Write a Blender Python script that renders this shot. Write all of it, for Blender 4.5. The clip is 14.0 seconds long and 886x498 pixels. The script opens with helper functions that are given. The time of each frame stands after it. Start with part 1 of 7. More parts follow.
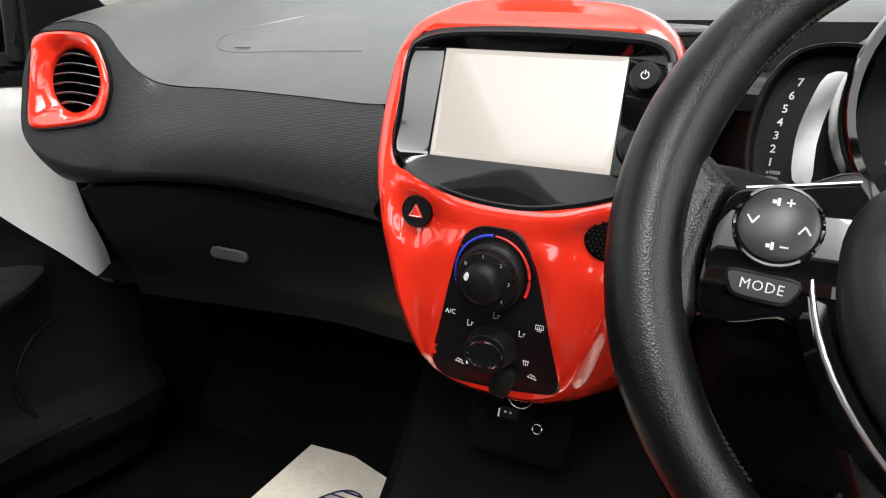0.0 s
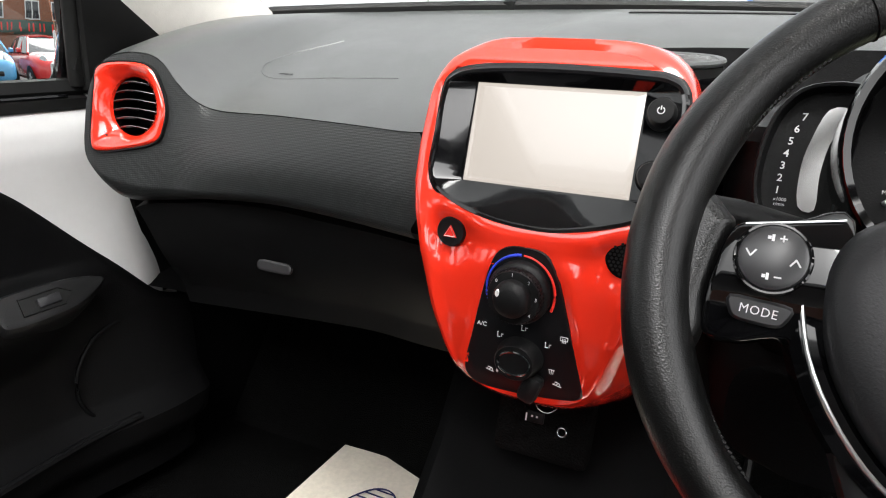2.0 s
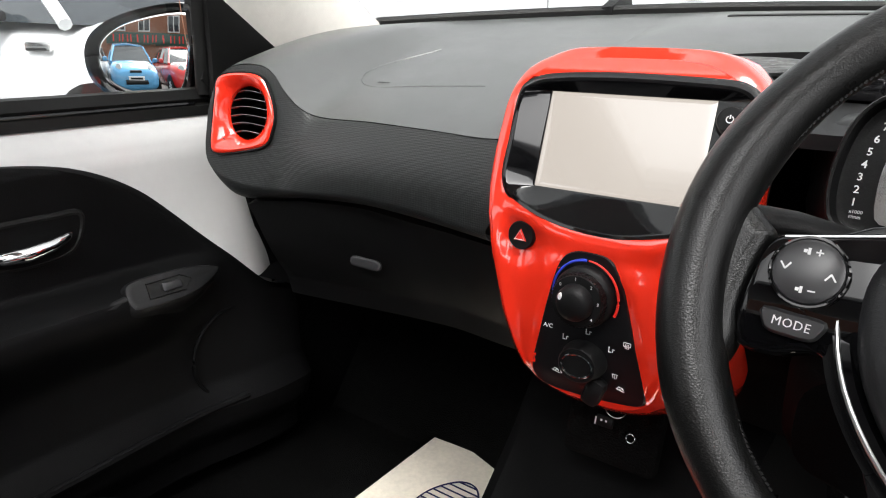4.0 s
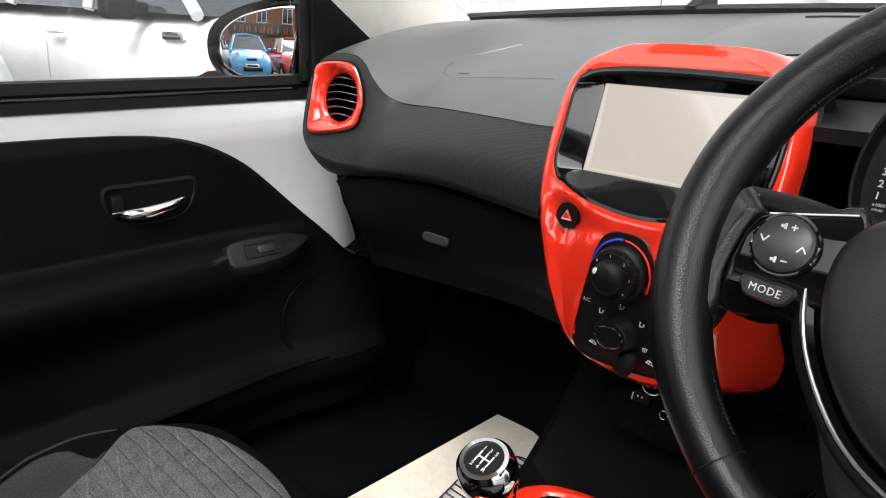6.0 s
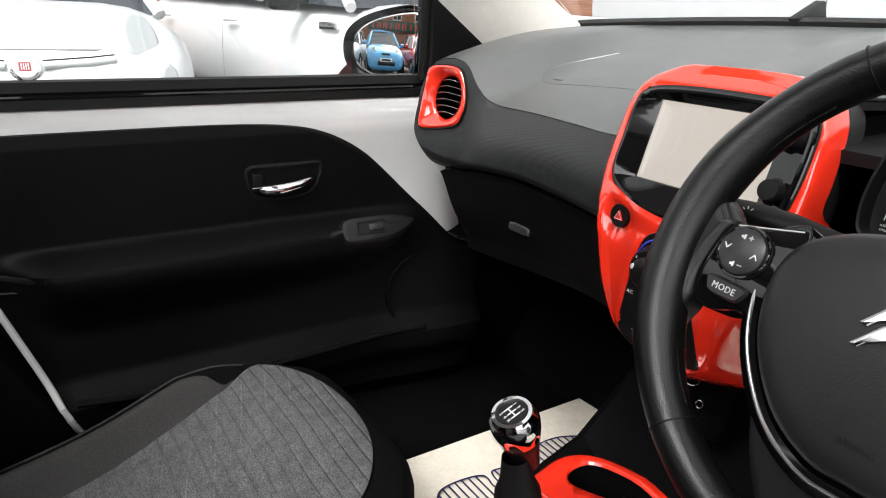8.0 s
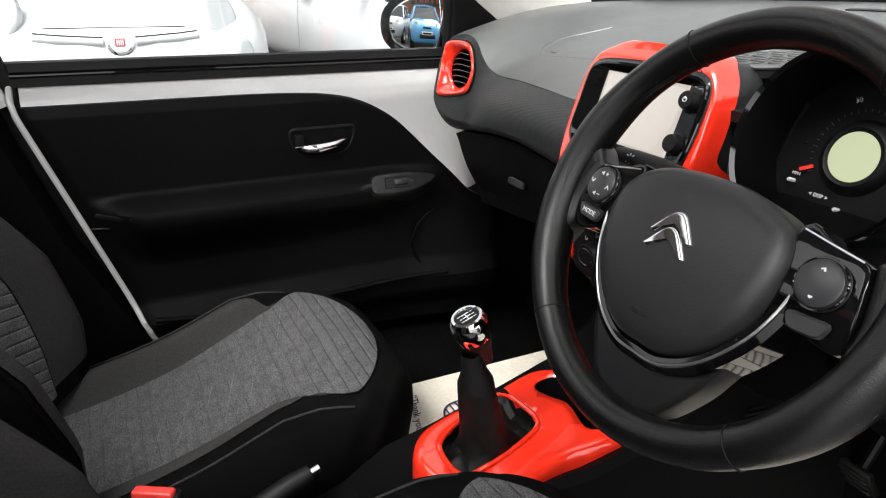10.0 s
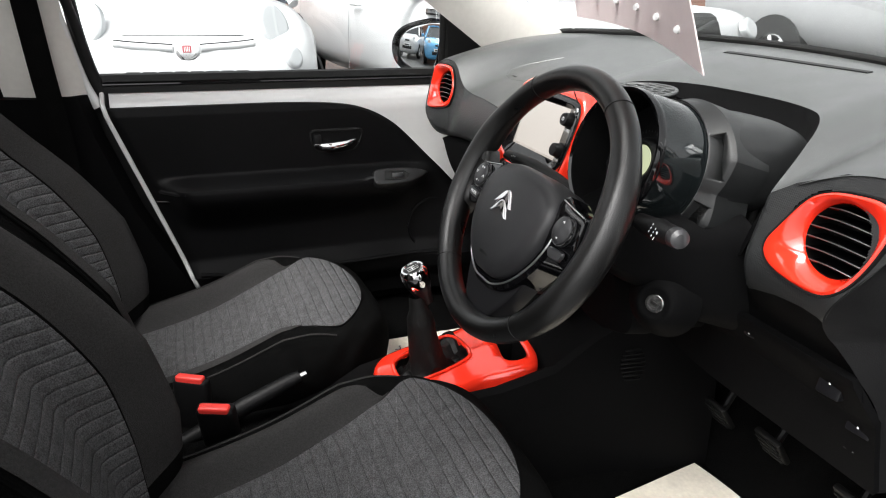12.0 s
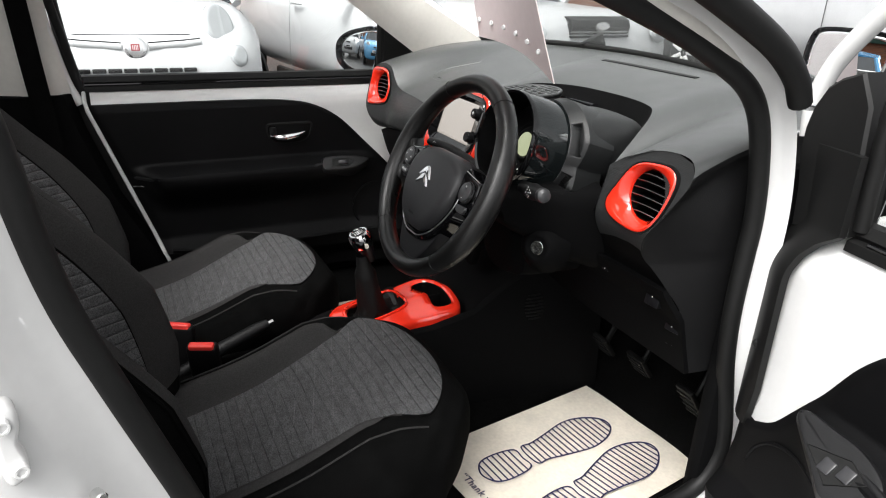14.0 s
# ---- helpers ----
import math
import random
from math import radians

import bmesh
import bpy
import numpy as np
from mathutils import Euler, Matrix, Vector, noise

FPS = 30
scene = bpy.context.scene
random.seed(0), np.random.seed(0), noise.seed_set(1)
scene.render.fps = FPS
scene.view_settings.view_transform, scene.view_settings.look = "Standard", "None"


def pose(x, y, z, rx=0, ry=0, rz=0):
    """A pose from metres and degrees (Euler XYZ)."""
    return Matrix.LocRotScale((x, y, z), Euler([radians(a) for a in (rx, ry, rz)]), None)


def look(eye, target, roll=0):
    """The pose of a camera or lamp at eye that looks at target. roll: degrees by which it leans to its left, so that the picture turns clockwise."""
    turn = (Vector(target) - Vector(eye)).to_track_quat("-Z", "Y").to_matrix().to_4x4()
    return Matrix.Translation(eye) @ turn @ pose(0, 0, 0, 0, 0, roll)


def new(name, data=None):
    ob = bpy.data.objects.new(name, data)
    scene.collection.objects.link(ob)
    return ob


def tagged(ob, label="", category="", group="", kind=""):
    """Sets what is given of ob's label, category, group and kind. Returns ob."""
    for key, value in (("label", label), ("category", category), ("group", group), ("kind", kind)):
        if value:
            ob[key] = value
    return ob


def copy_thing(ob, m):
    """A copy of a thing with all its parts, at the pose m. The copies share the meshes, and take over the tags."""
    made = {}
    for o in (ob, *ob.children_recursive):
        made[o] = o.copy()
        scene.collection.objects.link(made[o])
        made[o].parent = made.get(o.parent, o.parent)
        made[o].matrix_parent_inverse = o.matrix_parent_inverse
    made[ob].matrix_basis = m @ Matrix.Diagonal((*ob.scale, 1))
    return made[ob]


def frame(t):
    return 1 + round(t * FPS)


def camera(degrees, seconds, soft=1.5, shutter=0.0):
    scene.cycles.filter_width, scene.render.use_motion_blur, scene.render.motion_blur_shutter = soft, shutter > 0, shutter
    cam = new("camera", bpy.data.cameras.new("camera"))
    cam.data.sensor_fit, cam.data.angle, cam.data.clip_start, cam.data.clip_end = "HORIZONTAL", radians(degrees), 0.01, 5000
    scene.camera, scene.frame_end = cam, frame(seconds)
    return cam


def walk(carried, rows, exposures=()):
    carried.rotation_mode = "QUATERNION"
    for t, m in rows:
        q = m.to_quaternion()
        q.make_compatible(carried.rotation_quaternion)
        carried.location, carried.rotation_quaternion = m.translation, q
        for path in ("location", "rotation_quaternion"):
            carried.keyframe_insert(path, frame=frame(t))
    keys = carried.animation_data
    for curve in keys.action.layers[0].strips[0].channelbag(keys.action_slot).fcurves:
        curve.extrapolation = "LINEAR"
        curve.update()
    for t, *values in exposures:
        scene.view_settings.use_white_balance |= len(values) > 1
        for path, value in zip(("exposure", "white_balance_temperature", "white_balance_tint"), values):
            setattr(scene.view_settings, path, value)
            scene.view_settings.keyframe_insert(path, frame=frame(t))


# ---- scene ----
cam = camera(66.7, 14.0, 1.1)
PATH = [
    (0, (0.179, -0.562, 0.954), (-0.57, 1.19, 0.348), 2.4),
    (0.5, (0.175, -0.573, 0.965), (-0.556, 1.188, 0.361), 2.3),
    (1, (0.178, -0.588, 0.975), (-0.568, 1.167, 0.373), 2.1),
    (1.5, (0.183, -0.598, 0.976), (-0.602, 1.139, 0.372), 2.3),
    (2, (0.189, -0.605, 0.982), (-0.626, 1.119, 0.378), 1.8),
    (2.5, (0.198, -0.606, 0.986), (-0.624, 1.114, 0.382), 1.9),
    (3, (0.218, -0.61, 0.988), (-0.688, 1.065, 0.376), 2.2),
    (3.5, (0.238, -0.61, 0.99), (-0.848, 0.954, 0.379), 1.8),
    (3.7, (0.237, -0.608, 0.992), (-0.857, 0.952, 0.385), 0.9),
    (5.8, (0.302, -0.629, 0.99), (-0.99, 0.762, 0.361), 2.1),
    (6, (0.318, -0.635, 0.99), (-1.014, 0.722, 0.369), 1.7),
    (6.5, (0.354, -0.643, 0.996), (-1.078, 0.606, 0.373), 1.8),
    (7, (0.384, -0.652, 1.004), (-1.092, 0.548, 0.388), 1.6),
    (7.2, (0.398, -0.653, 1.008), (-1.139, 0.481, 0.414), 1.7),
    (9.3, (0.572, -0.642, 1.05), (-1.005, 0.332, 0.296), 1.3),
    (9.5, (0.601, -0.65, 1.051), (-0.976, 0.328, 0.305), 1.2),
    (10, (0.67, -0.64, 1.057), (-0.986, 0.188, 0.302), 0.9),
    (10.5, (0.762, -0.635, 1.072), (-0.912, 0.165, 0.325), 1.2),
    (11, (0.831, -0.632, 1.091), (-0.832, 0.188, 0.342), 1.6),
    (11.5, (0.919, -0.615, 1.106), (-0.774, 0.142, 0.356), 1.7),
    (12, (1.032, -0.633, 1.135), (-0.688, 0.06, 0.386), 1.7),
    (12.5, (1.126, -0.684, 1.148), (-0.58, 0.039, 0.396), 2.0),
    (13, (1.225, -0.744, 1.162), (-0.453, 0.045, 0.411), 2.3),
    (13.5, (1.292, -0.745, 1.183), (-0.365, 0.087, 0.432), 2.2),
    (14, (1.32, -0.739, 1.196), (-0.327, 0.105, 0.437), 2.5),
]
EXPOSURES = [(0, 1.68), (3.5, 1.6), (7, 1.45), (9.5, 1.48), (12.0, 1.5), (14, 1.15)]
walk(cam, [(t, look(eye, target, roll)) for t, eye, target, roll in PATH], EXPOSURES)

# ---- world, sun, exposure ----
world = bpy.data.worlds.new("overcast_sky")
scene.world = world
world.use_nodes = True
wn, wl = world.node_tree.nodes, world.node_tree.links
wn.clear()
sky = wn.new("ShaderNodeTexSky")
sky.sky_type, sky.sun_disc = "NISHITA", False
sky.sun_elevation, sky.sun_rotation = radians(50), radians(150)
sky.air_density, sky.dust_density, sky.ozone_density = 1.0, 6.0, 1.0
hsv = wn.new("ShaderNodeHueSaturation")
hsv.inputs["Saturation"].default_value = 0.06
bg = wn.new("ShaderNodeBackground")
bg.inputs["Strength"].default_value = 0.15
wo = wn.new("ShaderNodeOutputWorld")
wl.new(sky.outputs[0], hsv.inputs["Color"])
wl.new(hsv.outputs[0], bg.inputs["Color"])
wl.new(bg.outputs[0], wo.inputs["Surface"])
sun_data = bpy.data.lights.new("sun", "SUN")
sun_data.energy, sun_data.angle, sun_data.color = 1.2, radians(30), (1.0, 0.98, 0.95)
sun = new("sun", sun_data)
sun.matrix_world = look((2, -4, 8), (0, 0, 0))


# ---- materials ----
def material(name, color, rough=0.5, metal=0.0, spec=0.5, bump=(), vary=0.0, vary_scale=6.0, coat=0.0, rough_vary=0.0, stretch=(1, 1, 1), ior=1.5, coat_ior=1.5):
    """A surface with its colour and gloss varied at two scales. bump: rows of (kind, scale, depth in metres)."""
    m = bpy.data.materials.new(name)
    m.use_nodes = True
    n, l = m.node_tree.nodes, m.node_tree.links
    b = n["Principled BSDF"]
    b.inputs["Base Color"].default_value = (*color, 1)
    b.inputs["Roughness"].default_value = rough
    b.inputs["Metallic"].default_value = metal
    b.inputs["Specular IOR Level"].default_value = spec
    b.inputs["Coat Weight"].default_value = coat
    b.inputs["IOR"].default_value, b.inputs["Coat IOR"].default_value = ior, coat_ior
    b.inputs["Coat Roughness"].default_value = 0.03
    tc = n.new("ShaderNodeTexCoord")
    mp = n.new("ShaderNodeMapping")
    mp.inputs["Scale"].default_value = stretch
    l.new(tc.outputs["Object"], mp.inputs["Vector"])
    if vary:
        mix_in = None
        for scale, amount in ((vary_scale, vary), (vary_scale * 14, vary * 0.6)):
            t = n.new("ShaderNodeTexNoise")
            t.inputs["Scale"].default_value = scale
            t.inputs["Detail"].default_value = 4
            l.new(mp.outputs[0], t.inputs["Vector"])
            r = n.new("ShaderNodeMapRange")
            r.inputs["From Min"].default_value, r.inputs["From Max"].default_value = 0.3, 0.7
            r.inputs["To Min"].default_value, r.inputs["To Max"].default_value = 1 - amount, 1 + amount
            l.new(t.outputs[0], r.inputs[0])
            mul = n.new("ShaderNodeMix")
            mul.data_type, mul.blend_type = "RGBA", "MULTIPLY"
            mul.inputs["Factor"].default_value = 1
            if mix_in is None:
                mul.inputs["A"].default_value = (*color, 1)
            else:
                l.new(mix_in, mul.inputs["A"])
            l.new(r.outputs[0], mul.inputs["B"])
            mix_in = mul.outputs["Result"]
        l.new(mix_in, b.inputs["Base Color"])
    if rough_vary:
        t = n.new("ShaderNodeTexNoise")
        t.inputs["Scale"].default_value = 22
        t.inputs["Detail"].default_value = 6
        l.new(mp.outputs[0], t.inputs["Vector"])
        r = n.new("ShaderNodeMapRange")
        r.inputs["To Min"].default_value, r.inputs["To Max"].default_value = rough - rough_vary, rough + rough_vary
        l.new(t.outputs[0], r.inputs[0])
        l.new(r.outputs[0], b.inputs["Roughness"])
    last = None
    for kind, scale, depth in bump:
        if kind == "voronoi":
            t = n.new("ShaderNodeTexVoronoi")
            t.inputs["Scale"].default_value = scale
            t.inputs["Randomness"].default_value = 0.2 if scale < 500 else 1.0
        elif kind == "wave":
            t = n.new("ShaderNodeTexWave")
            t.inputs["Scale"].default_value = scale
        else:
            t = n.new("ShaderNodeTexNoise")
            t.inputs["Scale"].default_value = scale
            t.inputs["Detail"].default_value = 5
        l.new(mp.outputs[0], t.inputs["Vector"])
        bp = n.new("ShaderNodeBump")
        bp.inputs["Distance"].default_value = depth
        bp.inputs["Strength"].default_value = 1.0
        l.new(t.outputs["Distance"] if kind == "voronoi" else t.outputs[0], bp.inputs["Height"])
        if last is not None:
            l.new(last, bp.inputs["Normal"])
        last = bp.outputs[0]
    if last is not None:
        l.new(last, b.inputs["Normal"])
    return m


def rib_fabric(name, color, line, axis, pitch):
    """Woven seat cloth with sewn ribs every pitch metres along an axis, crossed by thin slanted pale threads."""
    m = material(name, color, 0.95, spec=0.15, bump=(("noise", 900, 0.0006),), vary=0.2, vary_scale=60)
    n, l = m.node_tree.nodes, m.node_tree.links
    b = n["Principled BSDF"]
    tc = n.new("ShaderNodeTexCoord")
    sep = n.new("ShaderNodeSeparateXYZ")
    l.new(tc.outputs["Object"], sep.inputs[0])

    def math_node(op, a, c=None):
        k = n.new("ShaderNodeMath")
        k.operation = op
        for i, v in ((0, a), (1, c)):
            if v is None:
                continue
            if isinstance(v, (int, float)):
                k.inputs[i].default_value = v
            else:
                l.new(v, k.inputs[i])
        return k.outputs[0]

    wob = n.new("ShaderNodeTexNoise")
    wob.inputs["Scale"].default_value = 9
    l.new(tc.outputs["Object"], wob.inputs["Vector"])
    along = math_node("ADD", sep.outputs[axis], math_node("MULTIPLY", wob.outputs[0], 0.009))
    saw = math_node("FRACT", math_node("DIVIDE", along, pitch))
    tri = math_node("ABSOLUTE", math_node("SUBTRACT", saw, 0.5))
    rib = math_node("POWER", math_node("MULTIPLY", tri, 2.0), 6.0)
    slant = math_node("ADD", along, math_node("MULTIPLY", sep.outputs[0], 0.3))
    saw2 = math_node("FRACT", math_node("DIVIDE", slant, pitch * 1.9))
    thread = math_node("LESS_THAN", math_node("ABSOLUTE", math_node("SUBTRACT", saw2, 0.5)), 0.022)
    patch = n.new("ShaderNodeTexNoise")
    patch.inputs["Scale"].default_value = 7
    l.new(tc.outputs["Object"], patch.inputs["Vector"])
    front = math_node("MULTIPLY", math_node("SUBTRACT", patch.outputs[0], 0.44), 4.0)
    front.node.use_clamp = True
    fleck = n.new("ShaderNodeTexNoise")
    fleck.inputs["Scale"].default_value = 520
    fleck.inputs["Detail"].default_value = 2
    l.new(tc.outputs["Object"], fleck.inputs["Vector"])
    spread = n.new("ShaderNodeMapRange")
    spread.inputs["From Min"].default_value, spread.inputs["From Max"].default_value = 0.32, 0.68
    spread.inputs["To Min"].default_value, spread.inputs["To Max"].default_value = 0.5, 1.5
    l.new(fleck.outputs[0], spread.inputs[0])
    flecked = n.new("ShaderNodeMix")
    flecked.data_type, flecked.blend_type = "RGBA", "MULTIPLY"
    flecked.inputs["Factor"].default_value = 1
    l.new(b.inputs["Base Color"].links[0].from_socket, flecked.inputs["A"])
    l.new(spread.outputs[0], flecked.inputs["B"])
    l.new(flecked.outputs["Result"], b.inputs["Base Color"])
    grain = n.new("ShaderNodeTexNoise")
    grain.inputs["Scale"].default_value = 260
    l.new(tc.outputs["Object"], grain.inputs["Vector"])
    amount = math_node("MULTIPLY", math_node("MAXIMUM", math_node("MULTIPLY", thread, math_node("MULTIPLY", front, 0.6)), math_node("MULTIPLY", math_node("POWER", rib, 3.0), 0.7)), math_node("MULTIPLY", grain.outputs[0], 0.3))
    mix = n.new("ShaderNodeMix")
    mix.data_type = "RGBA"
    mix.inputs["B"].default_value = (*line, 1)
    old = b.inputs["Base Color"].links[0].from_socket
    l.new(amount, mix.inputs["Factor"])
    l.new(old, mix.inputs["A"])
    l.new(mix.outputs["Result"], b.inputs["Base Color"])
    bp = n.new("ShaderNodeBump")
    bp.inputs["Distance"].default_value = 0.0022
    bp.invert = True
    l.new(rib, bp.inputs["Height"])
    l.new(b.inputs["Normal"].links[0].from_socket, bp.inputs["Normal"])
    l.new(bp.outputs[0], b.inputs["Normal"])
    return m


def glass_material(name, tint=(1, 1, 1)):
    m = bpy.data.materials.new(name)
    m.use_nodes = True
    b = m.node_tree.nodes["Principled BSDF"]
    b.inputs["Base Color"].default_value = (*tint, 1)
    b.inputs["Roughness"].default_value = 0.0
    b.inputs["Transmission Weight"].default_value = 1.0
    b.inputs["IOR"].default_value = 1.45
    return m


def glow_panel(name, color, other, power, rough):
    """A dark panel with an even glow under a glossy cover, with a slight drift of tone across it."""
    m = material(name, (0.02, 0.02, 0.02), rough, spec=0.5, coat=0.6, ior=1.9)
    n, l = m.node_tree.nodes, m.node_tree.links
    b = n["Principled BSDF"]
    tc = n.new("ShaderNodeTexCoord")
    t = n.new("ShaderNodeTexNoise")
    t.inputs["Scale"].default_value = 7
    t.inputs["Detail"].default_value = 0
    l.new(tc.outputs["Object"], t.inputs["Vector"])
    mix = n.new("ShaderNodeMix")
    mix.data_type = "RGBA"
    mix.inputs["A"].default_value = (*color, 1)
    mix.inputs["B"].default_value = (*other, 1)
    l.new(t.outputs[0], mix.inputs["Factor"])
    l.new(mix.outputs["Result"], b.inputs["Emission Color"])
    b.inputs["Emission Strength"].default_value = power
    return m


RED = material("red_gloss_plastic", (0.9, 0.034, 0.014), 0.14, spec=0.5, coat=0.9, coat_ior=1.75, bump=(("noise", 60, 0.00004),))
PIANO = material("piano_black", (0.003, 0.003, 0.0035), 0.04, spec=0.5, rough_vary=0.02, ior=1.52)
BLACK = material("black_moulded_plastic", (0.004, 0.004, 0.0044), 0.5, spec=0.25, bump=(("noise", 700, 0.0002),), vary=0.2)
DASH = material("soft_grey_dash_skin", (0.049, 0.0515, 0.0515), 0.36, spec=1.0, bump=(("noise", 800, 0.0003),), vary=0.12, vary_scale=4, rough_vary=0.06)
CAPSKIN = material("dark_matt_cap", (0.011, 0.0117, 0.012), 0.46, spec=0.4, bump=(("noise", 800, 0.0002),), vary=0.1)
BAND = material("pimpled_dark_dash_band", (0.0155, 0.017, 0.0172), 0.42, spec=0.5, bump=(("voronoi", 420, 0.0005),), vary=0.1)
SATINBLACK = material("satin_black_plastic", (0.006, 0.006, 0.007), 0.32, spec=0.35, rough_vary=0.04)
HUBSKIN = material("matt_black_airbag_skin", (0.022, 0.022, 0.0235), 0.4, spec=0.4, bump=(("noise", 800, 0.0002),), vary=0.1, rough_vary=0.05)
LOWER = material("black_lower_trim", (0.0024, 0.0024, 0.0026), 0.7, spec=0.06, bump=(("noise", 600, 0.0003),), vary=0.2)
DOORTRIM = material("black_door_trim", (0.003, 0.003, 0.0033), 0.5, spec=0.12, bump=(("noise", 600, 0.0003),), vary=0.2)
ARMPAD = material("satin_armrest_skin", (0.009, 0.009, 0.0096), 0.38, spec=0.4, bump=(("noise", 700, 0.0002),), vary=0.15, rough_vary=0.05)
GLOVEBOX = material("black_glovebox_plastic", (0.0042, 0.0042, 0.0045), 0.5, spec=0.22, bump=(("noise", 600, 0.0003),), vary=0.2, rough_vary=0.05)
RUBBER = material("black_rubber", (0.0045, 0.0045, 0.0045), 0.55, spec=0.3, vary=0.2)
LEATHER = material("black_grained_leather", (0.004, 0.004, 0.004), 0.3, spec=0.5, bump=(("voronoi", 1000, 0.00012), ("noise", 60, 0.00008)), vary=0.15, rough_vary=0.06, ior=1.5)
GAITER = material("dull_black_leather", (0.005, 0.005, 0.005), 0.5, spec=0.25, bump=(("noise", 60, 0.002), ("voronoi", 900, 0.0002)), vary=0.2)
CHROME = material("chrome", (0.85, 0.85, 0.86), 0.06, metal=1.0)
BRIGHT = material("brushed_bright_metal", (0.7, 0.7, 0.7), 0.34, metal=1.0)
PODSKIN = material("dark_soft_pod_skin", (0.021, 0.022, 0.0224), 0.42, spec=0.6, bump=(("voronoi", 420, 0.0004),), vary=0.1)
SATIN = material("satin_metal", (0.66, 0.66, 0.65), 0.22, metal=1.0, vary=0.1)
WHITE = material("white_car_paint", (0.66, 0.66, 0.655), 0.25, spec=0.5, coat=0.6, vary=0.02)
HEADLINER = material("pale_headliner", (0.72, 0.7, 0.67), 0.9, bump=(("noise", 400, 0.0006),), vary=0.05)
PILLAR = material("pale_pillar_trim", (0.6, 0.58, 0.54), 0.6, bump=(("noise", 500, 0.0003),), vary=0.05)
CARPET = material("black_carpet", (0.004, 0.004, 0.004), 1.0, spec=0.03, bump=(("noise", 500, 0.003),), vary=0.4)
PAPER = material("cream_paper_mat", (0.74, 0.68, 0.58), 0.85, spec=0.2, bump=(("noise", 25, 0.003),), vary=0.1, vary_scale=9)
INK = material("navy_print", (0.02, 0.02, 0.07), 0.8, spec=0.2)
MARK = material("white_print", (0.8, 0.8, 0.8), 0.5)
BLUE = material("blue_print", (0.03, 0.06, 0.6), 0.4)
REDMARK = material("red_print", (0.75, 0.03, 0.02), 0.4)
INSERT = rib_fabric("ribbed_grey_cloth", (0.066, 0.066, 0.068), (0.5, 0.5, 0.5), 1, 0.0185)
INSERT_BACK = rib_fabric("ribbed_grey_back_cloth", (0.068, 0.068, 0.07), (0.5, 0.5, 0.5), 2, 0.0185)
BOLSTER = material("dark_grey_cloth", (0.032, 0.031, 0.031), 0.95, spec=0.1, bump=(("noise", 700, 0.0012),), vary=0.2, vary_scale=400)
SIDECLOTH = material("black_seat_cloth", (0.003, 0.003, 0.003), 0.95, spec=0.04, bump=(("noise", 700, 0.0006),), vary=0.3, vary_scale=30)
# the touch screen's pale reflection is put in as a glow
SCREEN = glow_panel("screen_reflection_glow", (1.0, 0.9, 0.8), (0.86, 0.77, 0.68), 0.24, 0.16)
BUCKLE_RED = material("red_buckle_button", (0.8, 0.05, 0.04), 0.35)
LCD = glow_panel("olive_lcd_lit", (0.75, 0.8, 0.48), (0.62, 0.7, 0.42), 0.3, 0.3)
GLASS = glass_material("window_glass", (0.97, 0.99, 0.98))
SMOKE = material("smoked_gloss_cover", (0.006, 0.008, 0.0085), 0.06, spec=0.7)
PADGREY = material("grey_button_plastic", (0.03, 0.03, 0.032), 0.3, spec=0.6, vary=0.1)
MIRROR = material("mirror_glass", (0.9, 0.92, 0.92), 0.0, metal=1.0)
ASPHALT = material("wet_asphalt", (0.05, 0.05, 0.05), 0.35, bump=(("noise", 90, 0.004),), vary=0.35, vary_scale=1.2)
CARWHITE = material("dull_white_car_paint", (0.5, 0.51, 0.52), 0.3, spec=0.5, coat=0.5, vary=0.04)
CARBLUE = material("pale_blue_car_paint", (0.1, 0.35, 0.62), 0.2, coat=0.8, vary=0.02)
CARRED = material("red_car_paint", (0.6, 0.03, 0.03), 0.2, coat=0.8, vary=0.02)
CARGLASS = material("dark_car_glass", (0.02, 0.025, 0.03), 0.03, spec=0.8, vary=0.1)
LAMPGLASS = material("headlamp_lens", (0.5, 0.52, 0.53), 0.1, spec=0.8, metal=0.3)
BADGE = material("dull_red_badge", (0.32, 0.05, 0.06), 0.4)
GREEN = material("dark_green_board", (0.02, 0.06, 0.045), 0.5, vary=0.15)
CARD = material("pale_pink_card", (0.72, 0.62, 0.62), 0.6, vary=0.04, vary_scale=5)


# ---- shapes ----
def smoothstep(a, b, v):
    k = min(1.0, max(0.0, (v - a) / (b - a)))
    return k * k * (3 - 2 * k)


def lerp(a, b, k):
    return a + (b - a) * k


def interp(v, xs, ys):
    return float(np.interp(v, xs, ys))


def link(name, bm, mat, parent=None, label="", flat=False, sharp=38):
    me = bpy.data.meshes.new(name)
    bm.normal_update()
    bm.to_mesh(me)
    bm.free()
    if mat:
        me.materials.append(mat)
    if not flat:
        me.polygons.foreach_set("use_smooth", [True] * len(me.polygons))
        me.set_sharp_from_angle(angle=radians(sharp))
    ob = new(name, me)
    if parent is not None:
        ob.parent = parent
    if label:
        ob["label"] = label
    return ob


def part(name, bm, mat, parent, label="", flat=False, sharp=38):
    return link(name, bm, mat, parent, label, flat, sharp)


def thing(name, label, category, group="", kind="", at=None):
    e = new(name)
    e.empty_display_size = 0.05
    if at is not None:
        e.matrix_world = at
    return tagged(e, label, category, group, kind)


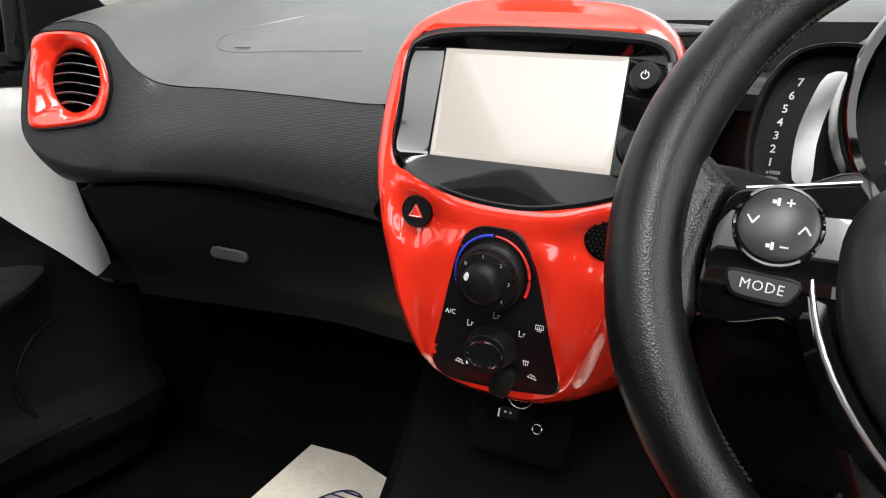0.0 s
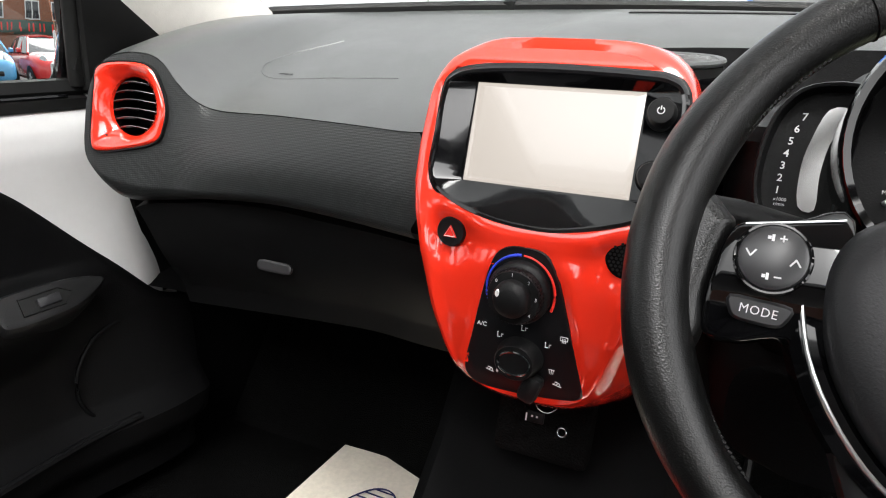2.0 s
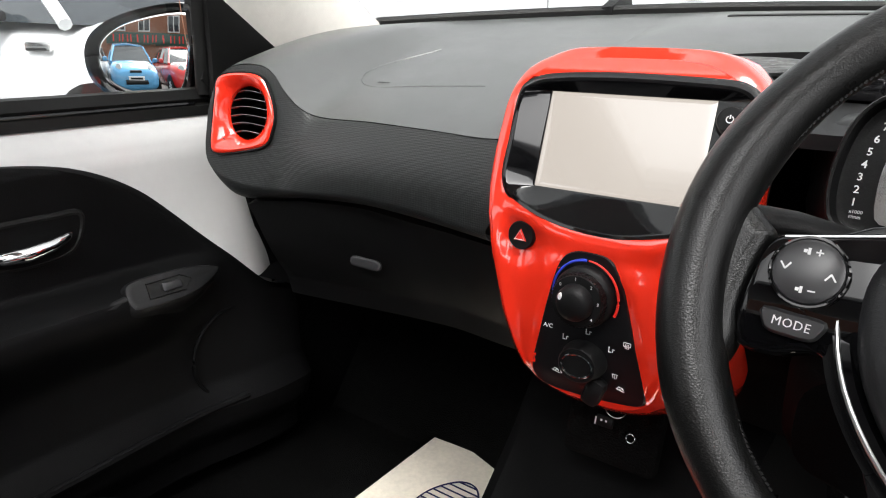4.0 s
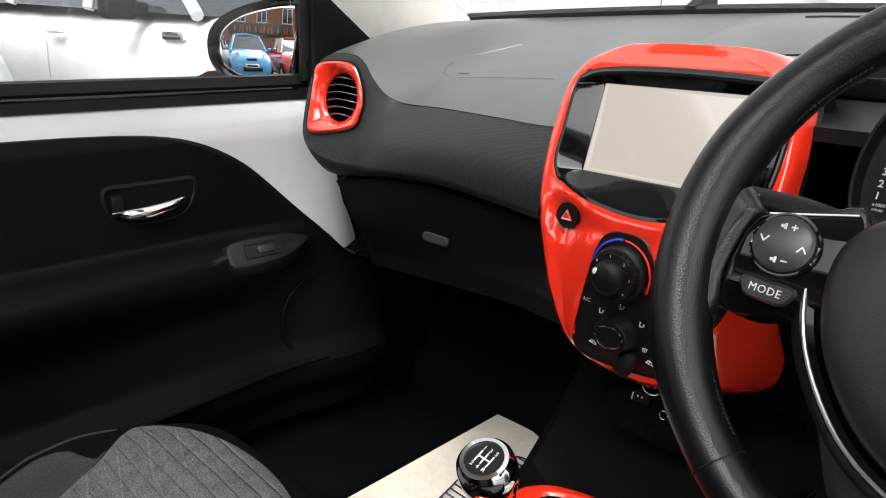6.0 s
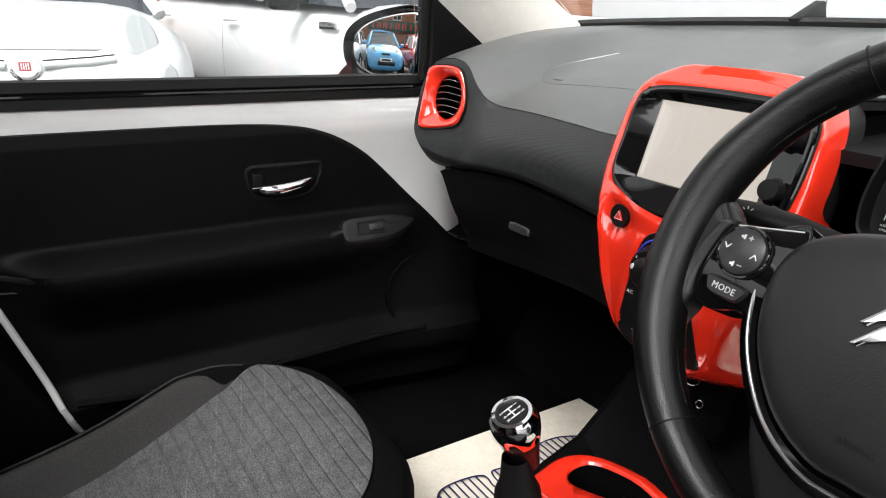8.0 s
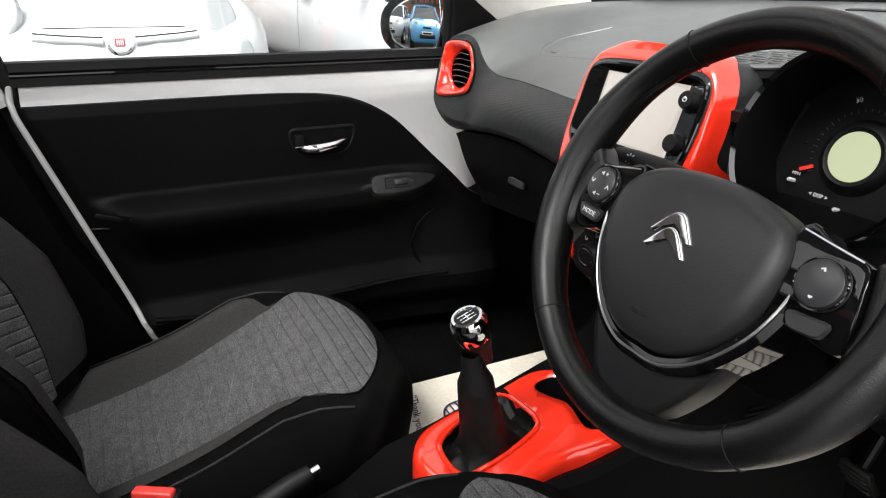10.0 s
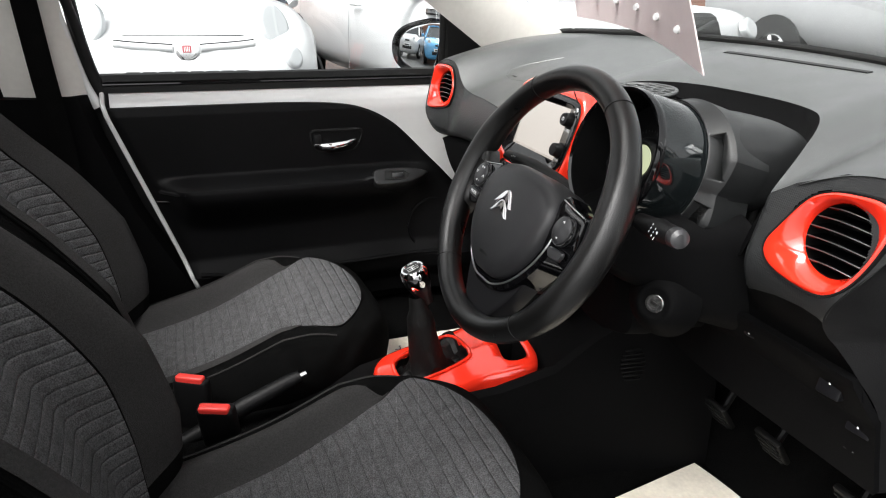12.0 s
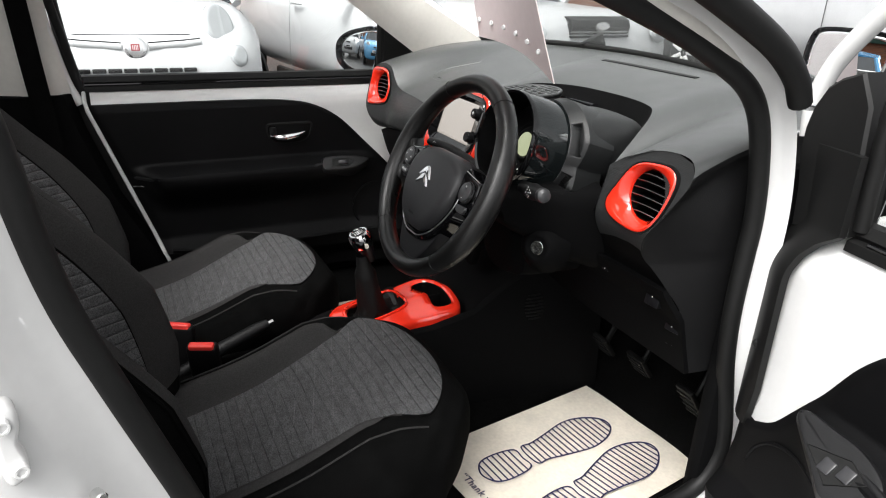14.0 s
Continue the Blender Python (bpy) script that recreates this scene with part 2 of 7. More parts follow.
def skin(bm, rings, closed=False, cap=False):
    """Faces between rows of points of equal length."""
    rows = [[bm.verts.new(p) for p in r] for r in rings]
    n = len(rows[0])
    for a, b in zip(rows, rows[1:]):
        for i in range(n if closed else n - 1):
            j = (i + 1) % n
            bm.faces.new((a[i], a[j], b[j], b[i]))
    if cap:
        bm.faces.new(rows[0][::-1])
        bm.faces.new(rows[-1])
    return rows


def surface(f, nu, nv, closed=False, thick=0.0):
    """A sheet from f(u, v) with u, v in 0..1."""
    bm = bmesh.new()
    skin(bm, [[f(i / nu, j / nv) for i in range(nu if closed else nu + 1)] for j in range(nv + 1)], closed)
    bmesh.ops.remove_doubles(bm, verts=bm.verts, dist=1e-6)
    if thick:
        bm.normal_update()
        bmesh.ops.solidify(bm, geom=bm.faces[:], thickness=thick)
    return bm


def loft(rings, closed=True, cap=True):
    bm = bmesh.new()
    skin(bm, rings, closed, cap)
    bmesh.ops.recalc_face_normals(bm, faces=bm.faces)
    return bm


def add_box(bm, c, s, bevel=0.0, m=None, seg=2):
    """A box of size s round c, with rounded edges, in the frame m."""
    geo = bmesh.ops.create_cube(bm, size=1)
    vs = geo["verts"]
    bmesh.ops.scale(bm, vec=s, verts=vs)
    if bevel:
        es = list({e for v in vs for e in v.link_edges})
        res = bmesh.ops.bevel(bm, geom=es, offset=bevel, segments=seg, affect="EDGES", profile=0.5)
        vs = list({v for f in res["faces"] for v in f.verts} | {v for v in vs if v.is_valid})
        vs = list({w for v in vs for f in v.link_faces for w in f.verts})
    bmesh.ops.translate(bm, vec=c, verts=vs)
    if m is not None:
        bmesh.ops.transform(bm, matrix=m, verts=vs)
    return vs


def box(c, s, bevel=0.004, m=None, seg=2):
    bm = bmesh.new()
    add_box(bm, c, s, bevel, m, seg)
    return bm


def lathe(profile, n=32, m=None, squash=1.0, cap=True):
    """Turned about z: rows of (radius, height)."""
    bm = bmesh.new()
    rings = []
    for r, h in profile:
        ring = [Vector((r * math.cos(2 * math.pi * i / n), squash * r * math.sin(2 * math.pi * i / n), h)) for i in range(n)]
        rings.append([m @ p for p in ring] if m is not None else ring)
    skin(bm, rings, True, cap)
    bmesh.ops.remove_doubles(bm, verts=bm.verts, dist=1e-6)
    bmesh.ops.recalc_face_normals(bm, faces=bm.faces)
    return bm


def spline(pts, n, closed=False):
    """Catmull-Rom through pts, n steps a span."""
    pts = [Vector(p) for p in pts]
    k = len(pts)
    out = []
    for i in range(k if closed else k - 1):
        p1, p2 = pts[i], pts[(i + 1) % k]
        p0 = pts[(i - 1) % k] if closed or i > 0 else p1 * 2 - p2
        p3 = pts[(i + 2) % k] if closed or i + 2 < k else p2 * 2 - p1
        for s in range(n):
            t = s / n
            out.append(0.5 * (2 * p1 + (p2 - p0) * t + (2 * p0 - 5 * p1 + 4 * p2 - p3) * t * t + (3 * p1 - p0 - 3 * p2 + p3) * t ** 3))
    if not closed:
        out.append(pts[-1])
    return out


def tube(path, radius, sides=12, closed=False, squash=1.0, up=(0, 0, 1)):
    """A round bar along a path. radius: a number, or a function of 0..1."""
    path = [Vector(p) for p in path]
    n = len(path)
    rings = []
    for i, p in enumerate(path):
        a = path[(i - 1) % n] if closed or i else p
        b = path[(i + 1) % n] if closed or i < n - 1 else p
        d = (b - a).normalized()
        u = d.cross(Vector(up))
        u = u.normalized() if u.length > 1e-4 else Vector((1, 0, 0))
        v = u.cross(d).normalized()
        r = radius(i / max(1, n - 1)) if callable(radius) else radius
        rings.append([p + r * (math.cos(2 * math.pi * k / sides) * u + squash * math.sin(2 * math.pi * k / sides) * v) for k in range(sides)])
    bm = bmesh.new()
    if closed:
        rings.append(rings[0])
    skin(bm, rings, True, not closed)
    bmesh.ops.remove_doubles(bm, verts=bm.verts, dist=1e-6)
    bmesh.ops.recalc_face_normals(bm, faces=bm.faces)
    return bm


def grow(poly, d):
    """A closed plane outline moved outward by d."""
    n = len(poly)
    area = sum(poly[i].x * poly[(i + 1) % n].y - poly[(i + 1) % n].x * poly[i].y for i in range(n))
    sign = 1 if area > 0 else -1
    out = []
    for i in range(n):
        t = poly[(i + 1) % n] - poly[i - 1]
        nn = Vector((t.y, -t.x)).normalized() * sign
        out.append(poly[i] + nn * d)
    return out


def plate(outline, steps, lift, inner=True):
    """A moulded plate. outline: 2D closed; steps: rows of (growth, height); lift(x, y, h): to space."""
    poly = [Vector((p[0], p[1])) for p in outline]
    bm = bmesh.new()
    rings = [[lift(q.x, q.y, h) for q in grow(poly, g)] for g, h in steps]
    rows = skin(bm, rings, True)
    if inner:
        g, h = steps[-1]
        last = grow(poly, g)
        c = sum(last, Vector((0, 0))) / len(last)
        prev = rows[-1]
        for k in (0.9, 0.8, 0.7, 0.6, 0.45, 0.3, 0.15):
            cur = [bm.verts.new(lift(*(c + (q - c) * k), h)) for q in last]
            for i in range(len(cur)):
                j = (i + 1) % len(cur)
                bm.faces.new((prev[i], prev[j], cur[j], cur[i]))
            prev = cur
        mid = bm.verts.new(lift(c.x, c.y, h))
        for i in range(len(prev)):
            bm.faces.new((prev[i], prev[(i + 1) % len(prev)], mid))
    bmesh.ops.recalc_face_normals(bm, faces=bm.faces)
    return bm


def text_bm(words, size, m, depth=0.0003, spacing=1.0, bold=0.0):
    """Raised lettering in Blender's own font, centred, in the frame m (x right, y up)."""
    cu = bpy.data.curves.new("words", "FONT")
    cu.body, cu.size, cu.extrude, cu.align_x, cu.align_y = words, size, depth, "CENTER", "CENTER"
    cu.space_character, cu.offset, cu.resolution_u = spacing, bold, 2
    ob = new("words", cu)
    me = bpy.data.meshes.new_from_object(ob.evaluated_get(bpy.context.evaluated_depsgraph_get()))
    bpy.data.objects.remove(ob)
    bpy.data.curves.remove(cu)
    bm = bmesh.new()
    bm.from_mesh(me)
    bpy.data.meshes.remove(me)
    bmesh.ops.transform(bm, matrix=m, verts=bm.verts)
    return bm


def frame_at(p, out, up=(0, 0, 1)):
    """A frame at p whose z points along out and whose y leans to up."""
    z = Vector(out).normalized()
    x = Vector(up).cross(z).normalized()
    y = z.cross(x)
    return Matrix(((x.x, y.x, z.x, p[0]), (x.y, y.y, z.y, p[1]), (x.z, y.z, z.z, p[2]), (0, 0, 0, 1)))


def circle(r, n=32, cx=0.0, cy=0.0, ry=None):
    return [(cx + r * math.cos(2 * math.pi * i / n), cy + (ry or r) * math.sin(2 * math.pi * i / n)) for i in range(n)]


def closed_outline(pts, n=5):
    return [(p.x, p.y) for p in spline([(a, b, 0) for a, b in pts], n, True)]


def bars(cells, m, h=0.0004):
    """Small raised strokes: rows of (x, y, width, height, turn)."""
    bm = bmesh.new()
    for x, y, w, d, *turn in cells:
        add_box(bm, (0, 0, 0), (w, d, h), 0, m @ pose(x, y, 0, 0, 0, turn[0] if turn else 0))
    return bm


# ---- body shell ----
def aperture():
    pts = [(-0.26, 1.194), (-0.12, 1.144), (-0.035, 1.105), (0.025, 1.07), (0.06, 1.024), (0.083, 0.95), (0.094, 0.88), (0.094, 0.82), (0.093, 0.76), (0.096, 0.7), (0.106, 0.63), (0.126, 0.55),
           (0.143, 0.47), (0.135, 0.42), (0.1, 0.378), (0.02, 0.362), (-0.1, 0.36), (-0.45, 0.36), (-0.6, 0.41), (-0.68, 0.55), (-0.717, 0.664),
           (-0.768, 0.815), (-0.8, 0.92), (-0.82, 1.04), (-0.84, 1.2), (-0.79, 1.3), (-0.66, 1.31), (-0.5, 1.28), (-0.38, 1.235)]
    return closed_outline(pts, 6)


body = thing("car_body", "white small hatchback body shell with black cabin floor and pale headliner", "car body", kind="structure")
OPENING = [Vector(p) for p in aperture()]
rings = []
for g, x, more in ((0.0, 0.69, 0), (0.018, 0.7, 0), (0.028, 0.706, 0), (0.045, 0.722, 0), (0.055, 0.738, 0), (0.06, 0.755, 0.01), (0.066, 0.768, 0.04), (0.07, 0.775, 0.3)):
    far = grow(OPENING, g)
    row = []
    for q, p in zip(far, OPENING):
        slim = smoothstep(-0.4, -0.15, p.x) * smoothstep(0.4, 0.55, p.y)
        r = p + (q - p) * lerp(1, 0.45, slim)
        row.append((lerp(x, 0.69 + (x - 0.69) * 0.4, slim), r.x - more * (1 - smoothstep(-0.7, -0.4, r.x)) if r.x <= 0 else r.x, r.y))
    rings.append(row)
part("door_jamb", loft(rings, True, False), WHITE, body, "white painted door jamb")
for side in (1, -1):
    shift = 0.0 if side > 0 else 1.0
    part("door_seal", tube([(side * 0.69, q.x + shift * 0.08 * smoothstep(-0.6, -0.1, q.x), q.y + shift * 0.04 * smoothstep(1.0, 1.1, q.y)) for q in grow(OPENING, 0.001)], 0.0145, 10, True, up=(1, 0, 0)), RUBBER, body, "black rubber door seal")
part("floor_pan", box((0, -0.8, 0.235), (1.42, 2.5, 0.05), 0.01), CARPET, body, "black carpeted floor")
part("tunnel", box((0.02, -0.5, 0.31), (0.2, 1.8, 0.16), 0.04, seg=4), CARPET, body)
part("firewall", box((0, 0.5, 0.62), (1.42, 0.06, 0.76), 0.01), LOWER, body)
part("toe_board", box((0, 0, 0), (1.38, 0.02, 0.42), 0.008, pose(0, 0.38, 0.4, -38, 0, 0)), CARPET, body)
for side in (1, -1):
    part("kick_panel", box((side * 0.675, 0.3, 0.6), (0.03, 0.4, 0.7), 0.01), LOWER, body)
    part("rear_side_panel", box((side * 0.69, -1.42, 0.6), (0.06, 1.16, 0.7), 0.02), LOWER, body)
    part("rear_header", box((side * 0.64, -1.42, 1.31), (0.1, 1.16, 0.08), 0.02), HEADLINER, body)
    part("rear_pillar", box((side * 0.68, -1.88, 1.1), (0.06, 0.24, 0.42), 0.02), HEADLINER, body)
    # windscreen pillar, pale inside
    out = 0.0
    a, b, c, d = Vector((0.605, 0.125, 0.965)), Vector((0.585, 0.375, 0.99)), Vector((0.56, -0.42, 1.335)), Vector((0.53, -0.31, 1.35))
    if side > 0:
        b, d = a + Vector((-0.012, 0.05, 0.02)), c + Vector((0, 0.05, 0.012))
    rings = []
    for k in range(9):
        p, q = a.lerp(c, k / 8), b.lerp(d, k / 8)
        m = (p + q) / 2
        ring = [p, p.lerp(q, 0.3) + Vector((-0.018, 0, 0.004)), p.lerp(q, 0.7) + Vector((-0.018, 0, 0.004)), q, m + Vector((0.035, 0.02, 0.01))]
        rings.append([Vector((side * (v.x + out), v.y, v.z)) for v in ring])
    if side > 0:
        part("pillar_trim", tube(spline([(0.655, 0.115, 0.97), (0.66, 0.098, 1.01), (0.668, 0.06, 1.058), (0.69, -0.03, 1.118), (0.69, -0.19, 1.19), (0.66, -0.4, 1.29)], 5), 0.012, 10), PILLAR, body, "pale grey windscreen pillar trim")
    else:
        part("pillar_trim", loft(rings), PILLAR, body, "pale grey windscreen pillar trim")
    # middle pillar
    rings = [[(side * x, y, z) for x, y in ((0.665, y0), (0.64, y0 - 0.03), (0.635, y0 - 0.1), (0.66, y0 - 0.16), (0.7, y0 - 0.1))]
             for z, y0 in ((0.872, -0.812), (1.0, -0.83), (1.1, -0.84), (1.2, -0.85), (1.32, -0.86))]
    part("middle_pillar_trim", loft(rings), PILLAR, body, "pale grey upper middle pillar trim")
    rings = [[(side * x, y, z) for x, y in ((0.67, y0), (0.64, y0 - 0.02), (0.625, y0 - 0.1), (0.64, y0 - 0.2), (0.7, y0 - 0.1))]
             for z, y0 in ((0.26, -0.56), (0.42, -0.64), (0.6, -0.73), (0.78, -0.79), (0.87, -0.811))]
    part("middle_pillar_lower_trim", loft(rings), LOWER, body)
# roof with an unseen opening, added to let more light into the cabin
for x, y, w, l in ((0, -0.47, 1.3, 0.26), (0, -1.58, 1.3, 0.76), (0.505, -0.9, 0.29, 0.6), (-0.505, -0.9, 0.29, 0.6)):
    part("roof_panel", box((x, y, 1.39), (w, l, 0.05), 0.012), WHITE, body)
    part("headliner", box((x, y, 1.356), (w, l, 0.016), 0.004), HEADLINER, body, "pale fabric headliner round the added roof opening")
part("roof_opening_seal", tube([(0.36, -0.6, 1.36), (-0.36, -0.6, 1.36), (-0.36, -1.2, 1.36), (0.36, -1.2, 1.36)], 0.012, 8, True), RUBBER, body)
part("rear_bulkhead", box((0, -1.98, 0.6), (1.42, 0.05, 0.72), 0.01), LOWER, body)
part("rear_bench", box((0, -1.6, 0.5), (1.2, 0.5, 0.3), 0.06, seg=4), SIDECLOTH, body, "black cloth rear bench")
part("rear_bench_back", box((0, 0, 0), (1.2, 0.16, 0.5), 0.06, pose(0, -1.86, 0.8, 15, 0, 0), seg=4), SIDECLOTH, body)


def screen_base(x):
    return 0.455 - 0.33 * x * x


def screen_point(u, v, off=0.0):
    x = (u - 0.5) * lerp(1.18, 1.05, v)
    y0, z0 = screen_base(x), 1.031 - 0.06 * x * x + off
    return Vector((x, lerp(y0, -0.34 - 0.1 * x * x, v), lerp(z0, 1.352, v) + 0.03 * math.sin(math.pi * v)))


windscreen = thing("window_1", "clear windscreen in black rubber with wiper arms at its base", "windscreen", kind="structure")
pane = part("pane", surface(lambda u, v: screen_point(u, v), 24, 12, thick=0.004), GLASS, windscreen)
pane.visible_shadow = False
part("base_seal", tube([screen_point(k / 30, 0.0) + Vector((0, 0.0, 0.002)) for k in range(31)], 0.009, 8), RUBBER, windscreen, "black rubber seal")
part("scuttle", surface(lambda u, v: Vector(((u - 0.5) * 1.3, screen_base((u - 0.5) * 1.25) + 0.012 + 0.2 * v, 1.0 - 0.06 * v)), 24, 4, thick=0.01), BLACK, windscreen, "black scuttle panel")


def wiper(x0, y0, x1, y1, lift):
    w = thing("wiper", "black windscreen wiper lying at the foot of the glass", "wiper", "windscreen wipers")
    a, b = Vector((x0, y0, 1.02 + lift)), Vector((x1, y1, 1.03 + lift))
    part("arm", tube([a, a.lerp(b, 0.3) + Vector((0, 0, 0.015)), a.lerp(b, 0.7) + Vector((0, 0, 0.012)), b], 0.007, 8), BLACK, w)
    d = (b - a).normalized()
    part("blade", tube([b - d * 0.55 + Vector((0, -0.02, 0.004)), b + Vector((0, -0.025, 0.01)), b + d * 0.16 + Vector((0, -0.02, 0.0))], 0.008, 8), RUBBER, w)
    part("clip", box((0, 0, 0), (0.07, 0.02, 0.036), 0.004, frame_at(b + Vector((0, -0.01, 0.03)), (0, -0.5, 1), d)), BLACK, w)
    return w


wiper(0.42, 0.43, -0.2, 0.478, -0.024)

# ---- dashboard ----
dash = thing("dashboard", "dark grey moulded dashboard with pimpled band and black lower half", "dashboard")
def pod_y(x, z):
    """The face of the driver's pod, leaning back at its top and rolling under to the knee panel."""
    y = -0.017 + 0.25 * (z - 0.882) + 0.05 * (1 - smoothstep(0.44, 0.485, x))
    return lerp(y, 0.03, smoothstep(0.85, 0.73, z) if z < 0.85 else 0)


def pod_edge(z):
    return interp(z, [0.58, 0.69, 0.74, 0.772, 0.786, 0.807, 0.836, 0.876, 0.927, 0.953], [0.638, 0.634, 0.615, 0.598, 0.589, 0.59, 0.604, 0.627, 0.652, 0.656])


def knee_y(z):
    return interp(z, [0.585, 0.685, 0.735, 0.8, 0.88], [0.088, 0.06, 0.03, 0.014, 0.0])


# the passenger's vent pod: a face turned a little to the driver, leaning back
POD = frame_at((-0.5174, -0.0245, 0.890), (0.1703, -0.9657, 0.196))
POD_SEAM = [POD @ Vector((a, b, 0)) for a, b in ((-0.0575, 0.0), (-0.049, 0.031), (-0.031, 0.0545), (0.001, 0.0635), (0.034, 0.0615), (0.054, 0.050), (0.072, 0.0305), (0.098, 0.0105), (0.132, 0.001))]
SEAM = POD_SEAM + [Vector((-0.30, -0.012, 0.8935)), Vector((-0.2, -0.026, 0.894)), Vector((-0.107, -0.038, 0.8945))]
FRONT = spline(SEAM + [(-0.09, -0.02, 0.905), (-0.06, 0.06, 0.937), (-0.015, 0.14, 0.966),
                (0.08, 0.193, 0.977), (0.22, 0.204, 0.98), (0.34, 0.182, 0.981), (0.402, 0.14, 0.976), (0.438, 0.075, 0.945)]
               + [(x, pod_y(x, z) - 0.002, z) for x, z in ((0.466, 0.902), (0.515, 0.935), (0.567, 0.959), (0.62, 0.966), (0.649, 0.957), (0.6535, 0.927), (0.628, 0.876), (0.605, 0.836), (0.591, 0.807), (0.59, 0.786), (0.599, 0.772), (0.616, 0.742))] + [(0.635, knee_y(0.69) - 0.002, 0.69), (0.639, knee_y(0.585) - 0.002, 0.585)], 6)
TAIL = 23 * 6


def base_z(x):
    """The height of the dash at the foot of the windscreen."""
    return 1.028 - 0.06 * x * x


def pad(u, v):
    k = u * (len(FRONT) - 1)
    i = min(int(k), len(FRONT) - 2)
    f = FRONT[i].lerp(FRONT[i + 1], k - i)
    x = max(-0.61, min(0.65, f.x - 0.06 * smoothstep(-0.45, -0.58, f.x) if f.x < -0.45 else f.x))
    tail = smoothstep(TAIL, TAIL + 24, k)
    b = Vector((lerp(x, 0.674, tail), lerp(screen_base(x) + 0.005, 0.3, tail), lerp(base_z(x), f.z + 0.02, smoothstep(TAIL + 8, TAIL + 32, k))))
    p = f.lerp(b, v)
    edge = smoothstep(0.945, 0.9, f.z) if f.x < -0.5 and f.z < 0.945 else 0.0
    p.x = lerp(f.x, b.x, lerp(v, 1 - (1 - v) ** 4, tail))
    p.z = lerp(f.z, b.z, lerp(v, 1 - (1 - v) ** 4, tail) if tail > 0 else lerp(v, 1 - (1 - v) ** 1.5, edge))
    p.z += (0.012 * math.sin(math.pi * v) + 0.0015 * smoothstep(0, 0.03, v) * (1 - v)) * (1 - edge) * (1 - tail)
    return p


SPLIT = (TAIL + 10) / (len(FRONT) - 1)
part("top_pad", surface(lambda u, v: pad(u * SPLIT, v), 120, 16), DASH, dash, "soft grey upper dash pad")
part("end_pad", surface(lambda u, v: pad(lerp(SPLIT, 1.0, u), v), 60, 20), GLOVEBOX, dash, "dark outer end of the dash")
part("recess_wall", surface(lambda u, v: (lambda f: Vector((lerp(f.x, 0.2, 0.10 * v), lerp(f.y, 0.0, 0.25 * v), f.z - 0.075 * v - 0.006 * min(1, v * 8))))(
    FRONT[72 + int(round(u * 50))]), 50, 6), LOWER, dash)
# thin moulded line of the airbag cover
loop = [(-0.2, 0.085), (-0.28, 0.082), (-0.36, 0.08), (-0.4, 0.09), (-0.412, 0.115), (-0.4, 0.16), (-0.36, 0.215)]


GRID = np.array([pad(i / 500 * SPLIT, j / 60) for i in range(501) for j in range(61)])


def on_pad(x, y):
    """The top pad's skin at a place in plan."""
    d = (GRID[:, 0] - x) ** 2 + (GRID[:, 1] - y) ** 2
    near = np.argsort(d)[:8]
    w = 1 / (d[near] + 1e-5)
    return Vector((x, y, float((GRID[near, 2] * w).sum() / w.sum())))


part("airbag_seam", tube([on_pad(p.x, p.y) + Vector((0, 0, -0.0003)) for p in spline([(x, y, 0) for x, y in loop], 6)], 0.0011, 6), DASH, dash)
ap = on_pad(-0.365, 0.092)
part("lettering", text_bm("AIRBAG", 0.006, frame_at(ap + Vector((0, 0, 0.0012)), (0, -0.24, 0.97), (0, 1, 0.2)), 0.0002), CAPSKIN, dash)
part("demister_slot", surface(lambda u, v: on_pad(lerp(0.0, 0.3, u), lerp(0.342, 0.354, v) - 0.1 * (lerp(0.0, 0.3, u) - 0.12) ** 2) + Vector((0, 0, 0.0016)), 30, 1, thick=0.003), RUBBER, dash, "black demister slot")


POD_BELLY = [POD @ Vector((a, b, 0)) for a, b in ((-0.059, -0.045), (-0.057, -0.06), (-0.05, -0.073), (-0.036, -0.083), (-0.012, -0.091), (0.012, -0.095), (0.036, -0.096), (0.065, -0.095))]
BELLY = spline(POD_BELLY + [Vector((-0.40, -0.038, 0.802)), Vector((-0.30, -0.042, 0.812)), Vector((-0.2, -0.052, 0.812)), Vector((-0.1, -0.066, 0.808))], 8)
LIP = spline([(-0.556, -0.03, 0.83), (-0.553, -0.026, 0.812), (-0.549, -0.02, 0.795), (-0.545, -0.014, 0.782), (-0.538, -0.01, 0.772), (-0.52, -0.006, 0.769), (-0.495, -0.003, 0.772), (-0.455, 0.0, 0.777),
              (-0.40, 0.002, 0.785), (-0.30, 0.0, 0.792), (-0.2, -0.014, 0.792), (-0.1, -0.024, 0.788)], 8)
BANDTOP = spline(SEAM, 8)


def along(line, u):
    k = u * (len(line) - 1)
    i = min(int(k), len(line) - 2)
    return line[i].lerp(line[i + 1], k - i)


def band_left(u, v):
    """The band that faces the seats: from its upper seam over the belly, rolling under to the lip."""
    top, low, lip = along(BANDTOP, u), along(BELLY, u), along(LIP, u)
    if v <= 0.62:
        k = v / 0.62
        p = top.lerp(low, k)
        p += Vector((0.02, -0.012, 0.002)) * math.sin(math.pi * k) * smoothstep(0.55, 0.75, u)
        p.z -= 0.001 * (1 - k)
        return p
    q = (v - 0.62) / 0.38 * math.pi / 2
    return Vector((lerp(low.x, lip.x, math.sin(q)), lerp(low.y, lip.y, 1 - math.cos(q)), lerp(low.z, lip.z, math.sin(q))))


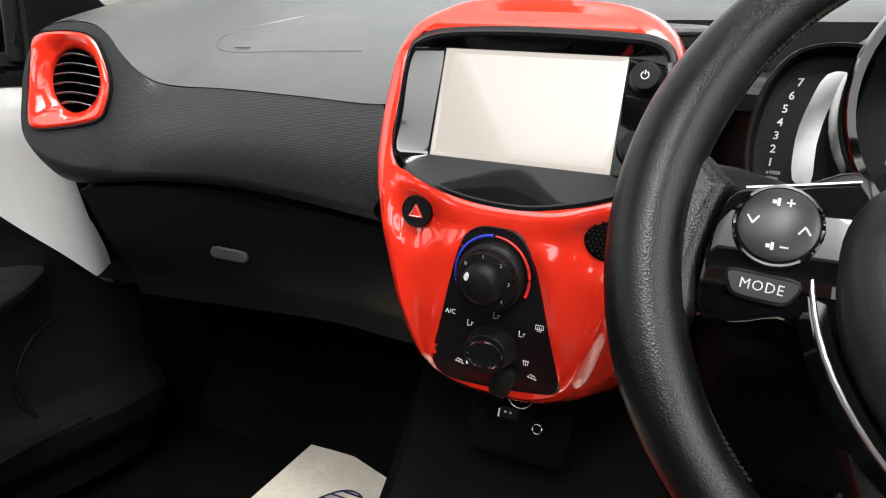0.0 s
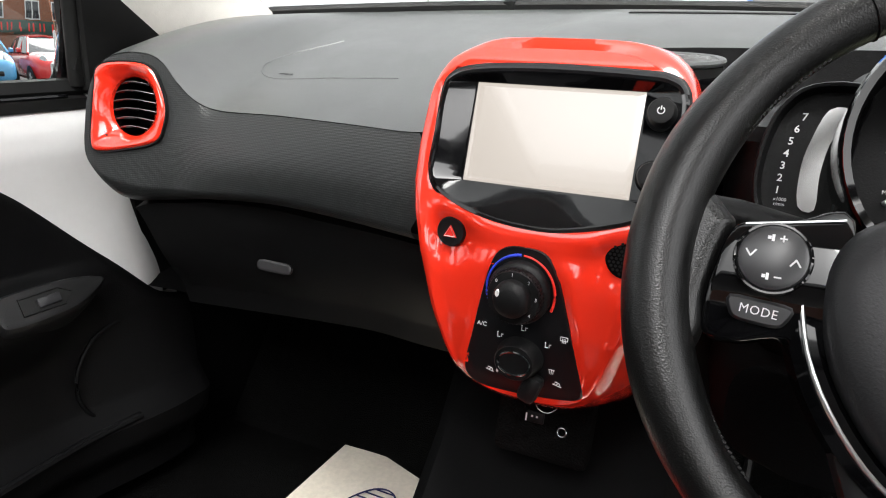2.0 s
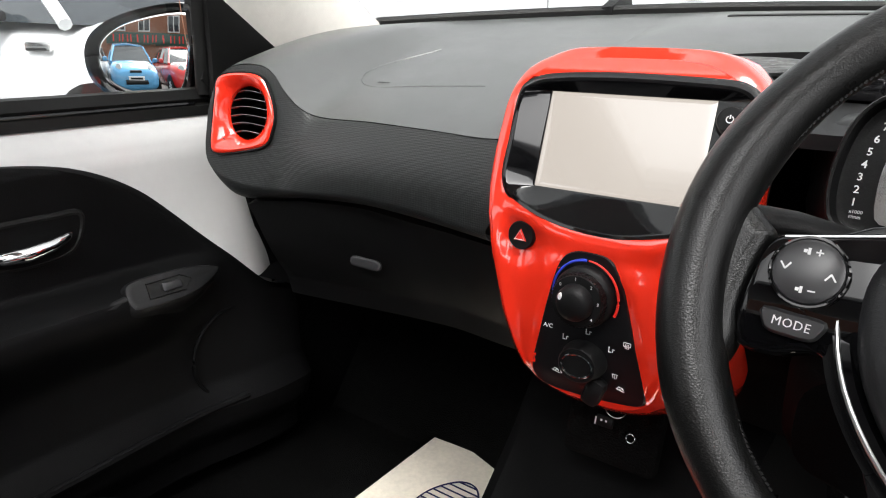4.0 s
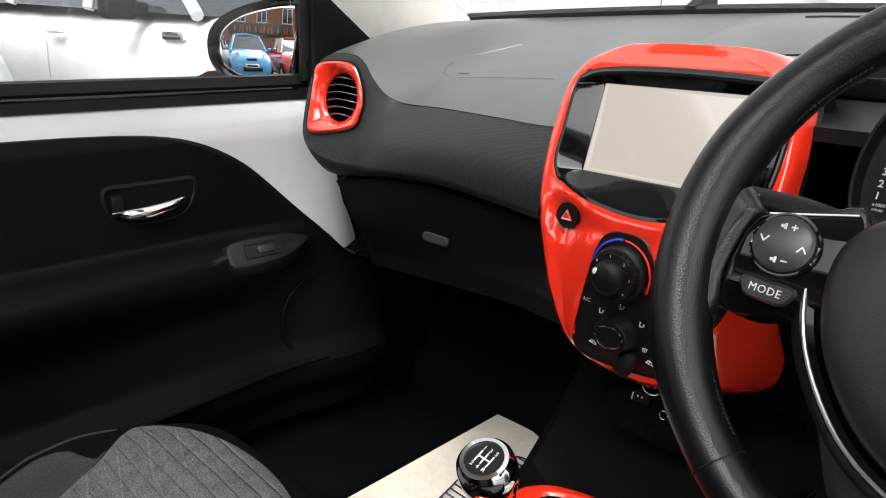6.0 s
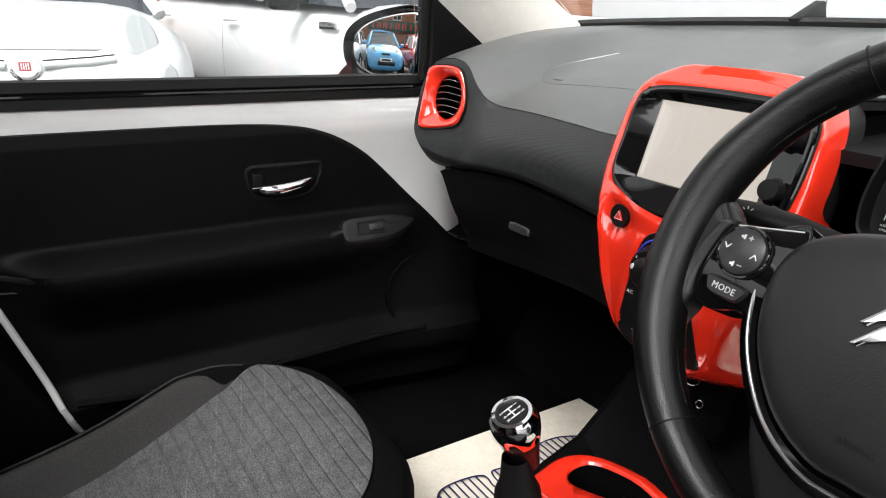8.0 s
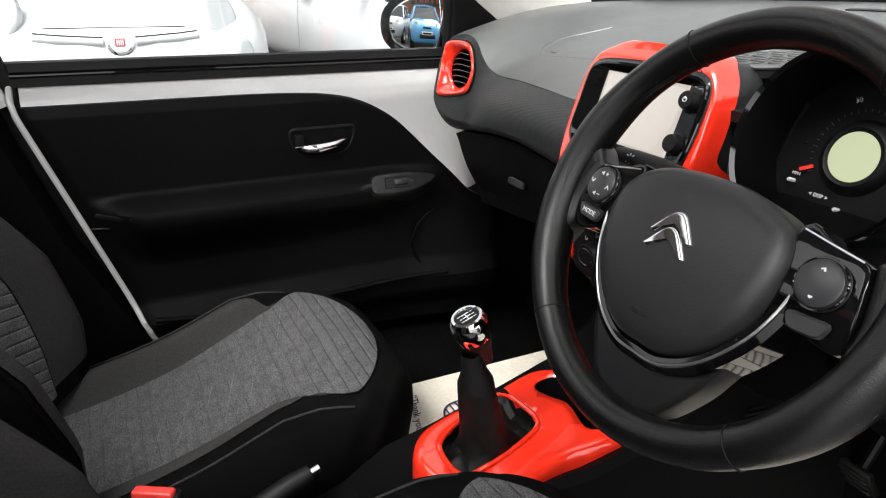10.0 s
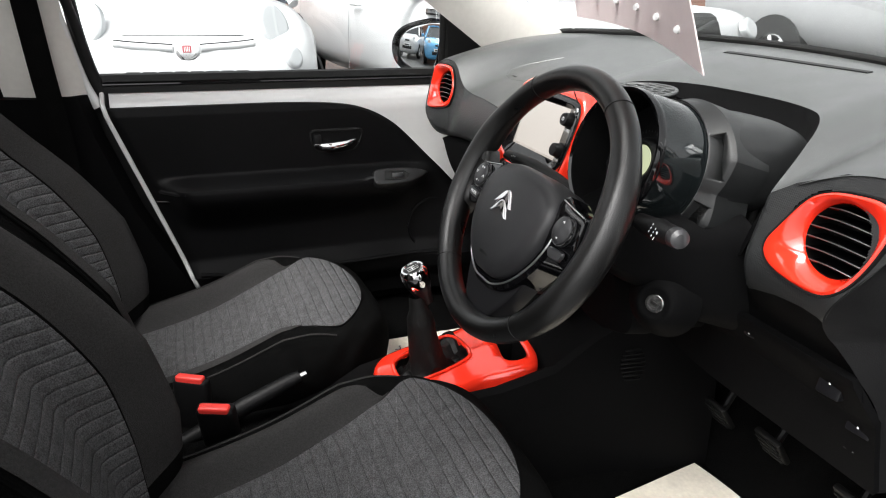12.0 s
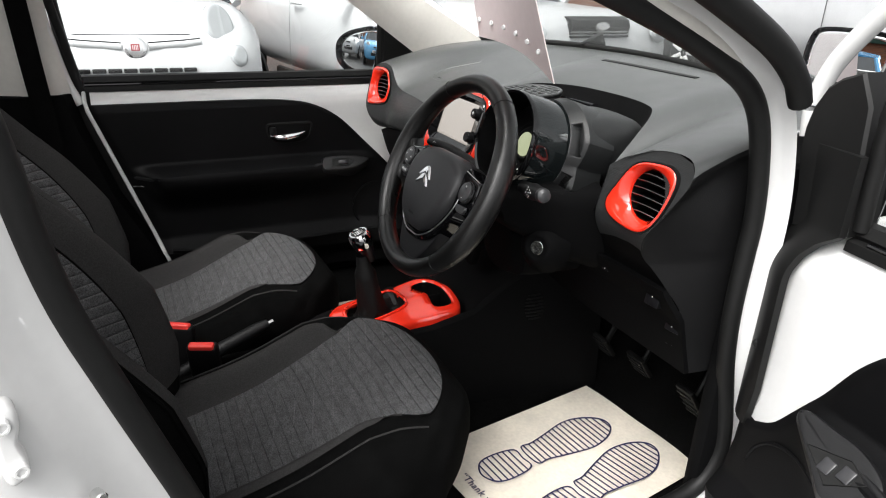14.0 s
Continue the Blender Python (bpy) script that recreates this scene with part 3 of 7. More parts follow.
def band_right(u, v):
    """The driver's pod round the air vent."""
    top = interp(u, [0.0, 0.06, 0.28, 0.53, 0.77, 0.93, 1.0], [0.893, 0.903, 0.935, 0.959, 0.966, 0.958, 0.94])
    z = lerp(top, 0.715, v)
    x = lerp(0.452, pod_edge(z) + 0.002, u)
    return Vector((x, pod_y(x, z), z))


def with_hole(bm, x, z, r):
    """The sheet, open behind an air vent."""
    gone = [f for f in bm.faces if (f.calc_center_median().x - x) ** 2 + (f.calc_center_median().z - z) ** 2 < r * r]
    bmesh.ops.delete(bm, geom=gone, context="FACES")
    return bm


part("band", with_hole(surface(band_left, 180, 90), -0.514, 0.889, 0.0445), BAND, dash, "pimpled dark grey dash band")
part("pod_side", surface(lambda u, v: band_left(0.0, u).lerp(Vector((-0.625, 0.16, lerp(0.93, 0.76, u))), v) + Vector((-0.012 * math.sin(math.pi * v), 0, 0)), 24, 8), BAND, dash)
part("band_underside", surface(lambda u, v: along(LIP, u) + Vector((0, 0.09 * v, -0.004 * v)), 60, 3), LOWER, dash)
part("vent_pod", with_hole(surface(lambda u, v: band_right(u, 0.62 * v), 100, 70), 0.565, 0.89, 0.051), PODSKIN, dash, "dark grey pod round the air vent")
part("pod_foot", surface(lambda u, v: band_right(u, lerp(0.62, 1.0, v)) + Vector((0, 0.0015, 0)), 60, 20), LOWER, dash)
# glovebox and lower panels
def lid(u, v):
    top = along(LIP, lerp(0.4, 1.0, u))
    k = v ** 0.8
    p = Vector((lerp(lerp(-0.532, -0.06, u), top.x, (1 - v) ** 3), top.y + lerp(0.012, 0.06, k), lerp(top.z - 0.001, lerp(0.62, 0.65, u), v)))
    p.y += 0.06 * (1 - smoothstep(0.0, 0.09, u)) ** 2 - 0.012 * math.sin(math.pi * min(1, 1.3 * v))
    return p


glove = part("glovebox_lid", surface(lid, 40, 24, thick=0.02), GLOVEBOX, dash, "black glovebox lid")
lid_y = min(v.co.y for v in glove.data.vertices if abs(v.co.x + 0.325) < 0.015 and abs(v.co.z - 0.709) < 0.015)
lm = frame_at((-0.325, lid_y + 0.001, 0.709), (0, -1, 0.3))
part("latch_recess", plate(closed_outline([(-0.021, -0.006), (0, -0.007), (0.025, -0.006), (0.025, 0.005), (0, 0.006), (-0.021, 0.005)], 3), [(0, 0.0), (0, 0.004), (-0.002, 0.005)], lambda x, y, h: lm @ Vector((x, y, h))), PADGREY, glove, "glovebox latch")
part("latch_lip", box((0, 0.027, 0.002), (0.045, 0.003, 0.004), 0.001, lm), PADGREY, glove)
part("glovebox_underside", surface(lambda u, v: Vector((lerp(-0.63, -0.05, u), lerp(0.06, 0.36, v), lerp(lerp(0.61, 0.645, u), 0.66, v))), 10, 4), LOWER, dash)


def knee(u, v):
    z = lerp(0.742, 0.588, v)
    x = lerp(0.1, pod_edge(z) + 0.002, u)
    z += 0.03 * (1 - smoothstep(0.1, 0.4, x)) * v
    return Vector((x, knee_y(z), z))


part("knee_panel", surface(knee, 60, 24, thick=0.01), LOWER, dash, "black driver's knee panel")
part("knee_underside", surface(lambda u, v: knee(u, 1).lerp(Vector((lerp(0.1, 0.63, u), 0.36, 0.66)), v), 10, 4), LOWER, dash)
part("end_panel", surface(lambda u, v: Vector((-0.64 - 0.01 * math.sin(math.pi * v), lerp(0.05 + 0.04 * v, 0.4, u), lerp(0.94, 0.585, v))), 8, 12, thick=0.01), LOWER, dash)
# switches by the driver's knee
for sx, sz, sy, w, h in ((0.461, 0.7225, 0.036, 0.018, 0.026), (0.584, 0.722, 0.036, 0.03, 0.05), (0.614, 0.676, 0.06, 0.03, 0.036), (0.61, 0.636, 0.072, 0.03, 0.024)):
    sm = frame_at((sx, sy + 0.003, sz), (0.1, -1, 0.2))
    sw = part("switch", box((0, 0, 0), (w, h, 0.014), 0.003, sm), SATINBLACK, dash)
    part("symbol", bars([(-0.005, 0.009, 0.002, 0.0036), (0.004, 0.009, 0.002, 0.0036), (0, -0.001, 0.013, 0.002), (0, -0.008, 0.002, 0.003)], sm @ pose(0, 0, 0.0076), 0.0008), MARK, sw)


# ---- air vents ----
def air_vent(m, outline, c, rx, ry):
    v = thing("air_vent", "round louvred black air vent in a glossy red surround", "air vent", "air vents at the dash ends")
    e = [Vector(p) for p in closed_outline(outline, 5)]
    n = len(e)
    c = Vector(c)
    rim = []
    for p in e:
        a = math.atan2((p.y - c.y) / ry, (p.x - c.x) / rx)
        rim.append(Vector((c.x + rx * math.cos(a), c.y + ry * math.sin(a))))
    out = grow(e, 0.0015)
    rings = [[m @ Vector((q.x, q.y, -0.014)) for q in out], [m @ Vector((q.x, q.y, 0.001)) for q in out], [m @ Vector((q.x, q.y, 0.0026)) for q in e]]
    for k, h in ((0.1, 0.0032), (0.35, 0.001), (0.7, -0.005), (0.93, -0.0105), (1.0, -0.013), (1.0, -0.016)):
        rings.append([m @ Vector((*e[i].lerp(rim[i], k), h)) for i in range(n)])
    part("surround", loft(rings, True, False), RED, v, "glossy red egg-shaped surround")
    rings = [[m @ Vector((*grow(e, g)[i], h)) for i in range(n)] for g, h in ((0.0045, -0.006), (0.0035, 0.0012), (0.0012, 0.0008))]
    part("groove", loft(rings, True, False), RUBBER, v)
    cup = m @ pose(c.x, c.y, 0)
    part("barrel", lathe([(rx + 0.0005, -0.012), (rx + 0.0005, -0.06), (0.0, -0.06)], 28, cup @ Matrix.Diagonal((1, ry / rx, 1, 1)), cap=False), RUBBER, v)
    for k in range(6):
        y = ry * (-0.75 + 0.3 * k)
        half = rx * math.sqrt(max(1e-6, 1 - (y / ry) ** 2))
        slat = part("slat", surface(lambda a, b: cup @ Vector((lerp(-half, half, a), y + 0.004 * b + 0.003 * math.sin(math.pi * a), lerp(-0.017, -0.043, b) + 0.008 * math.sin(math.pi * a))), 10, 2, thick=0.002), PIANO, v)
        part("slat_edge", tube([cup @ Vector((lerp(-half, half, a / 10), y + 0.003 * math.sin(math.pi * a / 10), -0.0165 + 0.008 * math.sin(math.pi * a / 10))) for a in range(11)], 0.0007, 6), DASH, slat)
    return v


air_vent(POD @ pose(0, 0, 0.003), [(-0.036, 0.0435), (0.0, 0.0495), (0.033, 0.0455), (0.049, 0.025), (0.0575, 0.0), (0.055, -0.022), (0.044, -0.040), (0.0, -0.051), (-0.036, -0.055), (-0.0435, -0.046), (-0.0435, -0.02), (-0.041, 0.02)], (0.004, 0.0), 0.0325, 0.0355)
air_vent(frame_at((0.5675, -0.0176, 0.893), (0, -1, 0.2)), [(-0.064, -0.030), (-0.052, -0.002), (-0.032, 0.031), (-0.01, 0.045), (0.02, 0.0505), (0.046, 0.0505), (0.061, 0.039), (0.06, 0.01), (0.046, -0.03), (0.024, -0.053), (-0.01, -0.056), (-0.05, -0.048)], (0.008, 0.0), 0.0405, 0.0395)

# ---- centre fascia with screen and heater controls ----
CX = 0.022


def fascia_y(z):
    return interp(z, [0.55, 0.62, 0.65, 0.69, 0.74, 0.80, 0.83, 0.86, 0.945, 0.965, 0.975], [-0.02, -0.045, -0.064, -0.079, -0.087, -0.088, -0.081, -0.070, -0.043, -0.036, -0.024])


def half_width(z):
    if z > 0.925:
        return 0.1125 * max(1e-6, 1 - ((z - 0.9) / 0.0802) ** 3.2) ** 0.3125
    return interp(z, [0.659, 0.662, 0.667, 0.673, 0.686, 0.707, 0.743, 0.792, 0.832, 0.854, 0.89, 0.925], [0.02, 0.036, 0.048, 0.057, 0.068, 0.0775, 0.0885, 0.1, 0.1105, 0.1135, 0.114, 0.1115])


fascia = thing("centre_fascia", "glossy red centre fascia with black touch screen panel and heater controls", "centre console")
zz = [0.659, 0.6605, 0.662, 0.6645, 0.667, 0.67, 0.673, 0.679] + [0.686 + 0.0085 * k for k in range(29)] + [0.93, 0.937, 0.944, 0.95, 0.956, 0.961, 0.966, 0.97, 0.973, 0.9755, 0.9773, 0.9786, 0.9795, 0.98]
outline = [(half_width(z), z) for z in zz] + [(-half_width(z), z) for z in reversed(zz)]
ol = [Vector(p) for p in outline]


def fascia_lift(x, z, h):
    return Vector((CX + x, fascia_y(z) - h, z))


rings = []
for g, h in ((0.006, -0.16), (0.006, -0.11), (0.0055, -0.06), (0.0045, -0.025), (0.003, -0.008), (-0.001, 0.0), (-0.006, 0.003)):
    row = []
    for q in grow(ol, g):
        low = 1 - smoothstep(0.64, 0.8, q.y)
        wide = (1 + 0.9 * low) if abs(q.x) > 0.02 and h < -0.02 else 1
        row.append(fascia_lift(q.x * (1 + (wide - 1) * min(1, -h * 5)), min(q.y, 0.984 + 0.06 * h) - 0.1 * low * min(1, -h * 8) * 0.5, h * (1 - 0.78 * smoothstep(0.8, 0.87, q.y))))
    rings.append(row)
bm = loft(rings, True, False)
front = grow(ol, -0.006)
rows = []
half = len(zz)


def relief(x, z, edge):
    """The face's folds: a shelf under the screen, a raised brow round the heater panel, dished seats for the two round inserts."""
    h = 0.006 * math.exp(-((z - 0.824 - 2.2 * (x - 0.004) ** 2) / 0.009) ** 2) * (1 - smoothstep(0.075, 0.1, abs(x)))
    side = interp(z, [0.67, 0.745, 0.79, 0.815], [0.06, 0.049, 0.039, 0.02])
    h += 0.004 * math.exp(-((abs(x - 0.003) - side) / 0.009) ** 2) * (1 - smoothstep(0.8, 0.82, z))
    h -= 0.003 * smoothstep(side + 0.008, side + 0.03, abs(x - 0.003)) * (1 - smoothstep(0.79, 0.83, z))
    for hx, hz in ((-0.0725, 0.8165), (0.081, 0.8165)):
        h -= 0.009 * math.exp(-(((x - hx) ** 2 + (z - hz + 0.004) ** 2) / 0.021 ** 2) ** 1.5)
    inside = smoothstep(0.105, 0.09, abs(x - 0.004)) * smoothstep(0.842, 0.856, z - 1.2 * (x - 0.004) ** 2) * smoothstep(0.957, 0.948, z)
    return h * smoothstep(0.0, 0.012, edge) - 0.03 * inside


for i in range(half):
    a, b = front[i], front[2 * half - 1 - i]
    rows.append([fascia_lift(lerp(b.x, a.x, k / 64), lerp(b.y, a.y, k / 64), 0.003 + relief(lerp(b.x, a.x, k / 64), a.y, min(k, 64 - k) / 64 * (a.x - b.x))) for k in range(65)])
skin(bm, rows)
bmesh.ops.remove_doubles(bm, verts=bm.verts, dist=2e-4)
bmesh.ops.recalc_face_normals(bm, faces=bm.faces)
part("shell", bm, RED, fascia, "glossy red moulded shell", sharp=60)
part("backing", box((CX, 0.06, 0.8), (0.2, 0.12, 0.3), 0.02), LOWER, fascia)
part("rear_housing", loft([[fascia_lift(q.x, min(q.y, 0.972 + 0.12 * (h + 0.02)), h) for q in grow(ol, g)] for g, h in ((0.002, -0.02), (0.0035, -0.036), (0.003, -0.06), (-0.004, -0.085))], True, False), CAPSKIN, fascia, "dark grey housing behind the red shell")

bezel = closed_outline([(0.01, 0.8305), (0.049, 0.836), (0.0865, 0.848), (0.102, 0.862), (0.107, 0.885), (0.108, 0.92), (0.1055, 0.944), (0.0945, 0.954), (0.0686, 0.957), (-0.004, 0.9585), (-0.064, 0.956), (-0.089, 0.950), (-0.0975, 0.938),
                        (-0.0985, 0.9), (-0.0985, 0.867), (-0.084, 0.8495), (-0.0414, 0.8348)], 5)
def round_rect(x0, z0, x1, z1, r, n=4):
    out = []
    for cx, cz, a0 in ((x1 - r, z0 + r, -90), (x1 - r, z1 - r, 0), (x0 + r, z1 - r, 90), (x0 + r, z0 + r, 180)):
        for k in range(n + 1):
            a = radians(a0 + 90 * k / n)
            out.append((cx + r * math.cos(a), cz + r * math.sin(a)))
    return out


def flat_lift(x, z, h):
    return Vector((CX + x, lerp(-0.070, -0.043, (z - 0.86) / 0.085) - h, z))


def dished(outline, x0, z0, x1, z1):
    """A raised rim whose inner walls slope down to the sunken screen."""
    poly = [Vector(p) for p in outline]
    rings = [[fascia_lift(q.x, q.y, h) for q in grow(poly, g)] for g, h in ((0.004, 0.0032), (0.0015, 0.005), (0.0, 0.0072), (-0.0025, 0.0074), (-0.004, 0.0066))]
    near = grow(poly, -0.004)
    inner = [Vector((min(max(q.x, x0), x1), min(max(q.y, z0), z1))) for q in near]
    rings.append([fascia_lift(q.x, q.y, 0.0066).lerp(flat_lift(i.x, i.y, -0.0015), 0.94) for q, i in zip(near, inner)])
    rings.append([flat_lift(i.x, i.y, -0.0018) for i in inner])
    rings.append([flat_lift(i.x, i.y, -0.006) for i in inner])
    return loft(rings, True, False)


bez = part("bezel", dished(bezel, -0.07, 0.861, 0.0755, 0.944), PIANO, fascia, "glossy black screen surround", sharp=14)
part("groove", plate(bezel, [(0.0045, 0.0028), (0.0035, 0.0040), (0.0015, 0.0042)], fascia_lift, False), RUBBER, fascia)
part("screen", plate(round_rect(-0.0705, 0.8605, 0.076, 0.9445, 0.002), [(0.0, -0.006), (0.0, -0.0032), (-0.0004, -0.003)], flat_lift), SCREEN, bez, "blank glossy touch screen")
TILT_OUT = Vector((0, -0.085, 0.027)).normalized()
for kz, power in ((0.928, True), (0.8805, False)):
    km = frame_at(fascia_lift(0.0912, kz, 0.001), TILT_OUT)
    knob = part("knob", lathe([(0.0135, 0.0), (0.0135, 0.003), (0.0115, 0.004), (0.0105, 0.014), (0.0095, 0.016), (0.008, 0.0162), (0.0, 0.0155)], 28, km), BLACK, bez, "black rotary knob")
    if power:
        part("power_symbol", tube([km @ Vector((0.0026 * math.cos(a), 0.0026 * math.sin(a), 0.0166)) for a in [radians(120 + 300 * k / 14) for k in range(15)]], 0.0005, 6), MARK, knob)
        part("power_stroke", box((0, 0.002, 0.0166), (0.001, 0.003, 0.0005), 0, km), MARK, knob)
# heater panel
def heater_lift(x, z, h):
    return fascia_lift(x + 0.003, z, h)


hvac = closed_outline([(-0.006, 0.8145), (0.014, 0.8115), (0.026, 0.795), (0.036, 0.765), (0.0495, 0.715), (0.0535, 0.694), (0.048, 0.682), (0.02, 0.676), (-0.01, 0.673), (-0.04, 0.6735), (-0.0525, 0.682),
                       (-0.0535, 0.7), (-0.045, 0.735), (-0.037, 0.775), (-0.029, 0.803), (-0.02, 0.812)], 5)
panel = part("heater_panel", plate(hvac, [(0.003, 0.002), (0.0005, 0.0068), (-0.002, 0.0062), (-0.004, 0.0058)], heater_lift), SATINBLACK, fascia, "black heater control panel")
OUT = Vector((0, -1, 0.03)).normalized()
dm = frame_at(heater_lift(-0.0035, 0.7775, 0.005), OUT) @ Matrix.Diagonal((0.88, 0.88, 0.95, 1))
dial = part("fan_dial", lathe([(0.031, 0.0), (0.031, 0.008), (0.029, 0.011), (0.0265, 0.012), (0.0265, 0.02), (0.0255, 0.022), (0.0185, 0.0225), (0.018, 0.028), (0.016, 0.032), (0.011, 0.0345), (0.0, 0.0355)], 40, dm), BLACK, panel, "black temperature and fan dial")
bm = bmesh.new()
for k in range(44):
    a = 2 * math.pi * k / 44
    add_box(bm, (0.0267, 0, 0.0165), (0.0012, 0.0018, 0.008), 0, dm @ pose(0, 0, 0, 0, 0, math.degrees(a)))
part("grip_ribs", bm, BLACK, dial)
part("pointer", plate(circle(0.0022, 12, -0.011, 0.007, 0.0035), [(0, 0.031), (-0.0003, 0.0355)], lambda x, y, h: dm @ Vector((x, y, h))), MARK, dial, "white pointer mark")
for k, digit in enumerate("01234"):
    a = radians(140 - 45 * k)
    part("digit", text_bm(digit, 0.0046, dm @ pose(0.0225 * math.cos(a), 0.0225 * math.sin(a), 0.0226), 0.0001), MARK, dial)
for a0, a1, mat in ((200, 92, BLUE), (88, -22, REDMARK)):
    part("colour_arc", tube([dm @ Vector((0.0345 * math.cos(radians(lerp(a0, a1, k / 16))), 0.0365 * math.sin(radians(lerp(a0, a1, k / 16))), 0.0035)) for k in range(17)], lambda s: 0.0008 + 0.0006 * s, 6), mat, panel)
km = frame_at(heater_lift(-0.001, 0.716, 0.005), OUT)
knob = part("air_knob", lathe([(0.021, 0.0), (0.021, 0.006), (0.019, 0.009), (0.0185, 0.018), (0.017, 0.02), (0.0, 0.0195)], 32, km, 0.9), BLACK, panel, "black air distribution knob")
part("knob_hollow", tube([km @ Vector((0.0145 * math.cos(a), 0.0105 * math.sin(a), 0.0203)) for a in [2 * math.pi * k / 24 for k in range(24)]], 0.0012, 6, True), SMOKE, knob)
part("pointer", plate(circle(0.001, 8, -0.0165, -0.013, 0.002), [(0, 0.012), (0, 0.0135)], lambda x, y, h: km @ Vector((x, y, h))), MARK, knob)
lv = frame_at(heater_lift(0.0105, 0.688, 0.005), OUT)
part("air_lever", box((0, 0, 0.008), (0.018, 0.028, 0.016), 0.006, lv @ pose(0, 0, 0, 0, 0, -20)), BLACK, panel, "black recirculation slider")
part("lettering", text_bm("A/C", 0.0056, frame_at(heater_lift(-0.037, 0.741, 0.0075), OUT), 0.0001), MARK, panel)


def small_symbol(x, z, cells):
    part("symbol", bars([(c[0] * 0.68, c[1] * 0.68, c[2] * 0.68, c[3] * 0.68) + tuple(c[4:]) for c in cells], frame_at(heater_lift(x, z, 0.0075), OUT)), MARK, panel)


FIG = [(-0.003, 0.001, 0.001, 0.004), (-0.0015, -0.002, 0.004, 0.001), (0.002, -0.0005, 0.001, 0.003), (0.003, 0.002, 0.003, 0.001), (-0.003, 0.0042, 0.0014, 0.0014)]
for sx, sz in ((-0.02, 0.733), (0.002, 0.744), (0.0235, 0.7325), (-0.0228, 0.7075)):
    small_symbol(sx, sz, FIG)
for sx, sz in ((-0.0298, 0.6945), (0.033, 0.695)):
    small_symbol(sx, sz, [(0, -0.001, 0.012, 0.0008, -12), (0, 0.003, 0.006, 0.0008, -12), (-0.004, 0.001, 0.0008, 0.003, -30), (0.0035, 0.001, 0.0008, 0.003, 30), (0, 0.001, 0.003, 0.0008, 30)])
small_symbol(0.0375, 0.7415, [(0, 0.004, 0.009, 0.0008), (0, -0.001, 0.009, 0.0008), (-0.0045, 0.0015, 0.0008, 0.005), (0.0045, 0.0015, 0.0008, 0.005), (-0.002, -0.001, 0.0008, 0.006), (0, -0.001, 0.0008, 0.006), (0.002, -0.001, 0.0008, 0.006)])
small_symbol(0.0275, 0.707, [(0, 0.003, 0.008, 0.0008), (-0.0025, 0, 0.0008, 0.005, 10), (0, -0.0005, 0.0008, 0.005), (0.0025, 0, 0.0008, 0.005, -10)])
# hazard switch and microphone grille, each in a dished seat
for hx, hz, r, haz in ((-0.0725, 0.8165, 0.0135, True), (0.081, 0.8165, 0.0165, False)):
    hm = frame_at(fascia_lift(hx, hz, -0.003), (0, -1, 0.06))
    if haz:
        btn = part("hazard_button", lathe([(r, -0.004), (r, 0.002), (r * 0.93, 0.0034), (r * 0.6, 0.0028), (0.0, 0.0026)], 32, hm), BLACK, fascia, "black hazard warning button")
        tri = [Vector((0.0072 * math.cos(radians(90 + 120 * k)), 0.0072 * math.sin(radians(90 + 120 * k)) - 0.001, 0.0042)) for k in range(3)]
        part("triangle", plate([(p.x, p.y) for p in tri], [(0, 0.002), (0, 0.0042), (-0.0003, 0.0044)], lambda x, y, h: hm @ Vector((x, y, h))), REDMARK, btn, "red warning triangle")
        part("triangle_edge", tube([hm @ Vector((p.x * 0.8, p.y * 0.8, 0.0045)) for p in tri], 0.0006, 6, True), MARK, btn)
    else:
        bm = lathe([(r, -0.006), (r, 0.0005), (r * 0.95, 0.001), (0.0, 0.002)], 32, hm)
        grille = part("speaker_grille", bm, LOWER, fascia, "black perforated round grille")
        bm = bmesh.new()
        for i in range(-4, 5):
            for j in range(-4, 5):
                px, py = 0.0036 * (i + 0.5 * (j % 2)), 0.0031 * j
                if px * px + py * py < (r * 0.85) ** 2:
                    bmesh.ops.create_circle(bm, cap_ends=True, radius=0.0013, segments=8, matrix=hm @ pose(px, py, 0.0026))
        part("perforations", bm, RUBBER, grille)
# socket plate below the fascia
um = frame_at((0.03, -0.02, 0.612), (0, -1, 0.3))
sock = thing("socket_panel", "black power socket panel with a USB port", "socket")
part("panel", box((0, 0, -0.01), (0.1, 0.08, 0.02), 0.008, um), CARPET, sock)
part("usb_port", box((-0.008, 0.004, 0.001), (0.018, 0.011, 0.004), 0.001, um), BLACK, sock)
part("usb_contacts", bars([(-0.011, 0.005, 0.002, 0.002), (-0.006, 0.005, 0.002, 0.002), (-0.017, 0.003, 0.0015, 0.008)], um @ pose(0, 0, 0.0035)), MARK, sock)
part("socket_rim", tube([um @ Vector((0.001 + 0.012 * math.cos(a), 0.023 + 0.012 * math.sin(a), 0.002)) for a in [2 * math.pi * k / 24 for k in range(24)]], 0.001, 6, True), SATIN, sock)
part("aux_port", tube([um @ Vector((0.021 + 0.0045 * math.cos(a), -0.004 + 0.0045 * math.sin(a), 0.002)) for a in [2 * math.pi * k / 16 for k in range(16)]], 0.0008, 6, True), SATIN, sock)


def cut(ob, cutters):
    """Openings through a mesh, where the cutter meshes stand."""
    for bm in cutters:
        c = link("cutter", bm, None)
        mod = ob.modifiers.new("opening", "BOOLEAN")
        mod.operation, mod.object, mod.solver = "DIFFERENCE", c, "EXACT"
        me = bpy.data.meshes.new_from_object(ob.evaluated_get(bpy.context.evaluated_depsgraph_get()))
        ob.modifiers.remove(mod)
        ob.data = me
        bpy.data.objects.remove(c)


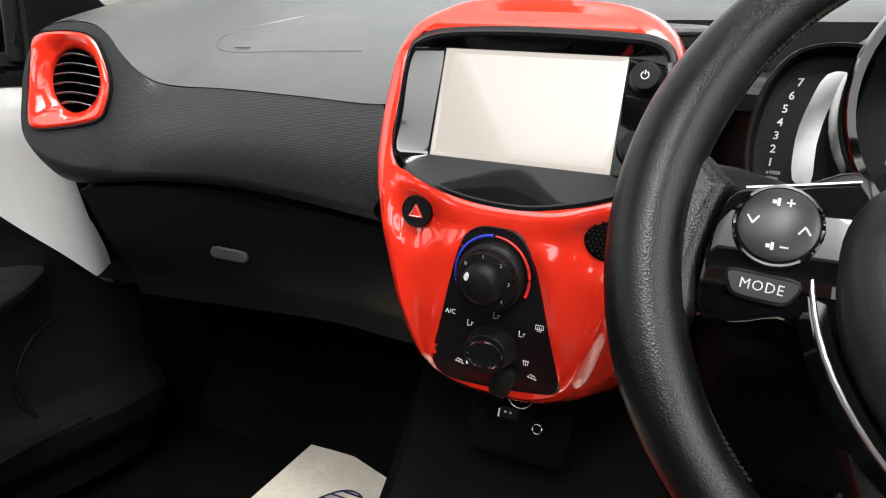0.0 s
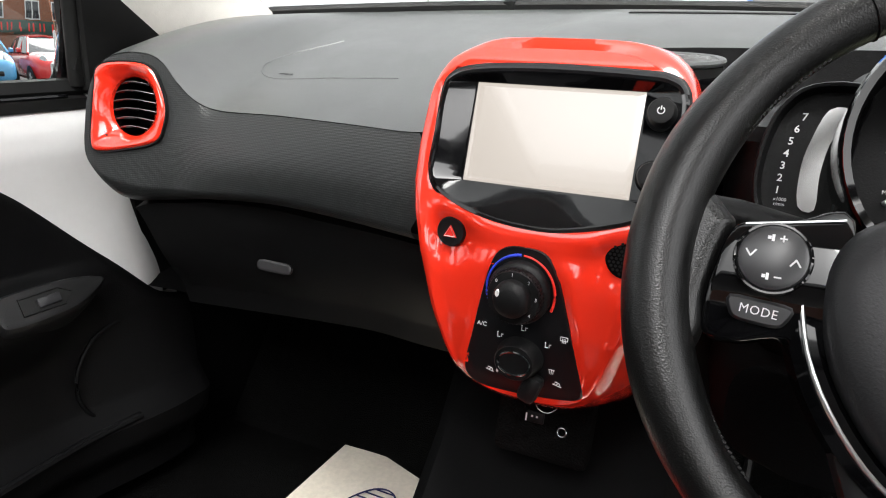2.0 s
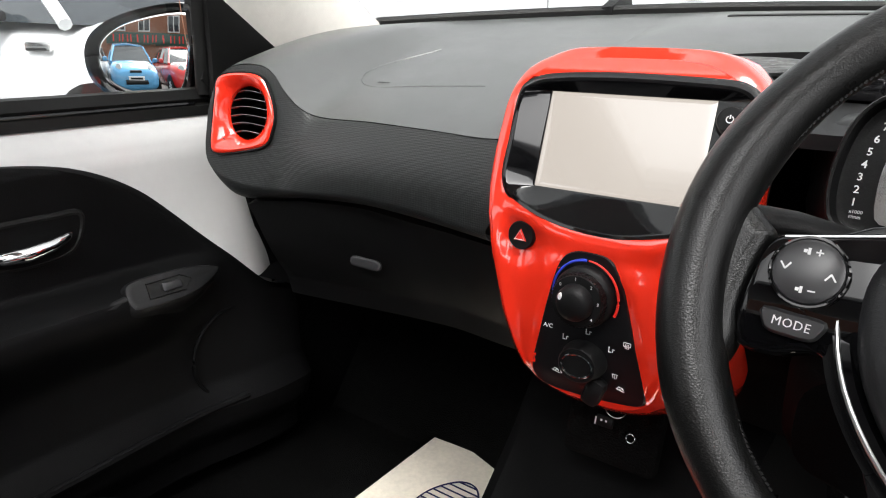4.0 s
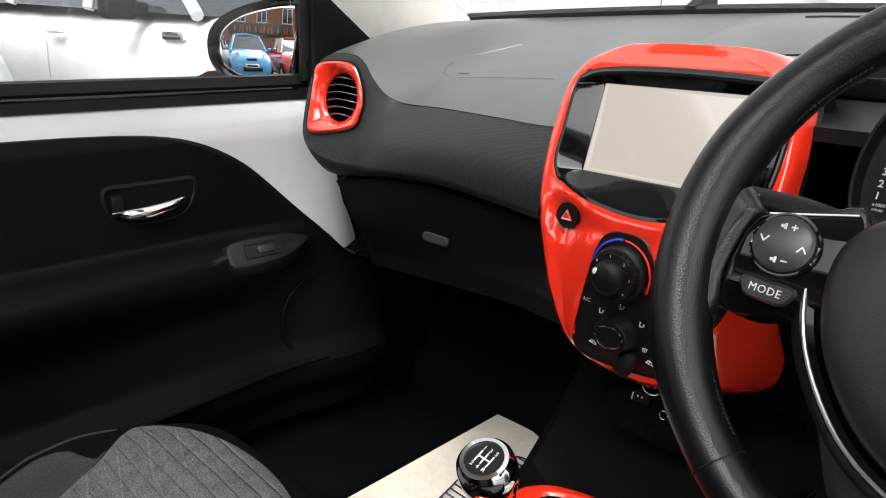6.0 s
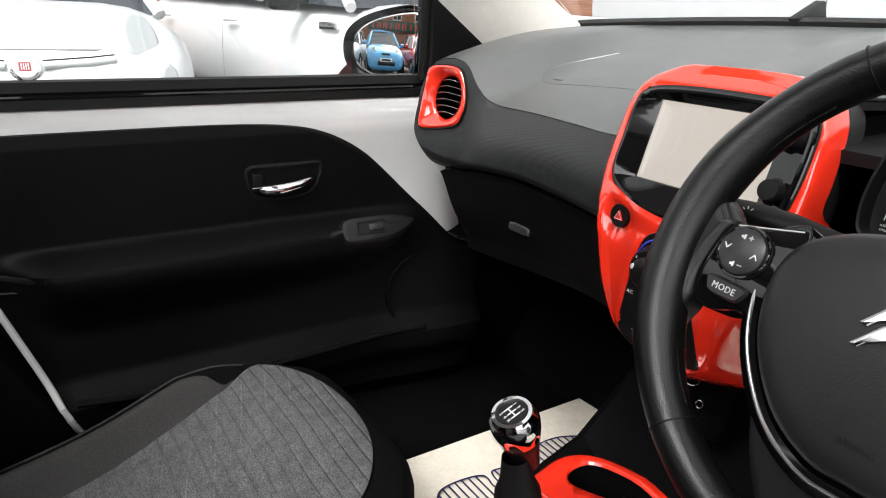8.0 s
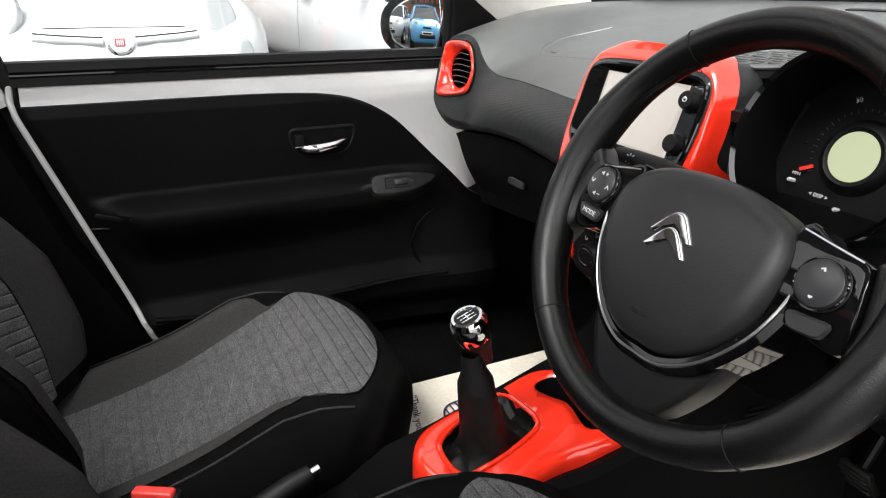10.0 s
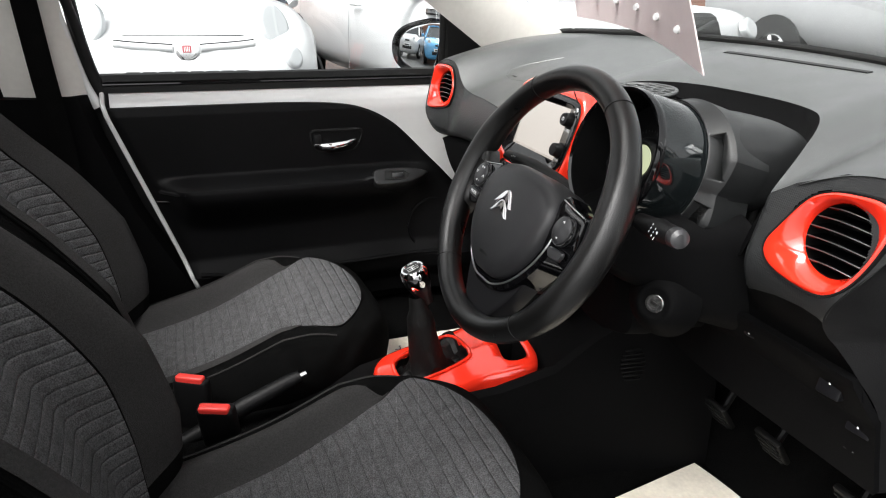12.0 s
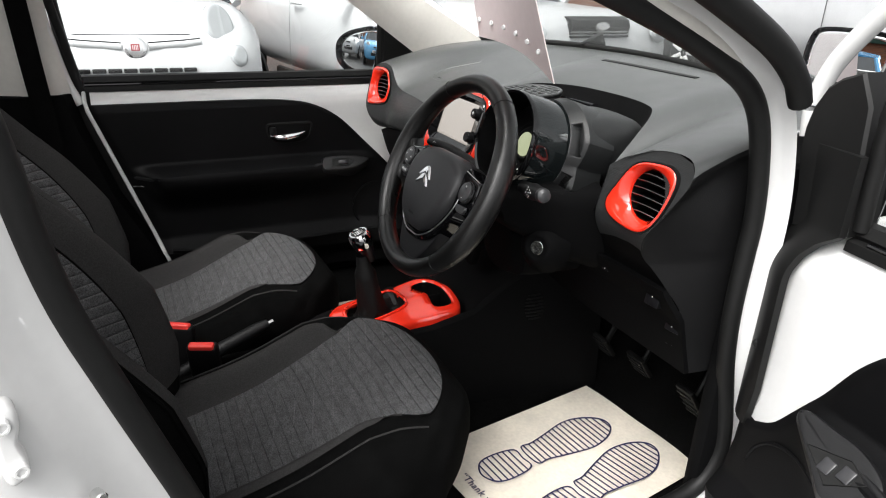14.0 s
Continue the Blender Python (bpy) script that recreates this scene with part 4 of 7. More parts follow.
# ---- steering wheel ----
wheel = thing("steering_wheel", "black leather steering wheel with gloss black spokes and chrome double chevron", "steering wheel")
WM = frame_at((0.313, -0.233, 0.873), (0, -math.cos(radians(26)), math.sin(radians(26))))


def rim_radius(s):
    a = (s * 360) % 360
    near = min(abs((a - t + 180) % 360 - 180) for t in (172, 8, 195, 345))
    return 0.0158 + 0.0026 * (1 - smoothstep(8, 34, near))


R0 = 0.1675
ring = [WM @ Vector((R0 * math.cos(2 * math.pi * k / 120), R0 * math.sin(2 * math.pi * k / 120), 0)) for k in range(120)]
part("rim", tube(ring, rim_radius, 20, True, 1.12, up=WM.to_3x3() @ Vector((0, 0, 1))), LEATHER, wheel, "black grained leather rim")
for a in (58, 122, 229, 311):
    c = Vector((R0 * math.cos(radians(a)), R0 * math.sin(radians(a)), 0))
    e = c.normalized()
    rr = rim_radius(a / 360) + 0.0003
    part("rim_seam", tube([WM @ (c + rr * (math.cos(b) * e + 1.12 * math.sin(b) * Vector((0, 0, 1)))) for b in [2 * math.pi * k / 24 for k in range(24)]], 0.0006, 6, True), RUBBER, wheel)
bm = bmesh.new()
for k in range(90):
    a = radians(132 + 94 * k / 90)
    p = Vector(((R0 - 0.0165) * math.cos(a), (R0 - 0.0165) * math.sin(a), 0.004))
    add_box(bm, (0, 0, 0), (0.0012, 0.0022, 0.0012), 0, WM @ Matrix.Translation(p) @ pose(0, 0, 0, 0, 0, math.degrees(a) + 18))
part("stitching", bm, BLACK, wheel)
pad_out = closed_outline([(0, 0.041), (0.045, 0.037), (0.077, 0.021), (0.087, -0.006), (0.078, -0.046), (0.053, -0.082), (0.024, -0.1), (0, -0.102), (-0.024, -0.1), (-0.053, -0.082),
                          (-0.078, -0.046), (-0.087, -0.006), (-0.077, 0.021), (-0.045, 0.037)], 5)


def dome(x, y, h):
    r = math.hypot(x / 0.09, (y + 0.022) / 0.08)
    return WM @ Vector((x, y, h + 0.01 * (1 - min(1, r) ** 2)))


hub = part("airbag_cover", plate(pad_out, [(0.0, -0.03), (0.001, 0.004), (-0.001, 0.012), (-0.006, 0.017), (-0.014, 0.0185)], dome), HUBSKIN, wheel, "matt dark grey airbag cover")
part("trim_ring", plate(pad_out, [(0.017, -0.03), (0.016, 0.002), (0.011, 0.006), (0.004, 0.006), (0.001, 0.0)], lambda x, y, h: (lambda k: WM @ Vector((x * (1 - 0.25 * k), y - 0.035 * k, h - 0.055 * k)))(smoothstep(-0.01, 0.03, y)), False), PIANO, wheel, "gloss black frame round the airbag cover")
bright = [p for p in grow([Vector(q) for q in pad_out], 0.009)]
for lo, hi in ((-0.1, 0.0),):
    lowp = [p for p in bright if p.y < 0.012]
    lowp.sort(key=lambda p: math.atan2(p.x, -(p.y + 0.02)))
    part("bright_line", tube([WM @ Vector((p.x, p.y, 0.0062)) for p in lowp[2:-2] if p.y < -0.005], 0.0013, 8), BRIGHT, wheel, "thin bright trim line")


def sweep_panel(pts, lo, hi, mat, name, label="", bow=0.0, mid=0.0, fall=0.0):
    """A panel on the wheel; bow: how far it falls off above and below its middle height; fall: towards the rim."""
    return part(name, plate(closed_outline(pts, 4), [(0, lo), (0, hi - 0.002), (-0.0006, hi - 0.0006), (-0.002, hi)], lambda x, y, h: WM @ Vector((x, y, h - bow * (y - mid) ** 2 - fall * max(0.0, abs(x) - 0.085)))), mat, wheel, label)


for s in (-1, 1):
    spoke = sweep_panel([(s * x, y) for x, y in ((0.078, 0.029), (0.105, 0.0245), (0.128, 0.021), (0.1345, 0.0125), (0.138, -0.002), (0.1405, -0.02), (0.139, -0.039), (0.122, -0.041), (0.1, -0.036), (0.078, -0.05))], -0.02, 0.0095, PIANO, "spoke", "gloss black spoke with switches", 5.0, -0.002, 0.06)
    # thin bright bar painted in as the glint on the spoke's upper bevel
    part("spoke_edge_glint", tube([WM @ Vector((s * x, y, h)) for x, y, h in ((0.082, 0.0275, 0.0065), (0.105, 0.0235, 0.0055), (0.127, 0.02, 0.0045))], 0.0008, 6), BRIGHT, spoke)
    web = [(s * x, y) for x, y in ((0.1325, 0.0215), (0.137, 0.027), (0.146, 0.036), (0.156, 0.04), (0.162, 0.03), (0.164, 0.0), (0.157, -0.06), (0.15, -0.066), (0.1435, -0.052), (0.1395, -0.038), (0.1405, -0.02), (0.1375, -0.002), (0.1345, 0.0115))]
    part("spoke_leather", plate(closed_outline(web, 4), [(0, -0.02), (0.0005, -0.004), (-0.0015, 0.002), (-0.005, 0.005), (-0.009, 0.006)], lambda x, y, h: WM @ Vector((x, y, h))), LEATHER, wheel, "black grained leather at the spoke end", sharp=80)
    bmx = WM @ pose(s * 0.112, 0.0025 if s < 0 else -0.003, 0.008) @ Matrix.Diagonal((0.86, 0.86, 1, 1))
    padb = part("button_pad", lathe([(0.0215, 0.0), (0.0212, 0.0025), (0.0195, 0.0035), (0.0192, 0.003), (0.0188, 0.0055), (0.016, 0.0066), (0.0, 0.0062)], 36, bmx), PADGREY, spoke, "round black button pad")
    part("pad_rim", tube([bmx @ Vector((0.0206 * math.cos(a), 0.0206 * math.sin(a), 0.003)) for a in [2 * math.pi * k / 32 for k in range(32)]], 0.001, 6, True), PIANO, spoke)
    if s < 0:
        cells = [(-0.0135, 0.0012, 0.001, 0.005, 35), (-0.0108, 0.0012, 0.001, 0.005, -35), (0.0108, -0.0018, 0.001, 0.005, -35), (0.0135, -0.0018, 0.001, 0.005, 35),
                 (-0.0035, 0.0115, 0.002, 0.002), (-0.0015, 0.0115, 0.0016, 0.004), (0.004, 0.0115, 0.004, 0.0009), (0.004, 0.0115, 0.0009, 0.004),
                 (-0.0035, -0.0115, 0.002, 0.002), (-0.0015, -0.0115, 0.0016, 0.004), (0.004, -0.0115, 0.004, 0.0009)]
    else:
        cells = [(-0.001, 0.0115, 0.0036, 0.0012, 25), (0.0005, 0.0107, 0.0016, 0.0022, 25), (0, -0.0115, 0.0036, 0.0014), (0.0, -0.0122, 0.0018, 0.0014)]
    for group in (cells,) if s < 0 else (cells[:2], cells[2:]):
        part("symbols", bars(group, bmx @ pose(0, 0, 0.0066)), MARK, padb)
    mb = WM @ pose(s * 0.1145, -0.025 if s < 0 else -0.031, 0.0062, 6, 0, s * 4) @ Matrix.Diagonal((0.8, 0.86, 1, 1))
    mode = part("mode_button", plate(closed_outline([(-0.018, 0.006), (0, 0.0066), (0.018, 0.006), (0.0165, -0.002), (0.012, -0.006), (0, -0.0066), (-0.012, -0.006), (-0.0165, -0.002)], 3), [(0.001, 0), (0, 0.0025), (-0.001, 0.0035)], lambda x, y, h: mb @ Vector((x, y, h))), PADGREY, spoke, "black bar-shaped button")
    if s < 0:
        part("lettering", text_bm("MODE", 0.0076, mb @ pose(0, 0.0003, 0.0038), 0.0003, spacing=1.1), MARK, mode)
sweep_panel([(-0.07, -0.07), (0.0, -0.1), (0.07, -0.07), (0.066, -0.1), (0.05, -0.13), (0.03, -0.152), (0.0, -0.156), (-0.03, -0.152), (-0.05, -0.13), (-0.066, -0.1)], -0.03, -0.004, SATINBLACK, "lower_spoke", "satin black lower spoke")
part("hub_back", lathe([(0.07, -0.07), (0.072, -0.04), (0.066, -0.022), (0.0, -0.02)], 32, WM @ pose(0, -0.035, 0)), BLACK, wheel)
half_out = [(0.004, 0.0138), (0.008, 0.0108), (0.0135, 0.003), (0.0205, -0.0085), (0.027, -0.0185)]
half_in = [(0.0215, -0.0195), (0.0155, -0.0095), (0.0095, -0.001), (0.005, 0.0035)]
outline = [(0.0, 0.0148)] + half_out + half_in + [(0.0, 0.0048)] + [(-x, y) for x, y in half_in[::-1]] + [(-x, y) for x, y in half_out[::-1]]
for oy in (0.0125, -0.0095):
    part("chevron", plate([(x * 0.8, y * 0.6 + oy * 0.58 - 0.011) for x, y in outline], [(0.0012, 0.017), (0.0008, 0.0192), (-0.0004, 0.0206), (-0.0014, 0.0211)], dome), CHROME, hub, "chrome chevron")
spot = [Vector(dome(x, y, 0.0187)) for x, y in ((0.002, -0.0795), (0.012, -0.0795), (0.002, -0.0695))]
part("lettering", text_bm("AIRBAG", 0.006, frame_at(spot[0], (spot[1] - spot[0]).cross(spot[2] - spot[0]), spot[2] - spot[0]), 0.0003), CAPSKIN, hub)

# ---- column shroud, stalks, ignition ----
column = thing("steering_column", "black steering column shroud with stalks and ignition lock", "steering column")
rings = []
for y, hw, z0, z1 in ((-0.16, 0.05, 0.81, 0.85), (-0.145, 0.062, 0.785, 0.857), (-0.11, 0.07, 0.762, 0.862), (-0.085, 0.076, 0.75, 0.866), (-0.05, 0.105, 0.715, 0.872), (0.03, 0.14, 0.69, 0.875)):
    rings.append([(0.318 + a * hw, y - 0.012 * b, lerp(z0, z1, (b + 1) / 2)) for a, b in [(math.copysign(abs(math.cos(q)) ** 0.5, math.cos(q)), math.copysign(abs(math.sin(q)) ** 0.5, math.sin(q))) for q in [2 * math.pi * k / 40 for k in range(40)]]])
part("shroud", loft(rings), LOWER, column, "black moulded shroud")
rings = [[(0.27 + a * hw, y, lerp(0.655, 0.75, (b + 1) / 2)) for a, b in [(math.copysign(abs(math.cos(q)) ** 0.6, math.cos(q)), math.copysign(abs(math.sin(q)) ** 0.6, math.sin(q))) for q in [2 * math.pi * k / 32 for k in range(32)]]]
         for y, hw in ((-0.075, 0.05), (-0.066, 0.078), (-0.04, 0.09), (0.05, 0.1))]
part("shroud_foot", loft(rings), LOWER, column)
im = frame_at((0.406, -0.0835, 0.75), (0.45, -0.85, 0.2))
part("lock_boss", lathe([(0.05, -0.035), (0.036, -0.012), (0.027, -0.002), (0.022, 0.0), (0.019, -0.0006), (0.016, -0.002), (0.013, -0.003)], 40, im), LOWER, column)
lock = part("ignition_lock", lathe([(0.0125, -0.008), (0.0125, 0.0), (0.0116, 0.001), (0.0085, 0.0011), (0.008, 0.0002), (0.0, 0.0002)], 32, im), SATIN, column, "bare metal ignition lock")
part("key_slot", box((0, 0, 0.0004), (0.009, 0.004, 0.0016), 0.0005, im @ pose(0, 0, 0, 0, 0, -20)), RUBBER, lock)
sr = part("wiper_stalk", tube([(0.40, -0.12, 0.865), (0.43, -0.125, 0.868), (0.45, -0.131, 0.872), (0.455, -0.133, 0.873), (0.495, -0.147, 0.882)], lambda s: (0.0105, 0.0125, 0.0145, 0.013, 0.0118)[min(4, int(s * 4 + 0.5))], 20), BLACK, column, "black wiper stalk")
part("stalk_cap", tube([(0.492, -0.146, 0.8812), (0.5, -0.149, 0.883), (0.507, -0.1515, 0.8845), (0.51, -0.1525, 0.885)], lambda s: (0.0115, 0.012, 0.0105, 0.006)[min(3, int(s * 3 + 0.5))], 20), PADGREY, sr)
fm = frame_at((0.468, -0.155, 0.879), (-0.2, -1, 0.25), (0.35, 0, 1))
part("symbols", bars([(x, y, 0.0012, 0.002) for x in (-0.008, 0.0) for y in (-0.005, 0.0, 0.005)] + [(0.006, 0.004, 0.0025, 0.0025), (0.006, -0.004, 0.0008, 0.004)], fm), MARK, sr)
sl = part("light_stalk", tube([(0.25, -0.12, 0.858), (0.215, -0.134, 0.87), (0.18, -0.149, 0.879), (0.15, -0.162, 0.884), (0.132, -0.1697, 0.887)], lambda s: (0.01, 0.012, 0.0135, 0.0125, 0.009)[min(4, int(s * 4 + 0.5))], 16, squash=0.75), BLACK, column, "black light stalk")
lmx = frame_at((0.155, -0.1715, 0.8865), (0.45, -1, 0.3))
part("symbols", bars([(0.0042 * math.cos(radians(k * 45)), 0.0042 * math.sin(radians(k * 45)), 0.0024, 0.0009, k * 45) for k in range(8)] + [(0, 0, 0.0034, 0.0034), (0.012, -0.001, 0.003, 0.003)], lmx), MARK, sl)

# ---- instruments ----
cluster = thing("instrument_cluster", "drum-shaped instrument cluster with smoked gloss cover and olive display", "instruments")
GM = frame_at((0.318, -0.062, 0.914), (0, -math.cos(radians(17)), math.sin(radians(17))))
part("drum", lathe([(0.086, -0.1), (0.087, -0.03), (0.0875, 0.0), (0.086, 0.048), (0.084, 0.056)], 56, GM, cap=False), SMOKE, cluster, "smoked gloss drum cover")
part("dial_tunnel", lathe([(0.084, 0.056), (0.081, 0.052), (0.0795, 0.02), (0.078, -0.006)], 56, GM, cap=False), LOWER, cluster)
part("bezel_ring", lathe([(0.0872, 0.046), (0.0882, 0.052), (0.086, 0.058), (0.0815, 0.056)], 56, GM, cap=False), PIANO, cluster, "gloss black bezel ring")
face = part("dial_face", lathe([(0.0785, -0.006), (0.0785, -0.0035), (0.034, 0.001), (0.031, 0.006), (0.026, 0.009), (0.0235, 0.0075), (0.0, 0.0075)], 48, GM), BLACK, cluster, "black speedometer face")
part("display", plate(circle(0.0222, 40), [(0, 0.0078), (-0.0005, 0.0084)], lambda x, y, h: GM @ Vector((x, y, h))), LCD, face, "olive round display")
for k in range(29):
    deg = 209 - 8 * k
    a = radians(deg)
    long = k % 4 == 0
    part("tick", bars([(0.042 * math.cos(a), 0.042 * math.sin(a), 0.005 if long else 0.0026, 0.0007, deg)], GM @ pose(0, 0, 0.0008)), DASH, face)
    if k in (4, 12, 20, 28):
        part("digits", text_bm(("10", "30", "50", "70")[k // 8], 0.0068, GM @ pose(0.0525 * math.cos(a), 0.0525 * math.sin(a), 0.0, 0, 0, deg - 90 if deg > 45 else deg + 90), 0.0001), SATIN, face)
part("needle", bars([(0.0445 * math.cos(radians(205)), 0.0445 * math.sin(radians(205)), 0.013, 0.0032, 205)], GM @ pose(0, 0, 0.003), 0.001), REDMARK, face, "red needle")
part("lettering", text_bm("MPH", 0.0042, GM @ pose(-0.049, -0.026, 0.0008), 0.0001), MARK, face)
part("lettering", text_bm("< DISP >", 0.005, GM @ pose(-0.02, -0.04, 0.0012), 0.0001), MARK, face)
for kx, ky in ((-0.05, -0.033), (0.002, -0.047)):
    part("reset_pin", lathe([(0.0019, -0.004), (0.0019, 0.006), (0.0012, 0.008), (0.0, 0.008)], 12, GM @ pose(kx, ky, 0)), MARK, face)
# matt collar behind the drum, angular, with two framed hollows on the driver's side
COLLAR = ([-75, -48, -23, -5, 20, 50, 90, 118], [0.092, 0.104, 0.116, 0.1, 0.116, 0.107, 0.098, 0.092])
rings = []
for k in range(91):
    deg = lerp(-75, 118, k / 90)
    a, big = radians(deg), interp(deg, *COLLAR)
    rings.append([GM @ Vector((r * math.cos(a), r * math.sin(a), h)) for r, h in ((0.0878, -0.105), (0.0878, -0.022), (0.0905, -0.0195), (big - 0.004, -0.036), (big, -0.041), (big * 0.985, -0.1))])
collar = part("collar", loft(rings), CAPSKIN, cluster, "matt grey angular collar", sharp=16)


def sector(a0, a1, r0, r1):
    arc = [radians(lerp(a0, a1, k / 6)) for k in range(7)]
    return [(r0 * math.cos(a), r0 * math.sin(a)) for a in arc] + [(r1 * math.cos(a), r1 * math.sin(a)) for a in arc[::-1]]


HOLLOWS = (sector(6, 39, 0.0925, 0.1035), sector(-50, -14, 0.0925, 0.104))
cut(collar, [plate(q, [(0, -0.085), (0, 0.0)], lambda x, y, h: GM @ Vector((x, y, h))) for q in HOLLOWS])
for q in HOLLOWS:
    part("hollow_floor", plate(q, [(0.001, -0.084), (0.001, -0.083)], lambda x, y, h: GM @ Vector((x, y, h))), RUBBER, cluster, "dark hollow in the collar")
part("collar_line", tube([GM @ Vector((0.0886 * math.cos(a), 0.0886 * math.sin(a), -0.0215)) for a in [radians(lerp(-60, 230, k / 70)) for k in range(71)]], 0.0007, 6), DASH, cluster, "thin bright line behind the drum cover")
rings = [[(0.33 + a * hw, y, 0.913 + b * hh + dz) for a, b in [(math.copysign(abs(math.cos(q)) ** 0.6, math.cos(q)), math.copysign(abs(math.sin(q)) ** 0.6, math.sin(q))) for q in [2 * math.pi * k / 40 for k in range(40)]]]
         for y, hw, hh, dz in ((-0.005, 0.09, 0.062, 0.002), (0.05, 0.092, 0.063, 0.0), (0.1, 0.091, 0.061, -0.002), (0.125, 0.084, 0.054, -0.004), (0.132, 0.07, 0.045, -0.006))]
part("rear_box", loft(rings), CAPSKIN, cluster, "matt grey rear housing")
for k in range(4):
    part("bellows_rib", tube([(0.375 + 0.009 * k, 0.03 + 0.014 * k, 0.80), (0.384 + 0.009 * k, 0.03 + 0.014 * k, 0.87), (0.394 + 0.008 * k, 0.035 + 0.014 * k, 0.905), (0.40, 0.04 + 0.014 * k, 0.925)], 0.0075, 10), RUBBER, cluster)
part("bellows", box((0.33, 0.05, 0.85), (0.12, 0.1, 0.14), 0.02, seg=3), RUBBER, cluster)
# rev counter strip
TM = frame_at((0.2135, -0.048, 0.9055), (-0.1, -1, 0.28))
tach = part("rev_counter", plate(closed_outline([(-0.014, -0.044), (0.02, -0.049), (0.027, -0.03), (0.03, 0.02), (0.032, 0.047), (0.0, 0.047), (-0.017, 0.03), (-0.024, 0.0), (-0.023, -0.028)], 4), [(0.005, -0.06), (0.005, 0.006), (0.003, 0.012), (0.001, 0.011), (-0.001, -0.003), (-0.004, -0.004)], lambda x, y, h: TM @ Vector((x, y, h))), BLACK, cluster, "black rev counter strip")
for k in range(7):
    part("digit", text_bm(str(k + 1), 0.0078, TM @ pose(-0.0115 + 0.0085 * (k / 6) ** 3, -0.026 + 0.0092 * k, -0.0034), 0.0001, bold=0.0001), MARK, tach)
part("lettering", text_bm("x1000\nr/min", 0.0036, TM @ pose(-0.0085, -0.0345, -0.0034), 0.0001), MARK, tach)
part("rev_bar", plate(closed_outline([(0.0035, -0.036), (0.0155, -0.0375), (0.0145, -0.012), (0.017, 0.012), (0.025, 0.036), (0.0115, 0.036), (0.004, 0.015), (0.0005, -0.008)], 3), [(0, -0.0045), (-0.0004, -0.003)], lambda x, y, h: TM @ Vector((x, y, h))), SATIN, tach, "pale metallic rev bar")
# grille on the shelf between fascia and instruments
shelf = thing("dash_shelf", "black shelf with a slotted grille behind the centre fascia", "dash shelf")
part("shelf", surface(lambda u, v: Vector((lerp(-0.1, 0.25, u), lerp(-0.02, 0.24, v), lerp(0.922, 0.935, v))), 12, 6, thick=0.012), BLACK, shelf)
def grille_z(y):
    return 0.962 + 0.05 * y


def grille_half(y):
    return 0.06 * math.sqrt(max(0.0, 1 - ((y - 0.09) / 0.068) ** 2))


part("grille_plate", plate(circle(0.064, 40, 0.078, 0.09, 0.072), [(0, -0.012), (0, -0.004), (-0.002, -0.003)], lambda x, y, h: Vector((x, y, grille_z(y) + h))), RUBBER, shelf, "dark floor under the grille slots")
part("grille_rim", tube([Vector((0.078 + 0.063 * math.cos(a), 0.09 + 0.071 * math.sin(a), grille_z(0.09 + 0.071 * math.sin(a)))) for a in [2 * math.pi * k / 48 for k in range(48)]], 0.0035, 8, True), DASH, shelf, "grey grille rim")
for k in range(8):
    y = 0.034 + 0.016 * k
    hw = grille_half(y)
    part("grille_bar", box((0, 0, 0), (2 * hw, 0.0045, 0.005), 0.001, pose(0.078, y, grille_z(y))), DASH, shelf, "grey grille bar")
    for q in range(5):
        x = (q - 2) * 0.025 + (0.006 if k % 2 else -0.006)
        if k < 7 and abs(x) < min(hw, grille_half(y + 0.016)) - 0.003:
            part("grille_rib", box((0, 0, 0), (0.0035, 0.017, 0.0045), 0.001, pose(0.078 + x, y + 0.008, grille_z(y + 0.008), 0, 0, 22 if k % 2 else -22)), DASH, shelf, "grey grille rib")
part("cheek", box((0.21, 0.07, 0.88), (0.1, 0.1, 0.1), 0.025, seg=4), CAPSKIN, shelf, "dark grey moulding beside the instruments")
part("warning_panel", box((0.14, 0.178, 0.945), (0.11, 0.02, 0.022), 0.003), PIANO, shelf)
part("symbol", bars([(-0.03, 0.0, 0.012, 0.001), (-0.03, 0.006, 0.001, 0.01), (0.02, 0.003, 0.022, 0.0016), (0.02, -0.002, 0.016, 0.0016)], frame_at((0.14, 0.1675, 0.946), (0, -1, 0.0))), DASH, shelf)

# ---- gear console ----
console = thing("gear_console", "glossy red gear console with cup holders on black tunnel", "console")
deck = closed_outline([(0.03, -0.352), (-0.022, -0.325), (-0.05, -0.27), (-0.068, -0.2), (-0.082, -0.13), (-0.078, -0.09), (-0.045, -0.062), (0.02, -0.052), (0.08, -0.056), (0.108, -0.075), (0.108, -0.12),
                       (0.1, -0.17), (0.112, -0.23), (0.112, -0.28), (0.085, -0.33)], 5)


def deck_lift(x, y, h):
    return Vector((x, y, 0.478 + h + 0.02 * smoothstep(-0.2, -0.05, y) - 0.012 * abs(x - 0.02) / 0.1))


